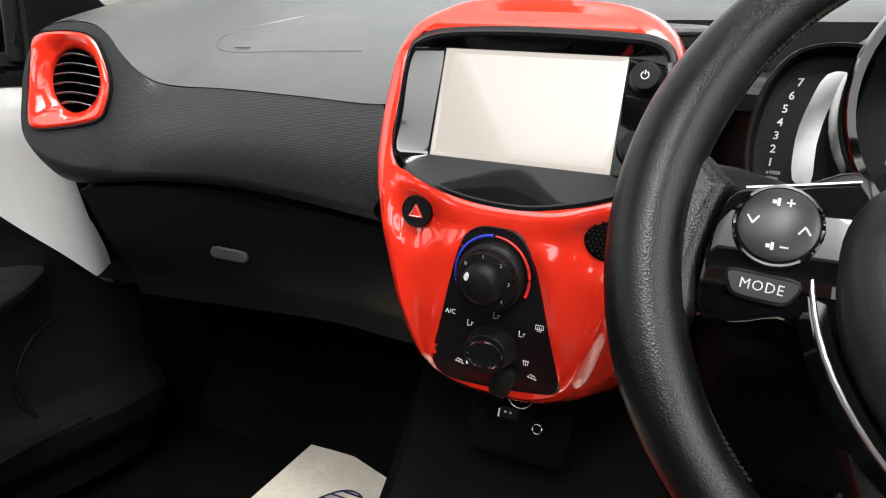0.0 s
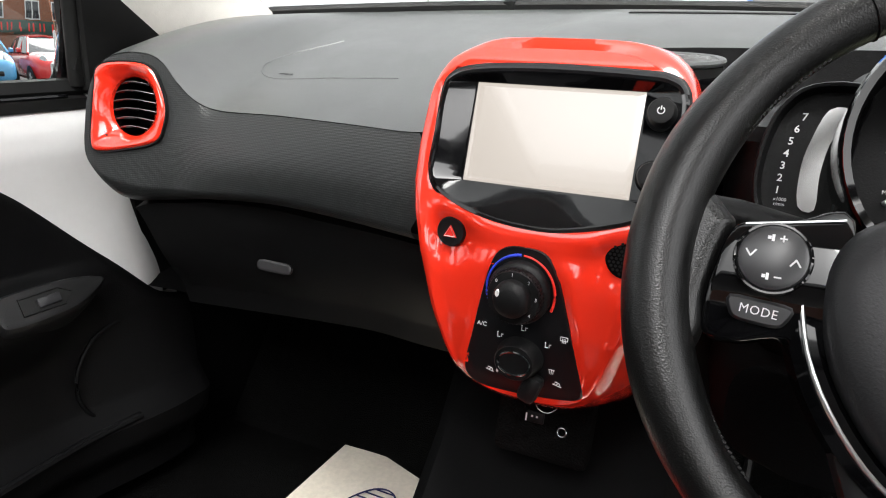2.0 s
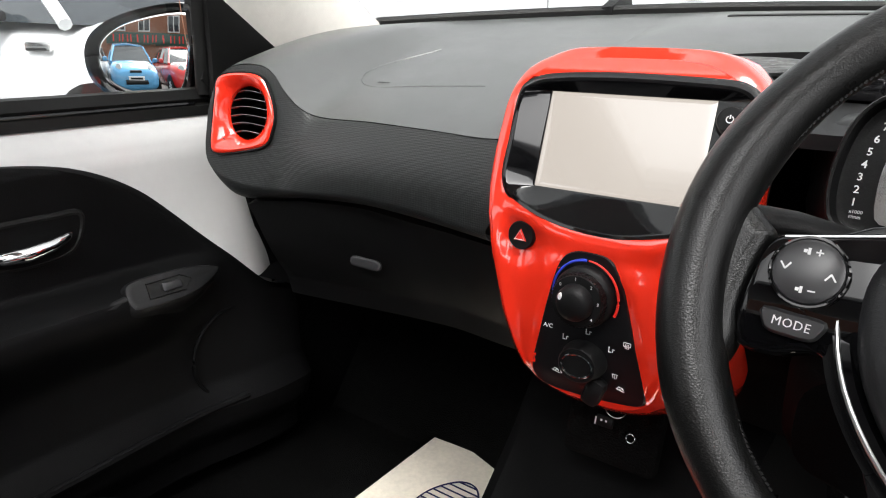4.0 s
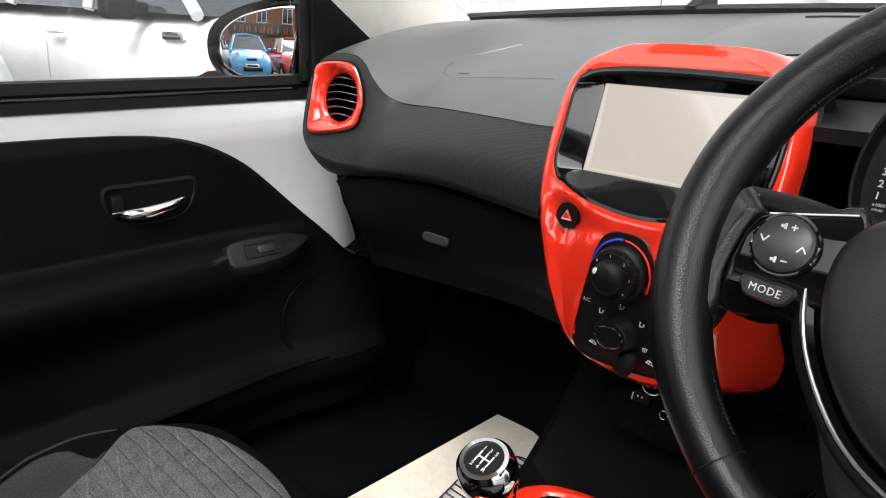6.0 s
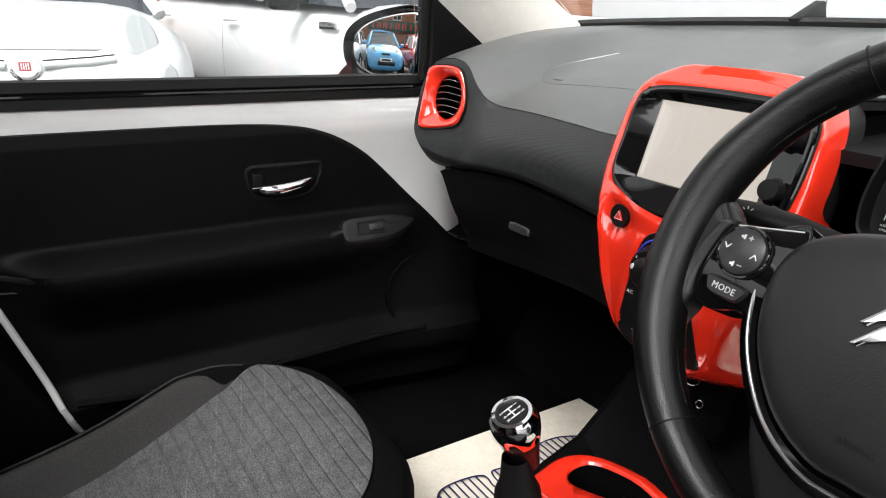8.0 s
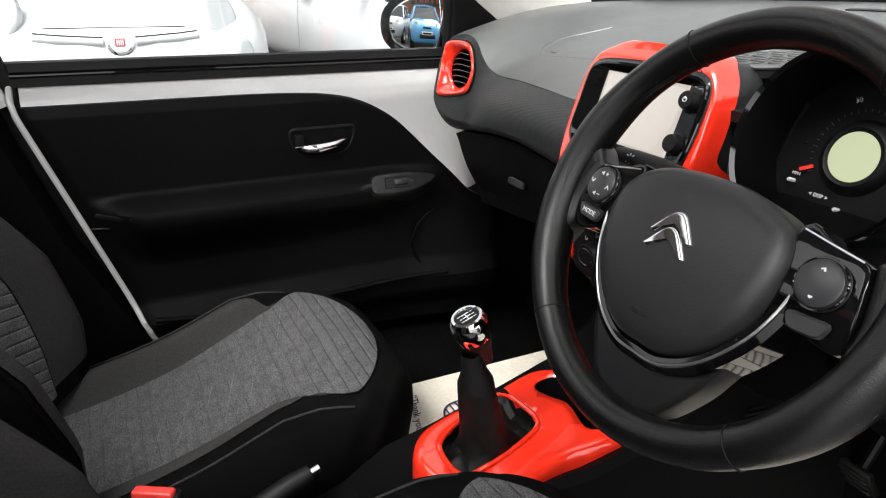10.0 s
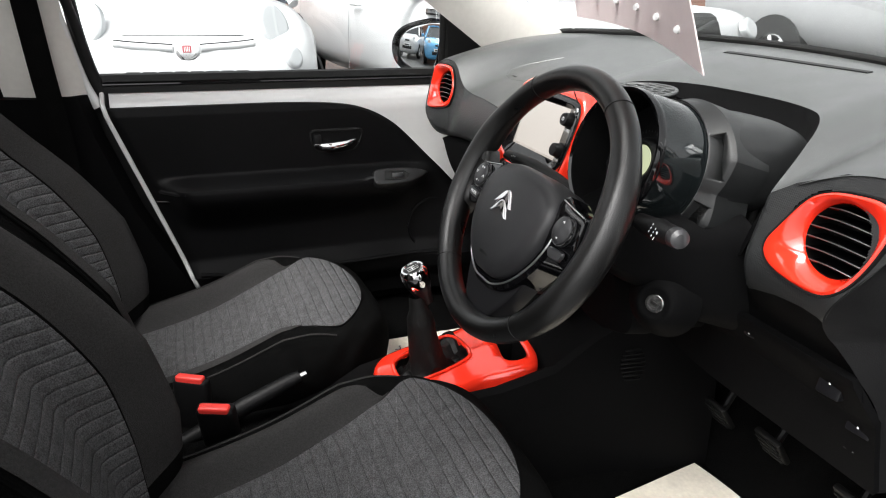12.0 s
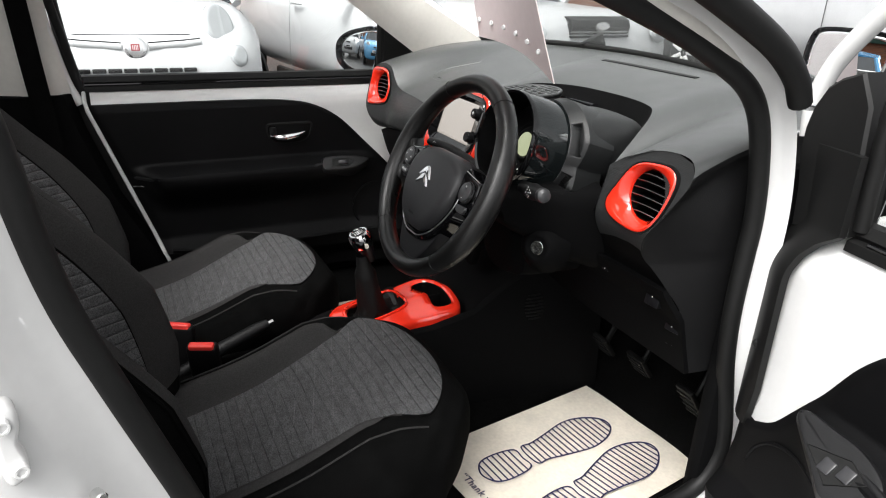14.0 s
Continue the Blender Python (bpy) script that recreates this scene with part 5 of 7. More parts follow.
deck_ob = part("deck", plate(deck, [(0.004, -0.05), (0.003, -0.012), (0.0, -0.003), (-0.006, 0.0), (-0.012, 0.0005)], deck_lift), RED, console, "glossy red console deck", sharp=50)
boot_hole = closed_outline([(-0.062, -0.187), (-0.056, -0.173), (-0.038, -0.167), (0.02, -0.167), (0.039, -0.174), (0.052, -0.2), (0.066, -0.24), (0.079, -0.293), (0.077, -0.309), (0.062, -0.318), (0.032, -0.319), (0.012, -0.311), (-0.008, -0.288), (-0.036, -0.243)], 4)
cup_hole = closed_outline([(-0.052, -0.112), (-0.042, -0.082), (0.01, -0.07), (0.075, -0.073), (0.09, -0.092), (0.075, -0.118), (0.03, -0.114), (0.0, -0.122), (-0.035, -0.128)], 4)


def straight(x, y, h):
    return Vector((x, y, 0.478 + h))


cut(deck_ob, [plate(boot_hole, [(0, -0.1), (0, 0.08)], straight), plate(cup_hole, [(0, -0.1), (0, 0.08)], straight)])
part("boot_rim", tube([deck_lift(p[0], p[1], 0.001) for p in boot_hole], 0.004, 8, True), RED, console)
part("boot_skirt", plate(boot_hole, [(-0.001, 0.016), (-0.002, 0.004), (-0.01, -0.004), (-0.02, 0.0)], lambda x, y, h: Vector((x, y, 0.458 + h + 0.006 * math.sin(95 * x + 70 * y) + 0.004 * math.sin(150 * x - 90 * y) + 0.02 * math.exp(-((x - 0.028) ** 2 + (y + 0.253) ** 2) / 0.0009)))), GAITER, console, "creased black leather gaiter")
part("cup_well", plate(cup_hole, [(-0.0012, 0.0), (-0.003, -0.03), (-0.006, -0.085)], lambda x, y, h: Vector((x, y, deck_lift(x, y, -0.002).z + h))), LOWER, console, "black cup holder well")
part("cup_divider", box((0.018, -0.105, 0.455), (0.006, 0.06, 0.05), 0.002), LOWER, console)
rings = []
for y, c, hw, z1 in ((-0.6, 0.01, 0.055, 0.36), (-0.42, 0.015, 0.075, 0.41), (-0.36, 0.02, 0.088, 0.45), (-0.28, 0.03, 0.098, 0.468), (-0.15, 0.022, 0.118, 0.478), (-0.05, 0.02, 0.125, 0.5), (0.03, 0.02, 0.13, 0.545), (0.12, 0.02, 0.145, 0.6), (0.26, 0.02, 0.17, 0.64)):
    if y >= -0.36 and y <= -0.05:
        z1 -= 0.012
    rings.append([(c + s * hw, y, z) for s, z in ((1.25, 0.24), (1.18, lerp(0.24, z1, 0.4)), (1.08, lerp(0.24, z1, 0.8)), (1.0, z1 - 0.008), (0.9, z1), (0, z1 if not (-0.36 <= y <= -0.05) else z1 - 0.08), (-0.9, z1), (-1.0, z1 - 0.008), (-1.08, lerp(0.24, z1, 0.8)), (-1.18, lerp(0.24, z1, 0.4)), (-1.25, 0.24))])
part("tunnel_cover", loft(rings), LOWER, console, "black tunnel cover")
vm = frame_at((0.176, 0.09, 0.49), (1, -0.1, 0.2))
for k in range(8):
    part("grille_slat", box((0, -0.028 + 0.008 * k, 0.004), (0.05 * math.sqrt(1 - ((k - 3.5) / 4.5) ** 2), 0.003, 0.004), 0.001, vm), BLACK, console)

lever = thing("gear_lever", "gear lever with chrome-topped black knob and leather boot", "gear lever")
base, tip = Vector((0.03, -0.252, 0.462)), Vector((0.026, -0.284, 0.668))
d = (tip - base).normalized()


def boot_ring(h, r, fold):
    c = base + d * h
    m = frame_at(c, d, (0, 1, 0))
    return [m @ Vector((r * (1 + fold * math.sin(5 * a + h * 60)) * math.cos(a), r * (1 + fold * math.sin(5 * a + h * 60)) * math.sin(a), 0)) for a in [2 * math.pi * k / 40 for k in range(40)]]


part("boot", loft([boot_ring(h, r, f) for h, r, f in ((-0.012, 0.06, 0.05), (-0.004, 0.048, 0.09), (0.006, 0.038, 0.1), (0.02, 0.0325, 0.07), (0.045, 0.0295, 0.045), (0.075, 0.0265, 0.035), (0.1, 0.0245, 0.025), (0.112, 0.0235, 0.01), (0.128, 0.017, 0.0), (0.155, 0.0135, 0.0))], True, False), GAITER, lever, "black leather boot")
tm = frame_at(tip, (d + Vector((0.05, -0.25, 0.0))).normalized(), (0, 1, 0))
part("knob", lathe([(0.0125, -0.075), (0.015, -0.06), (0.0185, -0.045), (0.0212, -0.036), (0.0214, -0.03), (0.02, -0.026)], 36, tm), SATINBLACK, lever, "satin black knob")
part("chrome_collar", lathe([(0.0215, -0.034), (0.0242, -0.024), (0.0252, -0.014), (0.0238, -0.004), (0.02, 0.0005), (0.0165, 0.001), (0.0155, -0.0015)], 40, tm, cap=False), CHROME, lever, "chrome collar")
disc = part("shift_plate", lathe([(0.0158, -0.003), (0.0158, -0.001), (0.0, -0.0005)], 32, tm), BLACK, lever, "black shift pattern disc")
part("shift_pattern", bars([(-0.006, 0, 0.0012, 0.011), (0, 0, 0.0012, 0.011), (0.006, 0, 0.0012, 0.011), (0, 0, 0.013, 0.0012)], tm @ pose(0, 0, 0.0)), MARK, disc)
for k, (ch, x, y) in enumerate((("1", -0.006, 0.0085), ("2", -0.006, -0.0085), ("3", 0, 0.0085), ("4", 0, -0.0085), ("5", 0.006, 0.0085), ("R", 0.006, -0.0085))):
    part("digit", text_bm(ch, 0.0055, tm @ pose(x, y, 0.0), 0.0001), MARK, disc)

hb = thing("handbrake", "black handbrake lever with a silver release button", "handbrake")
hpath = [(0.01, -0.78, 0.35), (-0.002, -0.68, 0.385), (-0.014, -0.58, 0.425), (-0.024, -0.5, 0.452), (-0.026, -0.478, 0.458)]
part("grip", tube(hpath, lambda s: 0.012 + 0.004 * math.sin(math.pi * min(1, s * 1.1)), 16), BLACK, hb)
part("button", tube([(-0.0262, -0.477, 0.4585), (-0.0275, -0.466, 0.4615)], 0.006, 14), SATIN, hb, "silver release button")


# ---- seats ----
def build_seat():
    seat = thing("front_seat", "front seat in ribbed grey cloth with dark bolsters", "car seat", "front seats")

    def foot(y):
        """Half width of the ribbed middle, behind its rounded front."""
        return interp(y, [-0.53, -0.3, -0.2, -0.14, -0.105], [0.112, 0.12, 0.13, 0.146, 0.172])

    def height(x, y):
        a = abs(x)
        crest = interp(y, [-0.53, -0.3, -0.15, -0.1], [0.165, 0.168, 0.173, 0.182])
        rise = interp(y, [-0.53, -0.2, -0.15, -0.1], [0.04, 0.038, 0.024, 0.0])
        z = float(np.interp(y, BASE_Y, BASE_Z)) + rise * smoothstep(foot(y), crest, a)
        z += 0.006 * (1 - (a / 0.17) ** 2) if a < 0.17 else 0.0
        return z - 0.016 * smoothstep(crest, 0.236, a) - 0.045 * smoothstep(0.2, 0.243, a) ** 2

    soft = spline([(y, z, 0) for y, z in ((-0.56, 0.13), (-0.42, 0.155), (-0.31, 0.184), (-0.2, 0.229), (-0.13, 0.253), (-0.08, 0.261), (-0.04, 0.261), (-0.01, 0.255), (0.015, 0.238), (0.04, 0.2))], 8)
    BASE_Y, BASE_Z = [p.x for p in soft], [p.y for p in soft]

    def cushion(s, v, lift=0.0):
        x = s * 0.243 * (1 - 0.05 * smoothstep(0.85, 1.0, v))
        y = lerp(-0.53, 0.03 - 0.12 * abs(s) ** 2.6, v)
        return Vector((x, y, height(x, y) - 0.03 * abs(s) ** 3 * smoothstep(0.9, 1.0, v) + lift))

    rings = []
    for j in range(41):
        v = (j / 40) ** 0.8
        top = [cushion(lerp(-1, 1, i / 44), v) for i in range(45)]
        lo, hi = top[0], top[-1]
        left = [Vector((lo.x - 0.006 * math.sin(math.pi * k / 5) + 0.045 * (1 - k / 5) ** 1.5, lo.y, lerp(0.03, lo.z, k / 5))) for k in range(5)]
        right = [Vector((hi.x + 0.006 * math.sin(math.pi * k / 5) - 0.045 * (k / 5) ** 1.5, hi.y, lerp(hi.z, 0.03, k / 5))) for k in range(1, 6)]
        rings.append(left + top + right)
    last = rings[-1]
    for g, dz, nar in ((0.009, -0.012, 0.99), (0.016, -0.03, 0.975), (0.019, -0.06, 0.955), (0.012, -0.1, 0.93), (-0.01, -0.14, 0.9), (-0.05, -0.17, 0.84)):
        rings.append([Vector((p.x * nar, p.y + g, max(0.03, p.z + dz * (p.z - 0.03) / 0.16))) for p in last])
    part("cushion", loft(rings, False, True), SIDECLOTH, seat, "black cloth cushion", sharp=120)

    def insert(a, b):
        if b < 0.72:
            y = lerp(-0.5, -0.105, b / 0.72)
            hw = foot(y)
        elif b < 0.76:
            y, hw = lerp(-0.105, -0.088, (b - 0.72) / 0.04), lerp(0.172, 0.1775, (b - 0.72) / 0.04)
        else:
            q = math.sin((b - 0.76) / 0.24 * math.pi / 2)
            y, hw = -0.088 + 0.08 * q, 0.1775 * math.sqrt(max(0.0, 1 - q ** 1.33))
        x = (2 * a - 1) * hw
        return Vector((x, y, height(x, y) + 0.0035))

    part("cushion_insert", surface(insert, 30, 72), INSERT, seat, "ribbed grey cloth insert", sharp=80)
    part("insert_seam", tube([insert(a, b) - Vector((0, 0, 0.002)) for a, b in [(0, 0.3 + 0.69 * k / 60) for k in range(61)] + [(1, 0.99 - 0.69 * k / 60) for k in range(61)]], 0.0016, 6), SIDECLOTH, seat)
    for s in (-1, 1):
        def side(a, b):
            y = lerp(-0.5, -0.128, b)
            x = lerp(foot(y) + 0.001, lerp(0.178, foot(y) + 0.002, smoothstep(0.8, 1.0, b) ** 2), a)
            return Vector((s * x, y, height(x, y) + 0.002 + 0.004 * math.sin(math.pi * a)))
        part("cushion_bolster", surface(side, 12, 32), BOLSTER, seat, "dark grey cloth bolster", sharp=80)
        part("piping", tube([Vector((s * x, y, height(x, y) + 0.0005)) for x, y in [(lerp(0.194, 0.2, k / 24), lerp(-0.5, -0.1, k / 24)) for k in range(25)]], 0.0018, 6), BOLSTER, seat)

    BM = Matrix.Translation((0, -0.505, 0.165)) @ Euler((radians(25), 0, 0)).to_matrix().to_4x4()

    def back(s, v, lift=0.0):
        z = lerp(0.0, 0.66, v)
        hw = interp(v, [0, 0.25, 0.6, 0.85, 1.0], [0.215, 0.235, 0.232, 0.2, 0.15])
        a = abs(s)
        y = interp(v, [0, 0.12, 0.3, 0.5, 0.75, 1], [0.07, 0.105, 0.12, 0.1, 0.06, 0.03]) * smoothstep(0.42, 0.8, a) - 0.07 * smoothstep(0.84, 1.0, a) ** 2 + 0.025 * math.sin(math.pi * min(1, v * 1.6)) * (1 - a * a)
        y -= 0.06 * smoothstep(0.86, 1, v) ** 2
        return BM @ Vector((s * hw, y + lift, z))

    rings = []
    for j in range(25):
        v = j / 24
        top = [back(lerp(-1, 1, i / 32), v) for i in range(33)]
        dep = BM.to_3x3() @ Vector((0, -0.1, 0))
        rings.append([top[0] + dep] + [top[0] + dep * 0.4] + top + [top[-1] + dep * 0.4] + [top[-1] + dep])
    part("backrest", loft(rings, True, True), SIDECLOTH, seat, "black cloth backrest", sharp=70)
    part("backrest_insert", surface(lambda a, b: back((2 * a - 1) * (0.55 + 0.06 * math.sin(math.pi * b)), lerp(0.02, 0.9, b), 0.003), 24, 40), INSERT_BACK, seat, "ribbed grey cloth insert", sharp=80)
    for s in (-1, 1):
        part("backrest_bolster", surface(lambda a, b: back(s * lerp(0.56 + 0.06 * math.sin(math.pi * b), 0.86, a), lerp(0.04, 0.92, b), 0.002 + 0.006 * math.sin(math.pi * a) * math.sin(math.pi * b)), 10, 24), BOLSTER, seat, "dark grey cloth bolster", sharp=80)
        part("piping", tube([back(s * 0.885, lerp(0.03, 0.95, k / 24), 0.001) for k in range(25)], 0.0025, 6), SIDECLOTH, seat)
    part("seat_base", box((0, -0.27, 0.04), (0.42, 0.44, 0.1), 0.02), LOWER, seat, "black plastic seat base")
    return seat


seat = build_seat()
seat.matrix_world = pose(0.318, -0.24, 0.262)
copy_thing(seat, pose(-0.288, -0.295, 0.24))


def buckle(x, y, z, yaw, lean):
    b = thing("seat_belt_buckle", "black seat belt buckle with a red release button", "seat belt buckle", "seat belt buckles")
    m = pose(x, y, z, lean, 0, yaw)
    part("housing", box((0, 0, -0.05), (0.062, 0.026, 0.1), 0.008, m, 3), BLACK, b)
    part("button", box((0, -0.004, -0.002), (0.05, 0.016, 0.016), 0.004, m, 3), BUCKLE_RED, b, "red release button")
    part("stem", box((0, 0, -0.12), (0.045, 0.014, 0.1), 0.005, m), BLACK, b)
    return b


buckle(0.052, -0.628, 0.48, 68, 14)
buckle(-0.046, -0.66, 0.482, 60, -4)


# ---- floor: paper mats and pedals ----
def shoe_sole(m, mat_thing):
    """The printed outline of a shoe sole, hatched."""
    sole = closed_outline([(-0.034, 0.02), (-0.045, 0.07), (-0.04, 0.11), (-0.018, 0.145), (0.008, 0.15), (0.03, 0.125), (0.042, 0.08), (0.036, 0.03), (0.026, -0.02), (0.024, -0.045), (-0.024, -0.045), (-0.026, -0.02)], 5)
    heel = closed_outline([(-0.026, -0.0605), (-0.034, -0.1), (-0.028, -0.135), (0, -0.15), (0.028, -0.135), (0.034, -0.1), (0.026, -0.0605), (0, -0.06)], 5)
    for shape in (sole, heel):
        part("print_outline", tube([m @ Vector((x, y, 0.0008)) for x, y in shape], 0.0017, 4, True), INK, mat_thing)
        ys = [y for _, y in shape]
        k = min(ys) + 0.01
        bm = bmesh.new()
        while k < max(ys) - 0.004:
            xs = []
            for (x0, y0), (x1, y1) in zip(shape, shape[1:] + shape[:1]):
                if (y0 - k) * (y1 - k) < 0:
                    xs.append(x0 + (x1 - x0) * (k - y0) / (y1 - y0))
            if len(xs) >= 2:
                add_box(bm, ((min(xs) + max(xs)) / 2, k, 0.0008), (max(xs) - min(xs), 0.0024, 0.0008), 0, m)
            k += 0.0115
        part("print_hatching", bm, INK, mat_thing)

def paper_mat(x, y, z, yaw, w, l, soles, skew=0.0, start=0.0):
    p = thing("paper_floor_mat", "cream paper floor mat printed with navy shoe soles", "paper mat", "paper floor mats")
    m = pose(x, y, z, 0, 0, yaw) @ Matrix(((1, skew, 0, 0), (0, 1, 0, 0), (0, 0, 1, 0), (0, 0, 0, 1)))
    part("sheet", surface(lambda a, b: m @ Vector((lerp(-w / 2, w / 2, a), lerp(-l / 2, l / 2, b), 0.003 * math.sin(9 * a) * math.sin(7 * b) - 0.004)), 16, 16, thick=0.0008), PAPER, p, "creased cream paper sheet")
    for sx, sy, turn, flip in soles:
        shoe_sole(pose(sx, sy, z + 0.001, 0, 0, turn) @ Matrix.Diagonal((1.12 * flip, 1.15, 1, 1)), p)
    part("lettering", text_bm("\u201cThank you for your custom\u201d", 0.0225, m @ pose(start, -l / 2 + 0.03, 0.001), 0.0003, spacing=1.05), INK, p)
    return p


paper_mat(0.43, 0.02, 0.272, 8, 0.34, 0.48, ((0.392, 0.008, 6, 1), (0.518, 0.05, 14, -1)), 0.0, 0.075)
paper_mat(-0.226, -0.007, 0.28, -16.5, 0.38, 0.48, ((-0.272, 0.015, 0, 1), (-0.13, 0.0, -2, -1)), -0.29)


def pedal(x, y, z, w, h, lean):
    p = thing("pedal", "black rubber-faced pedal on a steel arm", "pedal", "foot pedals")
    m = pose(x, y, z, lean, 0, 0)
    pad_ob = part("pad", box((0, 0, 0), (w, 0.012, h), 0.004, m), RUBBER, p, "ribbed rubber pad")
    for k in range(4):
        part("rib", box((0, -0.0075, lerp(-h * 0.36, h * 0.36, k / 3)), (w * 0.8, 0.004, 0.006), 0.001, m), RUBBER, pad_ob)
    part("arm", tube([(x, y + 0.008, z), (x, y + 0.05, z + 0.08), (x, y + 0.06, z + 0.22)], 0.007, 8), BLACK, p)
    return p


pedal(0.235, 0.262, 0.385, 0.055, 0.06, 35)
pedal(0.36, 0.262, 0.4, 0.055, 0.06, 35)
pedal(0.525, 0.25, 0.41, 0.045, 0.09, 35)


# ---- doors ----
def closed_map(u, w, z):
    """The passenger's door, shut. u: back from the hinge, w: inward from the skin."""
    return Vector((-(0.74 - w), 0.17 - u, z))


HINGE, SWING = Vector((0.70, 0.215)), radians(80)


def open_map(u, w, z):
    """The driver's door, swung wide open."""
    return Vector((HINGE.x + u * math.sin(SWING) - w * math.cos(SWING), HINGE.y - u * math.cos(SWING) - w * math.sin(SWING), z))


EDGE = spline([(z, y, 0) for z, y in ((0.3, 0.13), (0.45, 0.13), (0.57, 0.128), (0.582, 0.108), (0.6, 0.07), (0.65, 0.022), (0.696, -0.023), (0.74, -0.066), (0.776, -0.106), (0.804, -0.152), (0.822, -0.2), (0.832, -0.26), (0.8365, -0.34), (0.838, -0.42))], 8)
EDGE_Z, EDGE_Y = list(np.maximum.accumulate([p.x for p in EDGE])), [p.y for p in EDGE]


def panel_front(z):
    return interp(z, EDGE_Z, EDGE_Y)


DRIVER_EDGE = spline([(z, y, 0) for z, y in ((0.3, 0.13), (0.45, 0.12), (0.55, 0.108), (0.564, 0.1), (0.571, 0.085), (0.59, 0.054), (0.629, 0.026), (0.682, -0.01), (0.737, -0.041), (0.768, -0.064), (0.783, -0.081), (0.806, -0.125), (0.824, -0.19), (0.8345, -0.3), (0.838, -0.42))], 8)
DRIVER_Z, DRIVER_Y = list(np.maximum.accumulate([p.x for p in DRIVER_EDGE])), [p.y for p in DRIVER_EDGE]


def panel_rear(z):
    return -0.777 + 0.35 * max(0, 0.838 - z)


def panel_in(y, z):
    w = interp(z, [0.34, 0.38, 0.42, 0.46, 0.56, 0.66, 0.75, 0.82, 0.846, 0.87, 0.9], [0.09, 0.125, 0.135, 0.112, 0.105, 0.1, 0.097, 0.093, 0.084, 0.06, 0.045])
    arm = (1 - smoothstep(-0.16, 0.03, y)) * smoothstep(panel_rear(z) + 0.01, panel_rear(z) + 0.09, y)
    k = smoothstep(0.53, 0.64, z) if z < 0.645 else 1 - smoothstep(0.647, 0.675, z)
    w += 0.06 * arm * k
    return w


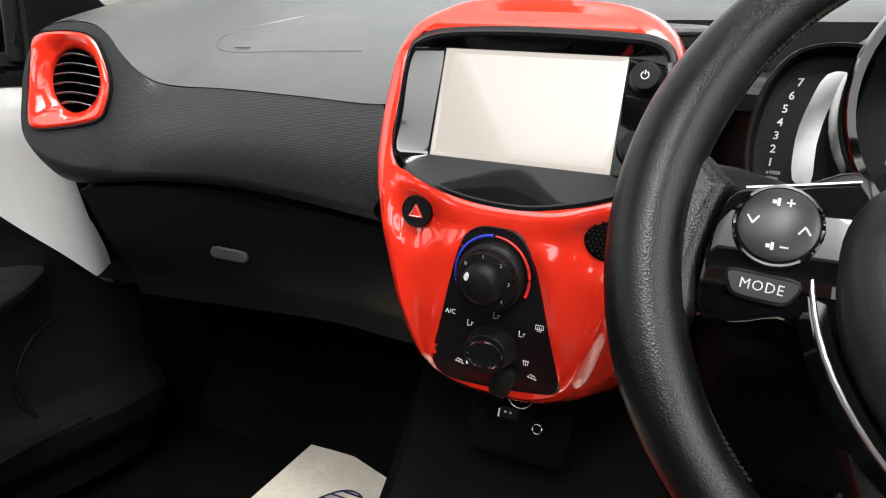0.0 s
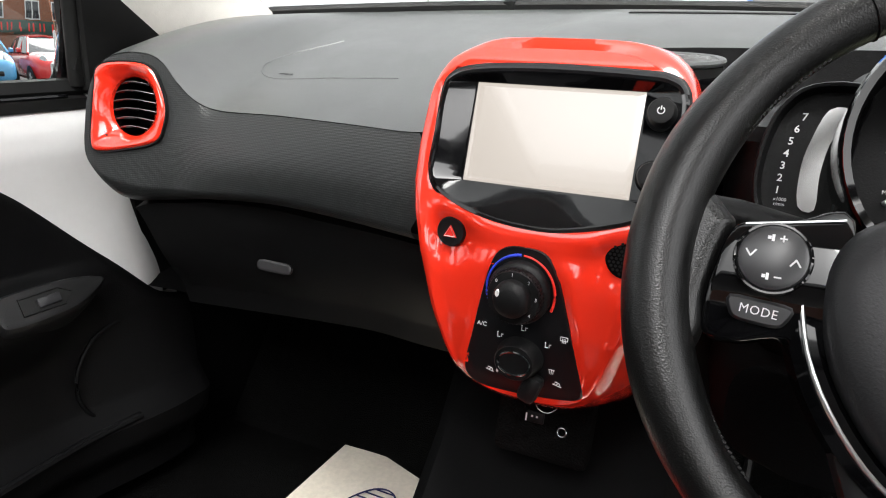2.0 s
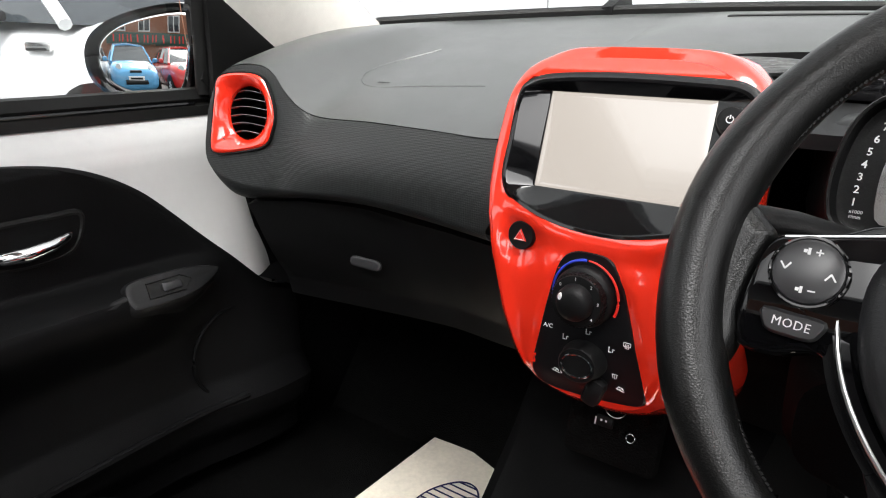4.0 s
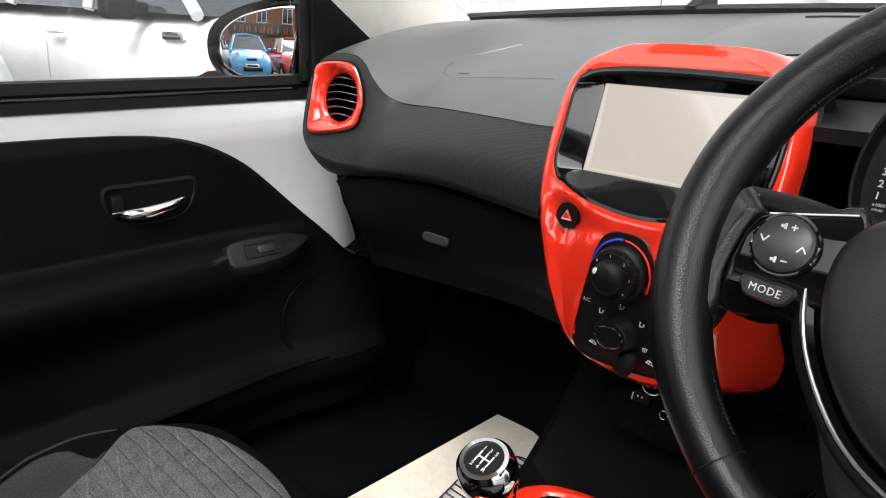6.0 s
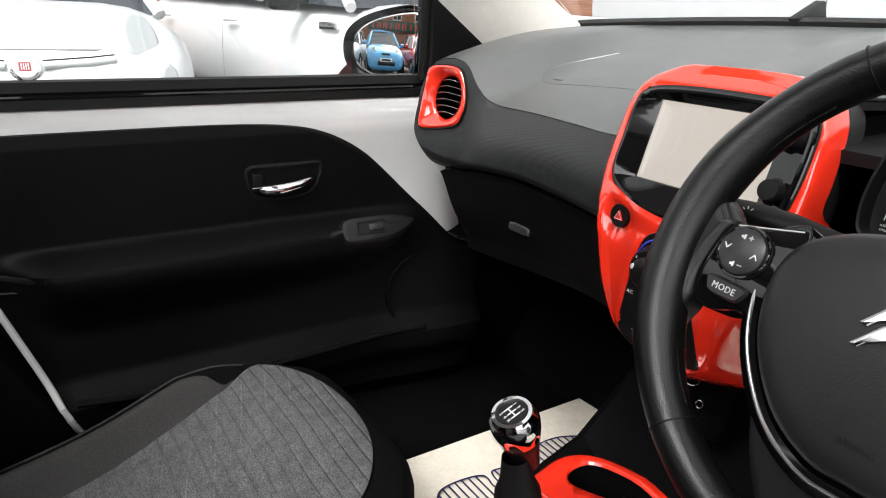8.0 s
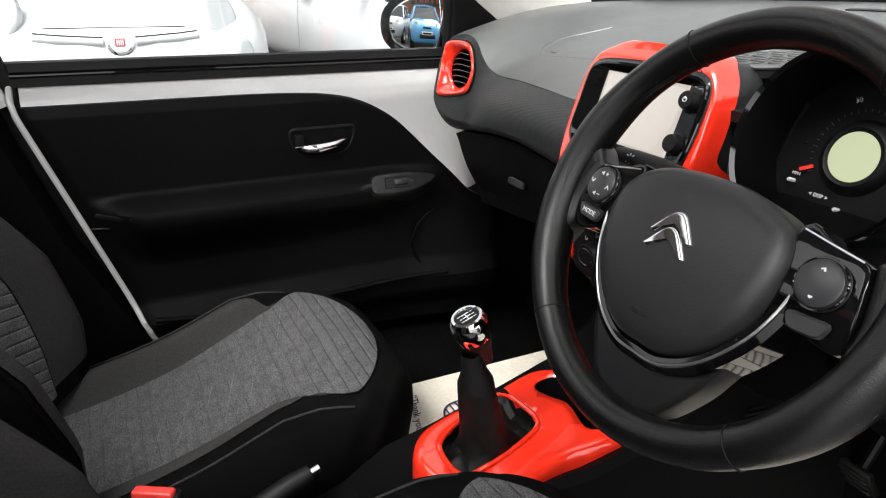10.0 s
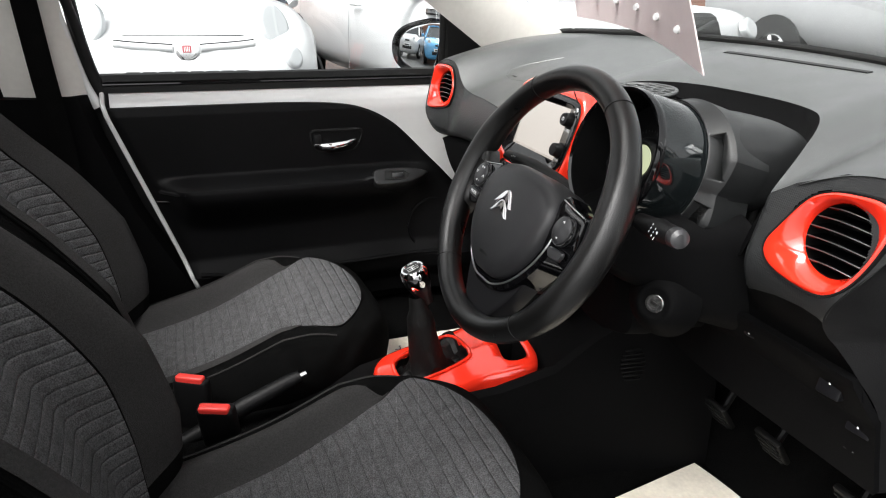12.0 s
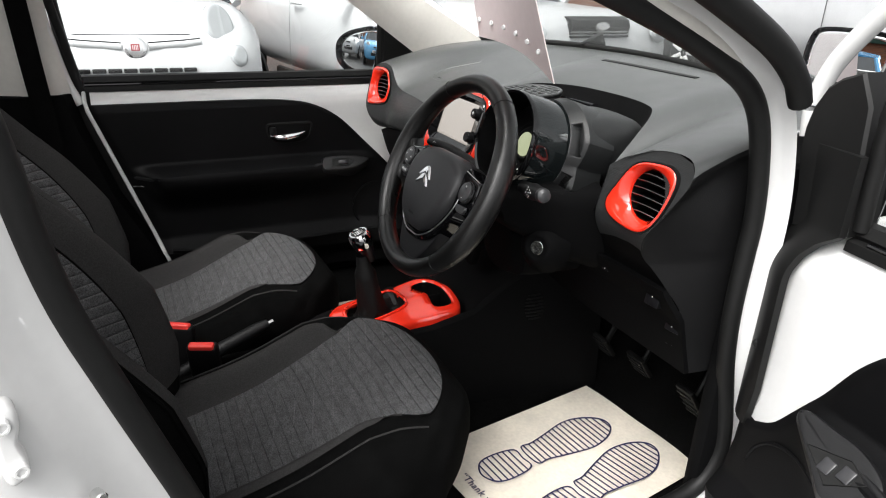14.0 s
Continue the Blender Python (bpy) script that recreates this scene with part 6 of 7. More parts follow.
def build_door(name, place, label, driver):
    door = thing(name, label, "car door", "front doors", kind="structure")

    def at(y, w, z):
        return place(0.17 - y, w, z)

    def pin(y, z):
        """The trim's face, swelling inward towards its front lower tip."""
        return panel_in(y, z) + (0.0 if driver else 0.03 * smoothstep(-0.12, 0.08, y) * (1 - smoothstep(0.6, 0.78, z)))

    def white(a, b):
        z = lerp(0.565, 0.905, b)
        y = lerp(0.115 if driver else 0.135, panel_rear(z) + 0.006, a)
        return at(y, pin(y, z) - 0.008 - (0.01 if driver else 0.03) * smoothstep(0.05, 0.13, y), z)

    part("inner_skin", surface(white, 48, 40, thick=0.004), WHITE, door, "white painted inner door skin")

    def black(a, b):
        z = lerp(0.3, 0.838, 1 - (1 - b) ** 1.6)
        y = lerp(interp(z, DRIVER_Z, DRIVER_Y) if driver else panel_front(z), panel_rear(z), a)
        edge = min(a, 1 - a, (1 - b))
        return at(y, pin(y, z) - 0.006 * (1 - smoothstep(0, 0.02, edge)), z)

    trim = part("door_trim", surface(black, 90, 110, thick=0.003), DOORTRIM, door, "black moulded door trim")
    # armrest lip, pull cup, pocket lip and speaker
    # the lip's highlight is put in as a line of paler skin
    part("armrest_lip_highlight", tube([at(lerp(-0.05, -0.7, k / 20), pin(lerp(-0.05, -0.7, k / 20), 0.62) + 0.0005, 0.619) for k in range(21)], 0.0018, 6), ARMPAD, trim)
    ridge = [(y, 0.6445 - 0.005 * smoothstep(-0.36, -0.3, y) + 0.014 * smoothstep(-0.27, -0.13, y)) for y in np.linspace(-0.69, -0.12, 30)]
    part("armrest_edge", tube([at(y, pin(y, z) - 0.006 - 0.003 * smoothstep(-0.37, -0.34, y) * (1 - smoothstep(-0.33, -0.3, y)), z) for y, z in ridge], lambda q: 0.0085 - 0.004 * smoothstep(0.85, 1.0, q), 12), ARMPAD, trim, "satin armrest edge")
    part("armrest_joint", tube([at(-0.335, pin(-0.335, z) + 0.0005, z) for z in np.linspace(0.575, 0.66, 10)], 0.0016, 6), RUBBER, trim)
    cup = closed_outline([(-0.362, 0.675), (-0.372, 0.66), (-0.4, 0.652), (-0.47, 0.652), (-0.5, 0.66), (-0.512, 0.673), (-0.44, 0.676)], 4)
    part("pull_cup", plate(cup, [(0.004, -0.002), (0.002, 0.0025), (0.0, 0.003), (-0.002, 0.0008)], lambda y, z, h: at(y, pin(y, z) + h, z)), RUBBER, trim, "black pull pocket in the armrest")
    part("pocket_lip", tube(spline([at(y, pin(y, z) + 0.006, z) for y, z in ((0.0, 0.43), (-0.1, 0.425), (-0.3, 0.42), (-0.5, 0.42), (-0.62, 0.43))], 6), 0.006, 8), DOORTRIM, trim)
    part("speaker_ring", tube([at(0.0 + 0.075 * math.cos(a), pin(0.0, 0.5) - 0.002, 0.5 + 0.075 * math.sin(a)) for a in [2 * math.pi * k / 40 for k in range(40)]], 0.003, 6, True), DOORTRIM, trim)
    # switch on the armrest
    my, mz = -0.118, 0.646
    inward = (at(my, 0.2, mz) - at(my, 0.1, mz)).normalized()
    if driver:
        mm = frame_at(at(-0.1, 0.155, 0.645), inward * 0.6 + Vector((0, 0, 0.8)), inward * -0.8 + Vector((0, 0, 0.6)))
        block = [(-0.0836, 0.0244), (-0.0792, 0.0375), (-0.0322, 0.0386), (0.0075, 0.0385), (0.0479, 0.026), (0.0654, 0.006), (0.05, -0.03), (0.0205, -0.04), (-0.0142, -0.0198), (-0.054, 0.0042)]
        well = [(-0.0392, 0.0013), (0.0133, 0.0194), (0.0459, 0.0071), (0.0133, -0.0242)]
    else:
        mm = frame_at(at(my, pin(my, mz) + 0.004, mz + 0.006), inward * 0.75 + Vector((0, 0, 0.65)), inward * -1 + Vector((0, 0, 1)))
        sw = 1 if (mm.to_3x3() @ Vector((1, 0, 0))).dot(at(-1, 0, 0) - at(0, 0, 0)) > 0 else -1
        block = [(sw * x, y) for x, y in ((-0.085, 0.006), (-0.05, 0.019), (0.0, 0.023), (0.045, 0.022), (0.06, 0.012), (0.062, -0.012), (0.05, -0.02), (0.0, -0.021), (-0.045, -0.015))]
        well = [(sw * x, y) for x, y in ((-0.034, 0.002), (-0.02, 0.012), (0.03, 0.012), (0.034, -0.008), (-0.02, -0.009))]
    pod = part("switch_pod", plate(closed_outline(block, 4), [(0.006, -0.05), (0.003, -0.004), (-0.001, 0.003), (-0.004, 0.004), (-0.009, 0.0035)], lambda x, y, h: mm @ Vector((x, y, h))), ARMPAD, trim, "window switch pod")
    part("switch_well", plate(well, [(0.0025, 0.002), (0.002, 0.0055), (0.0004, 0.0055), (0.0, 0.0042)], lambda x, y, h: mm @ Vector((x, y, h))), RUBBER, pod, "sunk switch well")
    wc = Vector((sum(p[0] for p in well) / len(well), sum(p[1] for p in well) / len(well), 0.0))
    if driver:
        for k in (0.3, 0.7):
            c = Vector(well[0]).lerp(Vector(well[3]), 0.3).lerp(Vector(well[1]).lerp(Vector(well[2]), 0.75), k)
            part("window_switch", box((c.x + 0.004, c.y - 0.003, 0.006), (0.018, 0.02, 0.006), 0.002, mm @ pose(0, 0, 0, 10, 0, 0)), PADGREY, pod)
    else:
        part("window_switch", box((0, 0, 0.006), (0.03, 0.012, 0.006), 0.002, mm @ Matrix.Translation(wc) @ pose(0, 0, 0, 14, 0, 0)), PADGREY, pod)
    # handle
    hy, hz = -0.262, 0.742
    inw = pin(hy, hz)
    hm = frame_at(at(hy, inw + 0.001, hz), inward, (0, 0, 1))
    bowl = closed_outline([(-0.062, 0.022), (-0.03, 0.026), (0.03, 0.026), (0.066, 0.024), (0.062, -0.005), (0.045, -0.024), (0.01, -0.03), (-0.03, -0.028), (-0.055, -0.015)], 4)
    if (hm.to_3x3() @ Vector((1, 0, 0))).dot(at(0, 0, 0) - at(-1, 0, 0)) < 0:
        bowl = [(-x, y) for x, y in bowl][::-1]
        flip = -1
    else:
        flip = 1
    cupb = part("handle_bowl", plate(bowl, [(0.006, -0.002), (0.003, 0.003), (0.0, 0.004), (-0.003, 0.001), (-0.006, 0.0006)], lambda x, y, h: hm @ Vector((x, y, h))), RUBBER, trim, "black handle bowl")
    part("lever", tube([hm @ Vector((flip * x, y, h)) for x, y, h in ((-0.042, -0.0105, 0.006), (-0.036, -0.0108, 0.013), (-0.01, -0.0105, 0.017), (0.02, -0.006, 0.017), (0.04, -0.0005, 0.013), (0.047, 0.001, 0.006))], lambda s: 0.0105 - 0.005 * abs(2 * s - 0.8), 14), CHROME, cupb, "chrome door lever")
    part("lock_tab", box((flip * -0.048, 0.003, 0.006), (0.018, 0.03, 0.012), 0.003, hm), BLACK, cupb)
    part("tab_edge", box((flip * -0.048, -0.006, 0.0125), (0.02, 0.002, 0.002), 0.0005, hm), CHROME, cupb)
    if not driver:
        part("inner_panel", box((-0.695, -0.28, 0.54), (0.012, 1.3, 0.62), 0.004), RUBBER, door, "black panel behind the trim")
        part("outer_skin", surface(lambda a, b: at(lerp(0.16, -0.82, a), -0.012 - 0.03 * math.sin(math.pi * b), lerp(0.27, 0.88, b)), 24, 16, thick=0.004), WHITE, door, "white painted outer door skin")
    # belt strip and window
    strip = [[at(y, w, z) for w, z in ((0.035, 0.868), (0.062, 0.87), (0.06, 0.884), (0.05, 0.888), (0.054, 0.894), (0.046, 0.908), (0.03, 0.91))] for y in np.linspace(0.05, -0.8, 12)]
    part("belt_strip", loft(strip, True, True), RUBBER, door, "black belt line strip with a glossy bead")
    part("belt_bead", tube([at(y, 0.0555, 0.8875) for y in np.linspace(0.02, -0.79, 10)], 0.0035, 8), PIANO, door)
    pane = part("pane", surface(lambda a, b: at(lerp(interp(b, [0, 0.5, 1], [0.04, 0.03, -0.4]), lerp(-0.79, -0.84, b), a), 0.03 - 0.02 * b, lerp(0.9, 1.29, b)), 8, 8, thick=0.003), GLASS, door, "clear side window")
    pane.visible_shadow = False
    frame_path = spline([at(y, w, z) for y, w, z in ((0.042, 0.05, 0.9), (0.042, 0.055, 1.0), (0.036, 0.06, 1.08), (0.0, 0.066, 1.14), (-0.12, 0.075, 1.195), (-0.3, 0.085, 1.25), (-0.45, 0.09, 1.285), (-0.62, 0.095, 1.3), (-0.78, 0.09, 1.285), (-0.832, 0.075, 1.15), (-0.812, 0.06, 1.0), (-0.794, 0.05, 0.895))], 5)
    part("window_frame", tube(frame_path, 0.011, 10), RUBBER, door, "black window frame seal")
    outer = spline([at(y, w, z) for y, w, z in ((-0.795, 0.066, 0.84), (-0.818, 0.06, 0.9), (-0.838, 0.068, 1.0), (-0.86, 0.08, 1.15), (-0.815, 0.1, 1.31), (-0.62, 0.11, 1.325), (-0.4, 0.1, 1.27))], 5)
    part("painted_frame", tube(outer, 0.0115, 10), WHITE, door, "white painted window frame")
    edge_path = [at(panel_rear(z) - 0.008, pin(panel_rear(z), z) + 0.0, z) for z in np.linspace(0.36, 0.87, 24)]
    part("painted_edge", tube(edge_path, 0.0055, 8), WHITE, door, "white painted door edge")
    # sail panel ahead of the glass
    sail = [(0.045, 0.895), (0.165, 0.885), (0.18, 0.97), (0.127, 1.033), (0.086, 1.09), (0.03, 1.15), (0.0, 1.15), (0.045, 1.1)]
    if driver:
        sail = [(0.045, 0.89), (0.138, 0.873), (0.146, 0.931), (0.158, 0.985), (0.158, 1.015), (0.152, 1.044), (0.136, 1.074), (0.116, 1.089), (0.084, 1.101), (0.06, 1.06), (0.05, 0.96)]
        part("front_frame", tube(spline([at(y, 0.05, z) for y, z in ((0.165, 1.0), (0.17, 1.045), (0.158, 1.09), (0.136, 1.125), (0.097, 1.17), (0.04, 1.225), (-0.1, 1.27))], 5), 0.0135, 12), WHITE, door, "white painted front window frame")
    part("sail_panel", plate([(-y, z) for y, z in sail], [(0, 0.02), (0, 0.066), (-0.004, 0.07)], lambda u, z, w: at(-u, w, z)), RUBBER, door, "black sail panel at the mirror foot")
    if driver:
        part("front_trim", surface(lambda a, b: at(lerp(interp(lerp(0.555, 1.0, b), [0.555, 0.62, 0.82, 0.845, 0.868, 0.88, 0.886, 1.0], [0.1, 0.093, 0.095, 0.088, 0.072, 0.055, 0.045, 0.045]), interp(lerp(0.555, 1.0, b), [0.555, 0.66, 0.87, 0.93, 1.0], [0.137, 0.137, 0.138, 0.146, 0.158]), a), 0.094 - 0.026 * smoothstep(0.8, 0.9, lerp(0.555, 1.0, b)) - 0.02 * a * a, lerp(0.555, 1.0, b)), 6, 60, thick=0.012), RUBBER, door, "black front edge trim")
    else:
        part("front_trim", surface(lambda a, b: at(lerp(interp(lerp(0.555, 1.1, b), [0.555, 0.66, 0.76, 0.86, 0.9, 0.915, 1.1], [0.123, 0.12, 0.117, 0.103, 0.078, 0.031, 0.09]), interp(lerp(0.555, 1.1, b), [0.555, 0.66, 0.76, 0.86, 0.93, 1.04, 1.1], [0.142, 0.15, 0.146, 0.143, 0.148, 0.162, 0.15]), a), 0.062 + 0.01 * (1 - smoothstep(0.6, 0.9, lerp(0.555, 1.1, b))), lerp(0.555, 1.1, b)), 6, 40, thick=0.012), RUBBER, door, "black front edge trim")
    if driver:
        part("skirt_seal", tube(spline([at(y, w, z) for y, w, z in ((0.15, 0.03, 0.6), (0.14, 0.05, 0.5), (0.13, 0.06, 0.36))], 6), 0.017, 10), RUBBER, door, "black rubber edge seal")
    return door


build_door("door_1", closed_map, "closed white car door with black trim", False)
build_door("door_2", open_map, "open white car door with black trim and window switches", True)
# check strap bolt on the driver's side
part("pillar_weather_strip", tube(spline([(0.735, -0.34, 1.274), (0.74, -0.24, 1.239), (0.74, -0.153, 1.203), (0.74, -0.076, 1.168), (0.742, 0.0, 1.128), (0.742, 0.045, 1.091), (0.74, 0.067, 1.058)], 6), lambda s: 0.021 - 0.006 * s, 12), RUBBER, body, "thick black pillar weather strip")
latch = thing("door_striker", "white painted door striker bracket bolted to the jamb", "door striker")
part("bracket", plate(closed_outline([(-0.006, -0.034), (0.006, -0.03), (0.008, -0.016), (0.004, 0.0), (0.008, 0.016), (0.006, 0.032), (-0.006, 0.034), (-0.009, 0.0)], 4), [(0.003, -0.03), (0.002, 0.0), (0.0, 0.003), (-0.002, 0.004)], lambda x, y, h, m=frame_at((0.766, -0.846, 0.823), (1, 0.25, 0.1)): m @ Vector((x, y, h))), WHITE, latch)
for by, bz in ((-0.848, 0.846), (-0.842, 0.801)):
    part("boss", lathe([(0.0068, -0.01), (0.0068, 0.004), (0.0056, 0.006), (0.0038, 0.006), (0.0034, 0.004), (0.0, 0.004)], 20, frame_at((0.772, by, bz), (1, 0.3, 0.1))), WHITE, latch)
part("bolt", lathe([(0.0058, -0.01), (0.0058, 0.002), (0.0045, 0.0035), (0.0, 0.0035)], 20, frame_at((0.757, -0.79, 0.74), (1, 0.5, 0.1))), SATIN, latch, "bare steel bolt")
strap = thing("door_check_strap", "black door check strap bolt on the white jamb", "check strap")
part("bolt", lathe([(0.0065, 0.0), (0.0065, 0.009), (0.004, 0.013), (0.0, 0.013)], 12, frame_at((0.73, 0.115, 0.69), (0.6, -1, 0))), RUBBER, strap)
part("rod", tube([(0.728, 0.115, 0.69), (0.745, 0.125, 0.69)], 0.005, 8), RUBBER, strap)

# ---- passenger's door mirror ----
mir = thing("door_mirror", "black passenger's door mirror with wet glass", "door mirror")
MM = frame_at((-0.795, 0.012, 0.958), (0.40, -0.915, 0.035))
mo = closed_outline([(-0.088, -0.008), (-0.076, -0.042), (-0.03, -0.064), (0.03, -0.066), (0.07, -0.055), (0.086, 0.0), (0.092, 0.05), (0.086, 0.064), (0.04, 0.062), (-0.03, 0.046), (-0.075, 0.022)], 5)
part("housing", plate(mo, [(-0.03, -0.09), (-0.008, -0.07), (0.006, -0.04), (0.012, 0.0), (0.01, 0.012), (0.004, 0.012), (0.0, 0.004)], lambda x, y, h: MM @ Vector((x, y, h)), False), PIANO, mir, "gloss black housing")
part("glass", plate(mo, [(0.002, 0.002), (-0.001, 0.004)], lambda x, y, h: MM @ Vector((x, y, h - 0.4 * (x * x + y * y)))), MIRROR, mir, "mirror glass", sharp=80)
part("back_shell", lathe([(0.0, -0.1), (0.05, -0.088), (0.07, -0.06)], 24, MM), PIANO, mir)
part("foot", tube([MM @ Vector((0.08, -0.05, -0.03)), (-0.72, 0.06, 0.9), (-0.69, 0.08, 0.9)], 0.022, 12), RUBBER, mir)

drv = thing("door_mirror", "black driver's door mirror on the open door", "door mirror")
DM = frame_at((0.635, 0.30, 1.098), (0.1, -0.99, 0.06)) @ Matrix.Diagonal((0.72, 0.72, 0.72, 1))
dmo = closed_outline([(-0.075, -0.05), (0.05, -0.055), (0.08, -0.03), (0.085, 0.03), (0.06, 0.05), (-0.06, 0.052), (-0.083, 0.03), (-0.085, -0.02)], 4)
part("housing", plate(dmo, [(-0.03, -0.09), (-0.008, -0.07), (0.006, -0.04), (0.01, 0.0), (0.009, 0.01), (0.004, 0.01), (0.0, 0.004)], lambda x, y, h: DM @ Vector((x, y, h)), False), PIANO, drv, "gloss black housing")
part("glass", plate(dmo, [(0.002, 0.002), (-0.001, 0.004)], lambda x, y, h: DM @ Vector((x, y, h))), MIRROR, drv, "mirror glass", sharp=80)
part("foot", tube([DM @ Vector((0.0, -0.05, -0.04)), (0.71, 0.30, 1.03), (0.735, 0.24, 0.98)], 0.02, 12), RUBBER, drv)

# ---- passenger's belt ----
belt = thing("seat_belt", "black seat belt hanging from the middle pillar", "seat belt")
wp = spline([(-0.625, -0.905, 1.2), (-0.612, -0.895, 1.1), (-0.608, -0.885, 0.95), (-0.606, -0.87, 0.75), (-0.6, -0.86, 0.5)], 4)
part("webbing", loft([[p + Vector((0, 0.024, 0)), p + Vector((-0.0015, 0, 0)), p + Vector((0, -0.024, 0)), p + Vector((0.0015, 0, 0))] for p in wp]), SIDECLOTH, belt, "black webbing")
part("loop_cover", box((-0.63, -0.905, 1.21), (0.025, 0.085, 0.05), 0.012, seg=3), BLACK, belt)

# ---- price card hung inside the windscreen ----
card = thing("hanging_card", "pale pink price card hanging inside the windscreen", "price card")


def card_at(a, b):
    p = Vector((0.165, -0.09, 1.088)).lerp(Vector((0.4934, -0.1452, 1.0518)), a)
    p.z += 0.01 * math.sin(math.pi * a) * (1 - b)
    return p + Vector((-0.05 * a - 0.03, -0.05, 0.26)) * b + Vector((0, 0.012 * math.sin(math.pi * a) * (1 - b), 0))


part("sheet", surface(card_at, 20, 10, thick=0.0015), CARD, card)
for k in range(6):
    p = card_at(0.04 + 0.165 * k, 0.12)
    part("clip", lathe([(0.0035, -0.003), (0.0045, 0.0), (0.0035, 0.004), (0.0, 0.0045)], 12, frame_at(p, (0.2, -1, -0.1))), MARK, card, "white clip")


# ---- outside: ground, parked cars, buildings ----
ground = tagged(link("ground", surface(lambda u, v: (lambda x, y: Vector((x, y, 0.075 * max(0.0, min(y, 14) - 1.0))))(lerp(-120, 120, u ** 1), lerp(-120, 120, v)), 60, 120, thick=0.0), ASPHALT), "wet dark grey asphalt car park", "ground", kind="structure")


def wheel_parts(owner, x, y, z, r, side):
    m = frame_at((x, y, z), (side, 0, 0))
    w = part("wheel", lathe([(r * 0.62, -0.1), (r * 0.95, -0.1), (r, -0.06), (r, 0.05), (r * 0.95, 0.09), (r * 0.66, 0.095), (r * 0.62, 0.05)], 32, m), RUBBER, owner, "black tyre on a silver rim")
    part("rim", lathe([(r * 0.63, 0.03), (r * 0.64, 0.085), (r * 0.6, 0.09), (r * 0.56, 0.05), (r * 0.2, 0.07), (0.0, 0.08)], 32, m), SATIN, w)
    for k in range(7):
        part("spoke", box((r * 0.36, 0, 0.082), (r * 0.44, 0.035, 0.02), 0.006, m @ pose(0, 0, 0, 0, 0, 360 * k / 7)), MARK, w)


def parked_car(name, label, m, paint, w, rows, cabin, wheels, r, group="parked cars"):
    """rows: (y, half width, low, shoulder) from nose (y = 0) back; cabin: (y, half width low, half width high, base, top)."""
    car = thing(name, label, "car", group, at=m)

    def oval(y, hw, z0, z1):
        out = []
        for k in range(28):
            q = 2 * math.pi * k / 28
            c, s = math.cos(q), math.sin(q)
            out.append(Vector((hw * math.copysign(abs(c) ** 0.42, c), y, lerp(z0, z1, 0.5 + 0.5 * math.copysign(abs(s) ** 0.55, s)))))
        return out

    part("body", loft([oval(*q) for q in rows]), paint, car, sharp=50)
    rings = [[Vector((a, y, z0)), Vector((lerp(a, b, 0.9), y2, lerp(z0, z1, 0.9))), Vector((b * 0.9, y2, z1)), Vector((-b * 0.9, y2, z1)), Vector((-lerp(a, b, 0.9), y2, lerp(z0, z1, 0.9))), Vector((-a, y, z0))] for y, y2, a, b, z0, z1 in cabin]
    part("windows", loft(rings), CARGLASS, car, "dark windows", sharp=25)
    top = [[Vector((s * q[3] * 0.94, q[1], q[5] - 0.03 + 0.045 * (1 - abs(s)))) for s in (-1, -0.7, -0.3, 0, 0.3, 0.7, 1)] for q in cabin]
    bm = bmesh.new()
    skin(bm, top)
    bm.normal_update()
    bmesh.ops.solidify(bm, geom=bm.faces[:], thickness=0.03)
    part("roof", bm, paint, car)
    for s in (1, -1):
        for a, b in zip(cabin, cabin[1:]):
            part("pillar", tube([(s * (a[2] + 0.004), a[0], a[4]), (s * (a[3] * 0.92 + 0.004), a[1], a[5] - 0.02)], 0.035, 8), paint, car)
        for y in wheels:
            part("wheel_arch", lathe([(r * 1.22, 0.0), (r * 1.22, 0.015), (r * 1.1, 0.02), (r * 0.6, 0.0)], 28, frame_at((s * (w - 0.012), y, r), (s, 0, 0))), RUBBER, car)
            wheel_parts(car, s * (w - 0.09), y, r, r, s)
    return car


HATCH = [(0.0, 0.5, 0.34, 0.62), (-0.06, 0.64, 0.25, 0.74), (-0.2, 0.74, 0.2, 0.86), (-0.5, 0.8, 0.18, 0.95), (-0.9, 0.81, 0.17, 1.0), (-1.6, 0.815, 0.17, 1.02), (-2.6, 0.815, 0.17, 1.04), (-3.3, 0.79, 0.2, 1.02), (-3.5, 0.7, 0.28, 0.95)]
HATCH_CABIN = [(-0.85, -1.35, 0.72, 0.56, 0.94, 1.42), (-1.6, -1.65, 0.74, 0.57, 0.97, 1.47), (-2.5, -2.45, 0.74, 0.57, 0.98, 1.47), (-3.35, -3.05, 0.7, 0.54, 0.96, 1.38)]
fiat = parked_car("small_white_car", "small white retro hatchback with round headlamps, parked nose-on", pose(-2.96, -0.54, 0, 0, 0, -90), CARWHITE, 0.815,
                  HATCH, HATCH_CABIN, (-0.62, -2.9), 0.29)


def on_nose(x, z, out=0.0, rows=HATCH):
    """The nose skin's depth at a place across and up."""
    best = -0.7
    for (y0, a0, l0, h0), (y1, a1, l1, h1) in zip(rows, rows[1:]):
        for k in range(11):
            t = k / 10
            y, hw, lo, hi = lerp(y0, y1, t), lerp(a0, a1, t), lerp(l0, l1, t), lerp(h0, h1, t)
            s = (z - (lo + hi) / 2) / ((hi - lo) / 2)
            if abs(s) < 1 and abs(x) < hw * (1 - abs(s) ** (2 / 0.55)) ** 0.21:
                return Vector((x, y + out, z))
    return Vector((x, best + out, z))


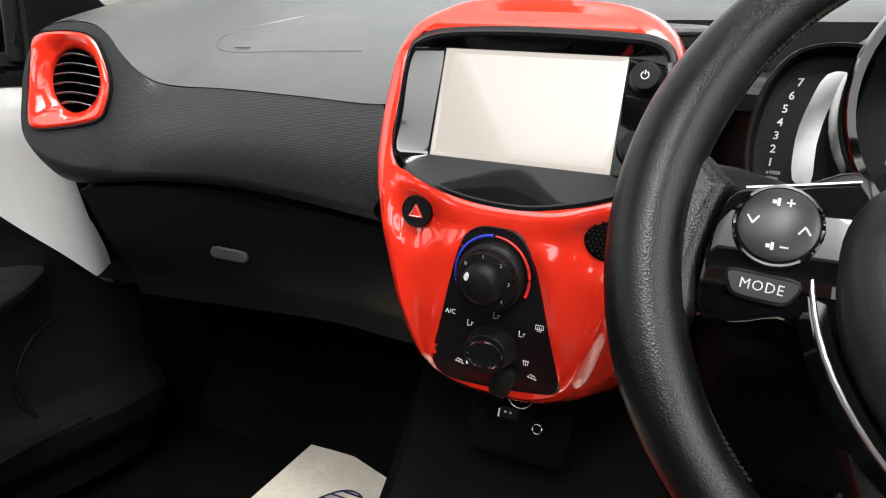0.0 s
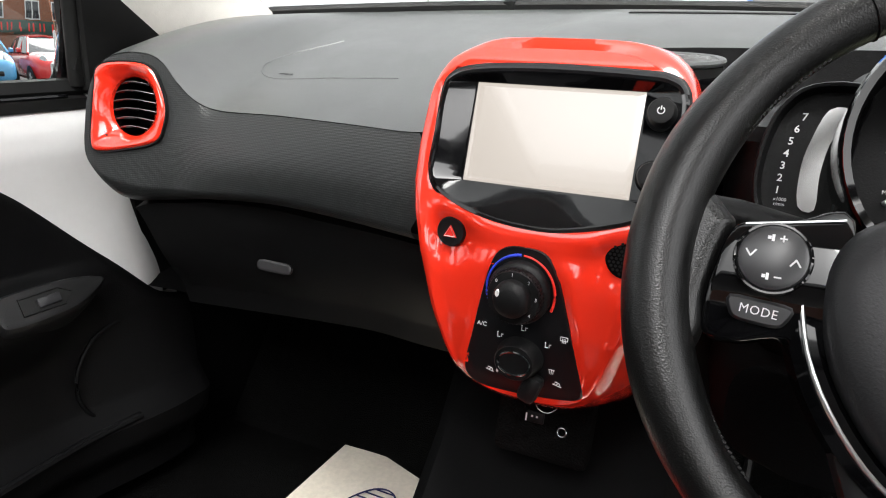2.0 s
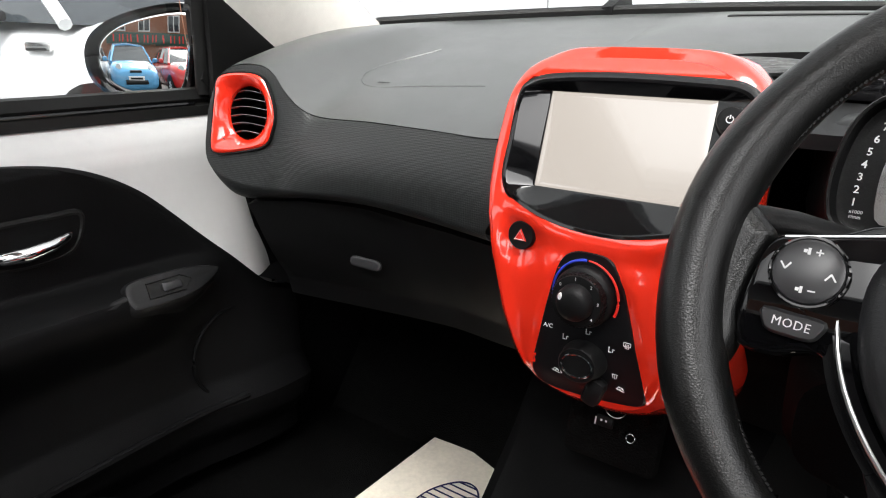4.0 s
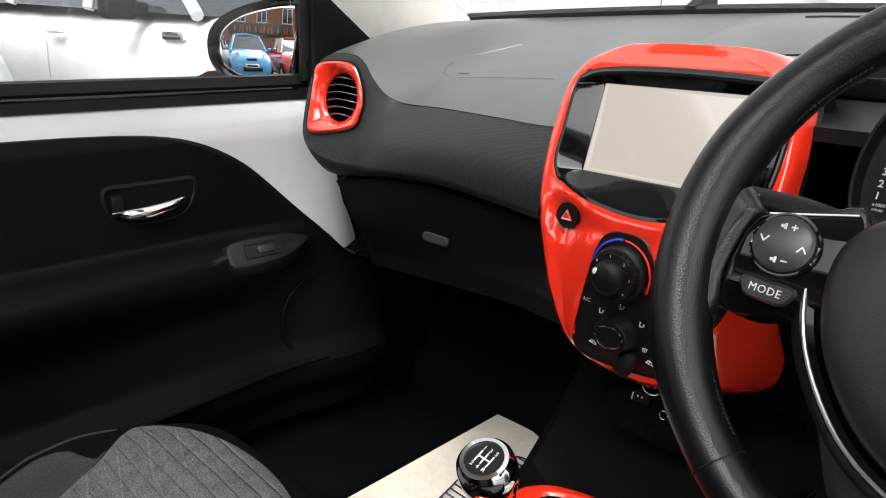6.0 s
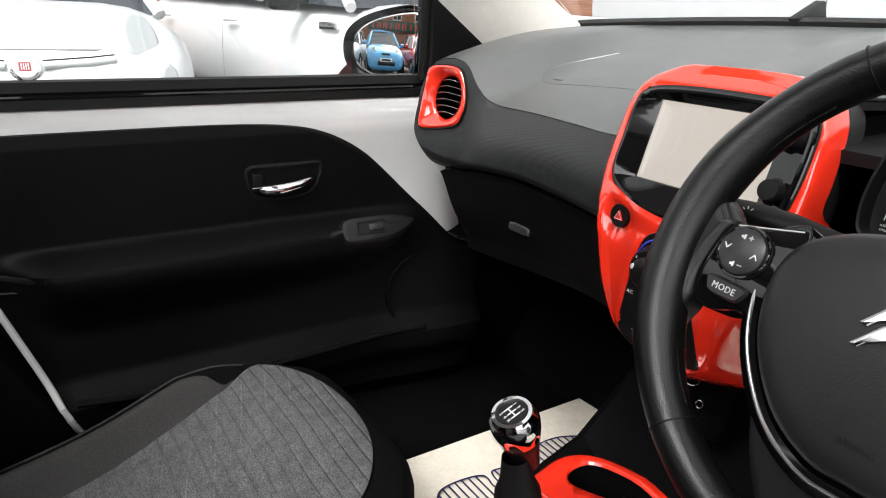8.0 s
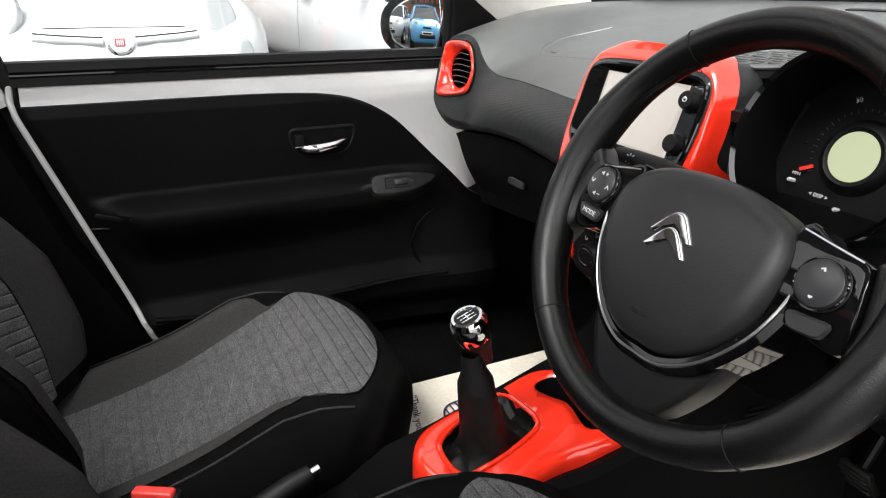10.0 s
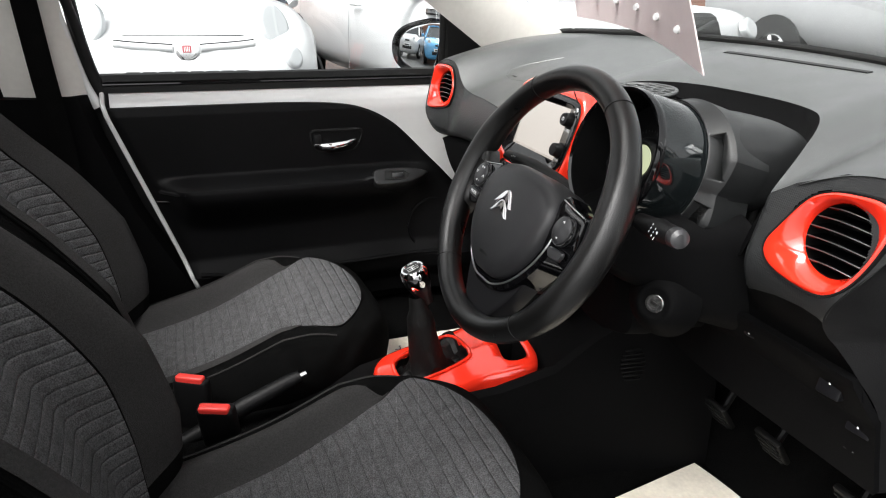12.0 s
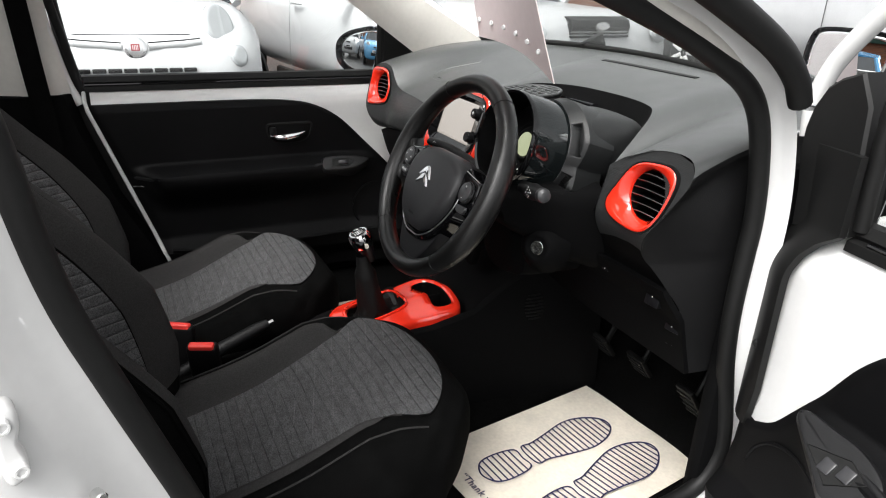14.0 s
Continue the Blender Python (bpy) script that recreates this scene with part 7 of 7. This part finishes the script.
def nose_disc(owner, name, x, z, rx, rz, mat, label, tilt, out):
    p = on_nose(x, z, out)
    m2 = frame_at(p, (0.5 * math.copysign(1, x) if abs(x) > 0.2 else 0, 1, tilt))
    return part(name, plate(circle(rx, 28, 0, 0, rz), [(0.004, -0.03), (0.002, 0.004), (-0.006, 0.012), (-0.02, 0.016)], lambda a, b, h: m2 @ Vector((a, b, h))), mat, owner, label)


for s in (-1, 1):
    nose_disc(fiat, "headlamp", s * 0.49, 0.85, 0.095, 0.125, LAMPGLASS, "round clear headlamp", 0.45, 0.05)
    nose_disc(fiat, "fog_lamp", s * 0.58, 0.68, 0.05, 0.06, LAMPGLASS, "round lower lamp", 0.25, 0.012)
    bar = [on_nose(s * x, z, 0.006) for x, z in ((0.07, 0.735), (0.16, 0.74), (0.27, 0.748), (0.36, 0.757))]
    part("nose_bar", tube(bar, 0.02, 10, squash=1.0), CARWHITE, fiat, "white nose bar")
    part("bar_shadow", tube([p + Vector((0, -0.002, -0.024)) for p in bar], 0.005, 6), RUBBER, fiat)
    part("bar_shadow", tube([p + Vector((0, -0.004, 0.022)) for p in bar], 0.004, 6), RUBBER, fiat)
em = frame_at(on_nose(0, 0.73, 0.01), (0, 1, 0.2))
badge = part("badge", plate(circle(0.062, 32), [(0.004, -0.02), (0.0, 0.01), (-0.012, 0.014)], lambda a, b, h: em @ Vector((a, b, h))), CHROME, fiat, "round chrome badge with red field")
part("badge_field", plate(round_rect(-0.024, -0.018, 0.024, 0.022, 0.006), [(0, 0.012), (-0.002, 0.0165)], lambda a, b, h: em @ Vector((a, b, h))), BADGE, badge)
part("badge_bars", bars([(-0.013 + 0.0087 * k, 0.002, 0.0035, 0.026) for k in range(4)], em @ pose(0, 0, 0.0175)), MARK, badge)
part("bonnet_line", tube([on_nose(x, 0.797, 0.002) for x in np.linspace(-0.4, 0.4, 16)], 0.003, 6), RUBBER, fiat)
for k in range(8):
    p = on_nose(-0.28 + 0.08 * k, 0.612, 0.006)
    part("grille_slot", box((p.x, p.y, p.z), (0.07, 0.03, 0.022), 0.004), RUBBER, fiat, "black bumper slot")
    part("grille_slot", box((p.x, on_nose(p.x, 0.57, 0.004).y, 0.57), (0.07, 0.03, 0.02), 0.004), RUBBER, fiat)

SUV = [(0.0, 0.6, 0.38, 0.9), (-0.04, 0.72, 0.32, 0.98), (-0.14, 0.82, 0.28, 1.02), (-0.4, 0.88, 0.26, 1.03), (-1.0, 0.91, 0.25, 1.05), (-2.0, 0.915, 0.25, 1.07), (-3.6, 0.915, 0.25, 1.1), (-4.5, 0.88, 0.28, 1.1), (-4.75, 0.8, 0.34, 1.05)]
SUV_CABIN = [(-1.2, -2.0, 0.84, 0.68, 1.02, 1.6), (-2.3, -2.4, 0.87, 0.7, 1.05, 1.66), (-3.4, -3.4, 0.87, 0.7, 1.08, 1.65), (-4.6, -4.2, 0.82, 0.66, 1.08, 1.58)]
suv = parked_car("white_estate_car", "white estate car with a slatted black grille, parked nose-on", pose(-2.25, 2.14, 0.0, 0, 0, -82), CARWHITE, 0.915, SUV, SUV_CABIN, (-0.95, -4.3), 0.34)
for y in (-2.65, -3.95):
    part("door_handle", tube([(0.917, y - 0.09, 0.905), (0.945, y - 0.07, 0.905), (0.945, y + 0.07, 0.907), (0.917, y + 0.09, 0.907)], 0.013, 8), CARWHITE, suv, "white door handle")
    part("door_gap", tube([(0.9165, y - 0.2, 0.35), (0.9185, y - 0.2, 0.7), (0.905, y - 0.2, 0.98)], 0.0022, 6), LAMPGLASS, suv)
part("wing_vent", box((0.9, -1.36, 0.912), (0.02, 0.2, 0.045), 0.008), SATIN, suv, "silver wing vent")
part("wing_vent", box((0.907, -1.36, 0.902), (0.014, 0.16, 0.012), 0.003), RUBBER, suv)
mh = part("side_mirror", box((1.0, -1.72, 1.06), (0.2, 0.12, 0.14), 0.04, seg=3), BLACK, suv, "black side mirror")
part("mirror_arm", box((0.9, -1.7, 1.06), (0.12, 0.06, 0.06), 0.02), BLACK, mh)
part("sill", box((0.9, -2.1, 0.27), (0.06, 2.2, 0.1), 0.02), RUBBER, suv)

for k in range(5):
    part("grille_slat", tube([on_nose(x, 0.985 - 0.028 * k, 0.012, SUV) for x in np.linspace(-0.26, 0.26, 11)], 0.008, 6), RUBBER if k % 2 == 0 else SATIN, suv, "grille slat")
part("grille_back", tube([on_nose(x, 0.93, -0.02, SUV) for x in np.linspace(-0.26, 0.26, 11)], 0.06, 8), RUBBER, suv, "black grille back")
fm2 = frame_at(on_nose(0, 0.935, 0.045, SUV), (0, 1, 0.2))
part("badge", plate(circle(0.06, 28, 0, 0, 0.026), [(0.002, -0.02), (0, 0.006), (-0.006, 0.008)], lambda a, b, h: fm2 @ Vector((a, b, h))), SATIN, suv, "oval badge")
for s in (-1, 1):
    hp = frame_at(on_nose(s * 0.62, 0.9, 0.012, SUV), (0.5 * s, 1, 0.5))
    part("headlamp", plate(circle(0.15, 28, 0, 0, 0.07), [(0.004, -0.03), (0.002, 0.004), (-0.006, 0.012), (-0.02, 0.016)], lambda a, b, h: hp @ Vector((a, b, h))), LAMPGLASS, suv, "clear headlamp")

VAN = [(0.0, 0.74, 0.4, 0.85), (-0.1, 0.85, 0.3, 1.0), (-0.5, 0.95, 0.26, 1.15), (-1.1, 0.98, 0.25, 1.25), (-2.5, 0.99, 0.25, 1.9), (-3.0, 0.99, 0.25, 1.95), (-4.6, 0.99, 0.28, 1.95), (-4.8, 0.95, 0.35, 1.9)]
VAN_CABIN = [(-0.95, -1.6, 0.86, 0.8, 1.16, 1.85), (-1.7, -1.75, 0.9, 0.82, 1.2, 1.93), (-2.4, -2.3, 0.9, 0.82, 1.25, 1.95)]
van = parked_car("white_van", "tall white panel van with black door mirror, parked side-on", pose(0.0, 5.45, 0.3, 0, 0, -90), CARWHITE, 0.99, VAN, VAN_CABIN, (-0.95, -3.8), 0.28)
part("headlamp", box((0.8, -0.2, 0.8), (0.25, 0.3, 0.16), 0.05, seg=3), LAMPGLASS, van, "large clear headlamp")
part("side_mirror", box((1.12, -1.2, 1.2), (0.2, 0.1, 0.3), 0.04, seg=3), BLACK, van, "black door mirror")
part("door_gap", tube([(0.985, -2.4, 0.4), (0.995, -2.4, 1.0), (0.985, -2.4, 1.4)], 0.005, 6), DASH, van)

blue = parked_car("blue_hatchback", "pale blue small hatchback parked nose-on", pose(-2.5, -7.0, 0, 0, 0, -22), CARBLUE, 0.815, HATCH, HATCH_CABIN, (-0.62, -2.9), 0.29)
red = parked_car("red_hatchback", "red small hatchback parked nose-on", pose(-0.6, -7.6, 0, 0, 0, -22), CARRED, 0.815, HATCH, HATCH_CABIN, (-0.62, -2.9), 0.29)
white2 = parked_car("white_hatchback", "white hatchback parked nose-on", pose(-5.0, -7.8, 0, 0, 0, -10), CARWHITE, 0.815, HATCH, HATCH_CABIN, (-0.62, -2.9), 0.29)
for c in (blue, red, white2):
    for s in (-1, 1):
        nose_disc(c, "headlamp", s * 0.52, 0.82, 0.1, 0.1, LAMPGLASS, "clear headlamp", 0.5, 0.012)
    part("grille", tube([on_nose(x, 0.72, 0.004) for x in np.linspace(-0.18, 0.18, 7)], 0.035, 8), RUBBER, c, "black grille")
    part("lower_grille", tube([on_nose(x, 0.45, 0.004) for x in np.linspace(-0.35, 0.35, 7)], 0.06, 8), RUBBER, c)
    part("number_plate", box((0, 0.012, 0.55), (0.5, 0.02, 0.11), 0.005), MARK, c, "white number plate")
    part("plate_marks", box((0, 0.024, 0.55), (0.38, 0.004, 0.05), 0.001), RUBBER, c)
    for s in (-1, 1):
        part("side_mirror", box((s * 0.9, -1.15, 1.02), (0.16, 0.1, 0.12), 0.03, seg=3), BLACK if c is white2 else (CARBLUE if c is blue else CARRED), c)

van2 = thing("blue_van", "bright blue box van far off", "van")
part("box_body", box((-1.2, 15.5, 2.25), (1.2, 3.5, 2.0), 0.06), material("bright_blue_paint", (0.02, 0.16, 0.6), 0.3, vary=0.03), van2)
part("chassis", box((-1.2, 15.5, 1.12), (1.1, 3.4, 0.35), 0.05), RUBBER, van2)

# ---- brick building with sign behind the cars ----
def brick_material():
    m = material("weathered_brick", (0.3, 0.11, 0.06), 0.9, vary=0.2)
    n, l = m.node_tree.nodes, m.node_tree.links
    b = n["Principled BSDF"]
    br = n.new("ShaderNodeTexBrick")
    tc = n.new("ShaderNodeTexCoord")
    mp = n.new("ShaderNodeMapping")
    mp.inputs["Rotation"].default_value = (radians(90), 0, 0)
    br.inputs["Color1"].default_value = (0.32, 0.12, 0.06, 1)
    br.inputs["Color2"].default_value = (0.22, 0.08, 0.045, 1)
    br.inputs["Mortar"].default_value = (0.3, 0.27, 0.23, 1)
    br.inputs["Scale"].default_value = 4.4
    br.inputs["Mortar Size"].default_value = 0.012
    l.new(tc.outputs["Object"], mp.inputs["Vector"])
    l.new(mp.outputs[0], br.inputs["Vector"])
    l.new(br.outputs["Color"], b.inputs["Base Color"])
    return m


house = thing("brick_building", "red brick building with white windows above a green shop sign", "building")
BR = brick_material()
part("wall", box((-4.5, -25, 4.2), (14, 0.4, 8.4), 0.02), BR, house, "red brick wall")
part("roof", box((-4.5, -26.2, 8.6), (11.6, 3.5, 0.3), 0.05, pose(0, 0, 0)), LOWER, house)
for wx in (-8.2, -5.6, -2.6, -0.4):
    wf = part("window", box((wx, -24.78, 4.3), (1.2, 0.1, 1.5), 0.02), MARK, house, "white framed window")
    for s in (-1, 1):
        part("pane", box((wx + s * 0.28, -24.72, 4.3), (0.46, 0.04, 1.3), 0.01), CARGLASS, wf)
sign = part("sign_board", box((-4.5, -24.6, 2.95), (10.5, 0.12, 1.0), 0.02), GREEN, house, "dark green sign board")
for k in range(11):
    x = -8.9 + 0.88 * k
    m = frame_at((x, -24.53, 2.95), (0, 1, 0))
    cells = [(-0.18, 0, 0.12, 0.62), (0.18, 0, 0.12, 0.62)] if k % 3 else [(0, 0, 0.14, 0.62)]
    part("letter_bar", bars(cells, m, 0.03), REDMARK, sign, "red bar of unreadable lettering")
wall_b = thing("boundary_wall", "low dark brick wall beyond the parked cars", "wall", kind="structure")
part("wall", box((-11.5, -2, 0.75), (0.25, 30, 1.5), 0.02), BR, wall_b)


# ---- the car's own outside ----
def nose_ring(y, hw, lo, hi):
    return [Vector((0.01 + hw * math.copysign(abs(math.cos(q)) ** 0.35, math.cos(q)), y, lerp(lo, hi, 0.5 + 0.5 * math.copysign(abs(math.sin(q)) ** 0.35, math.sin(q)))))
            for q in [2 * math.pi * (k + 0.5) / 48 for k in range(48)]]


part("bonnet", loft([nose_ring(*r) for r in ((0.545, 0.745, 0.3, 0.9), (0.7, 0.75, 0.28, 0.87), (0.9, 0.74, 0.26, 0.82), (1.05, 0.71, 0.26, 0.76), (1.15, 0.64, 0.28, 0.68), (1.2, 0.55, 0.32, 0.6))]), WHITE, body, "white painted bonnet and wings")
part("front_bumper", box((0.01, 1.17, 0.38), (1.2, 0.1, 0.16), 0.04, seg=4), BLACK, body, "black lower grille")
for side in (-1, 1):
    part("wing", box((side * 0.752 + 0.005, 0.385, 0.6), (0.014, 0.33, 0.56), 0.005), WHITE, body)
    part("rear_quarter", box((side * 0.755, -1.56, 0.585), (0.03, 0.9, 0.63), 0.012), WHITE, body, "white painted rear quarter")
    nl = part("headlamp", box((side * 0.56 + 0.01, 1.1, 0.66), (0.22, 0.16, 0.14), 0.05, seg=4), LAMPGLASS, body, "clear headlamp")
    for y in (0.86, -1.5):
        wheel_parts(body, side * 0.72, y, 0.28, 0.28, side)
part("tailgate", box((0, -2.025, 0.7), (1.5, 0.04, 0.86), 0.015), WHITE, body, "white painted tailgate")
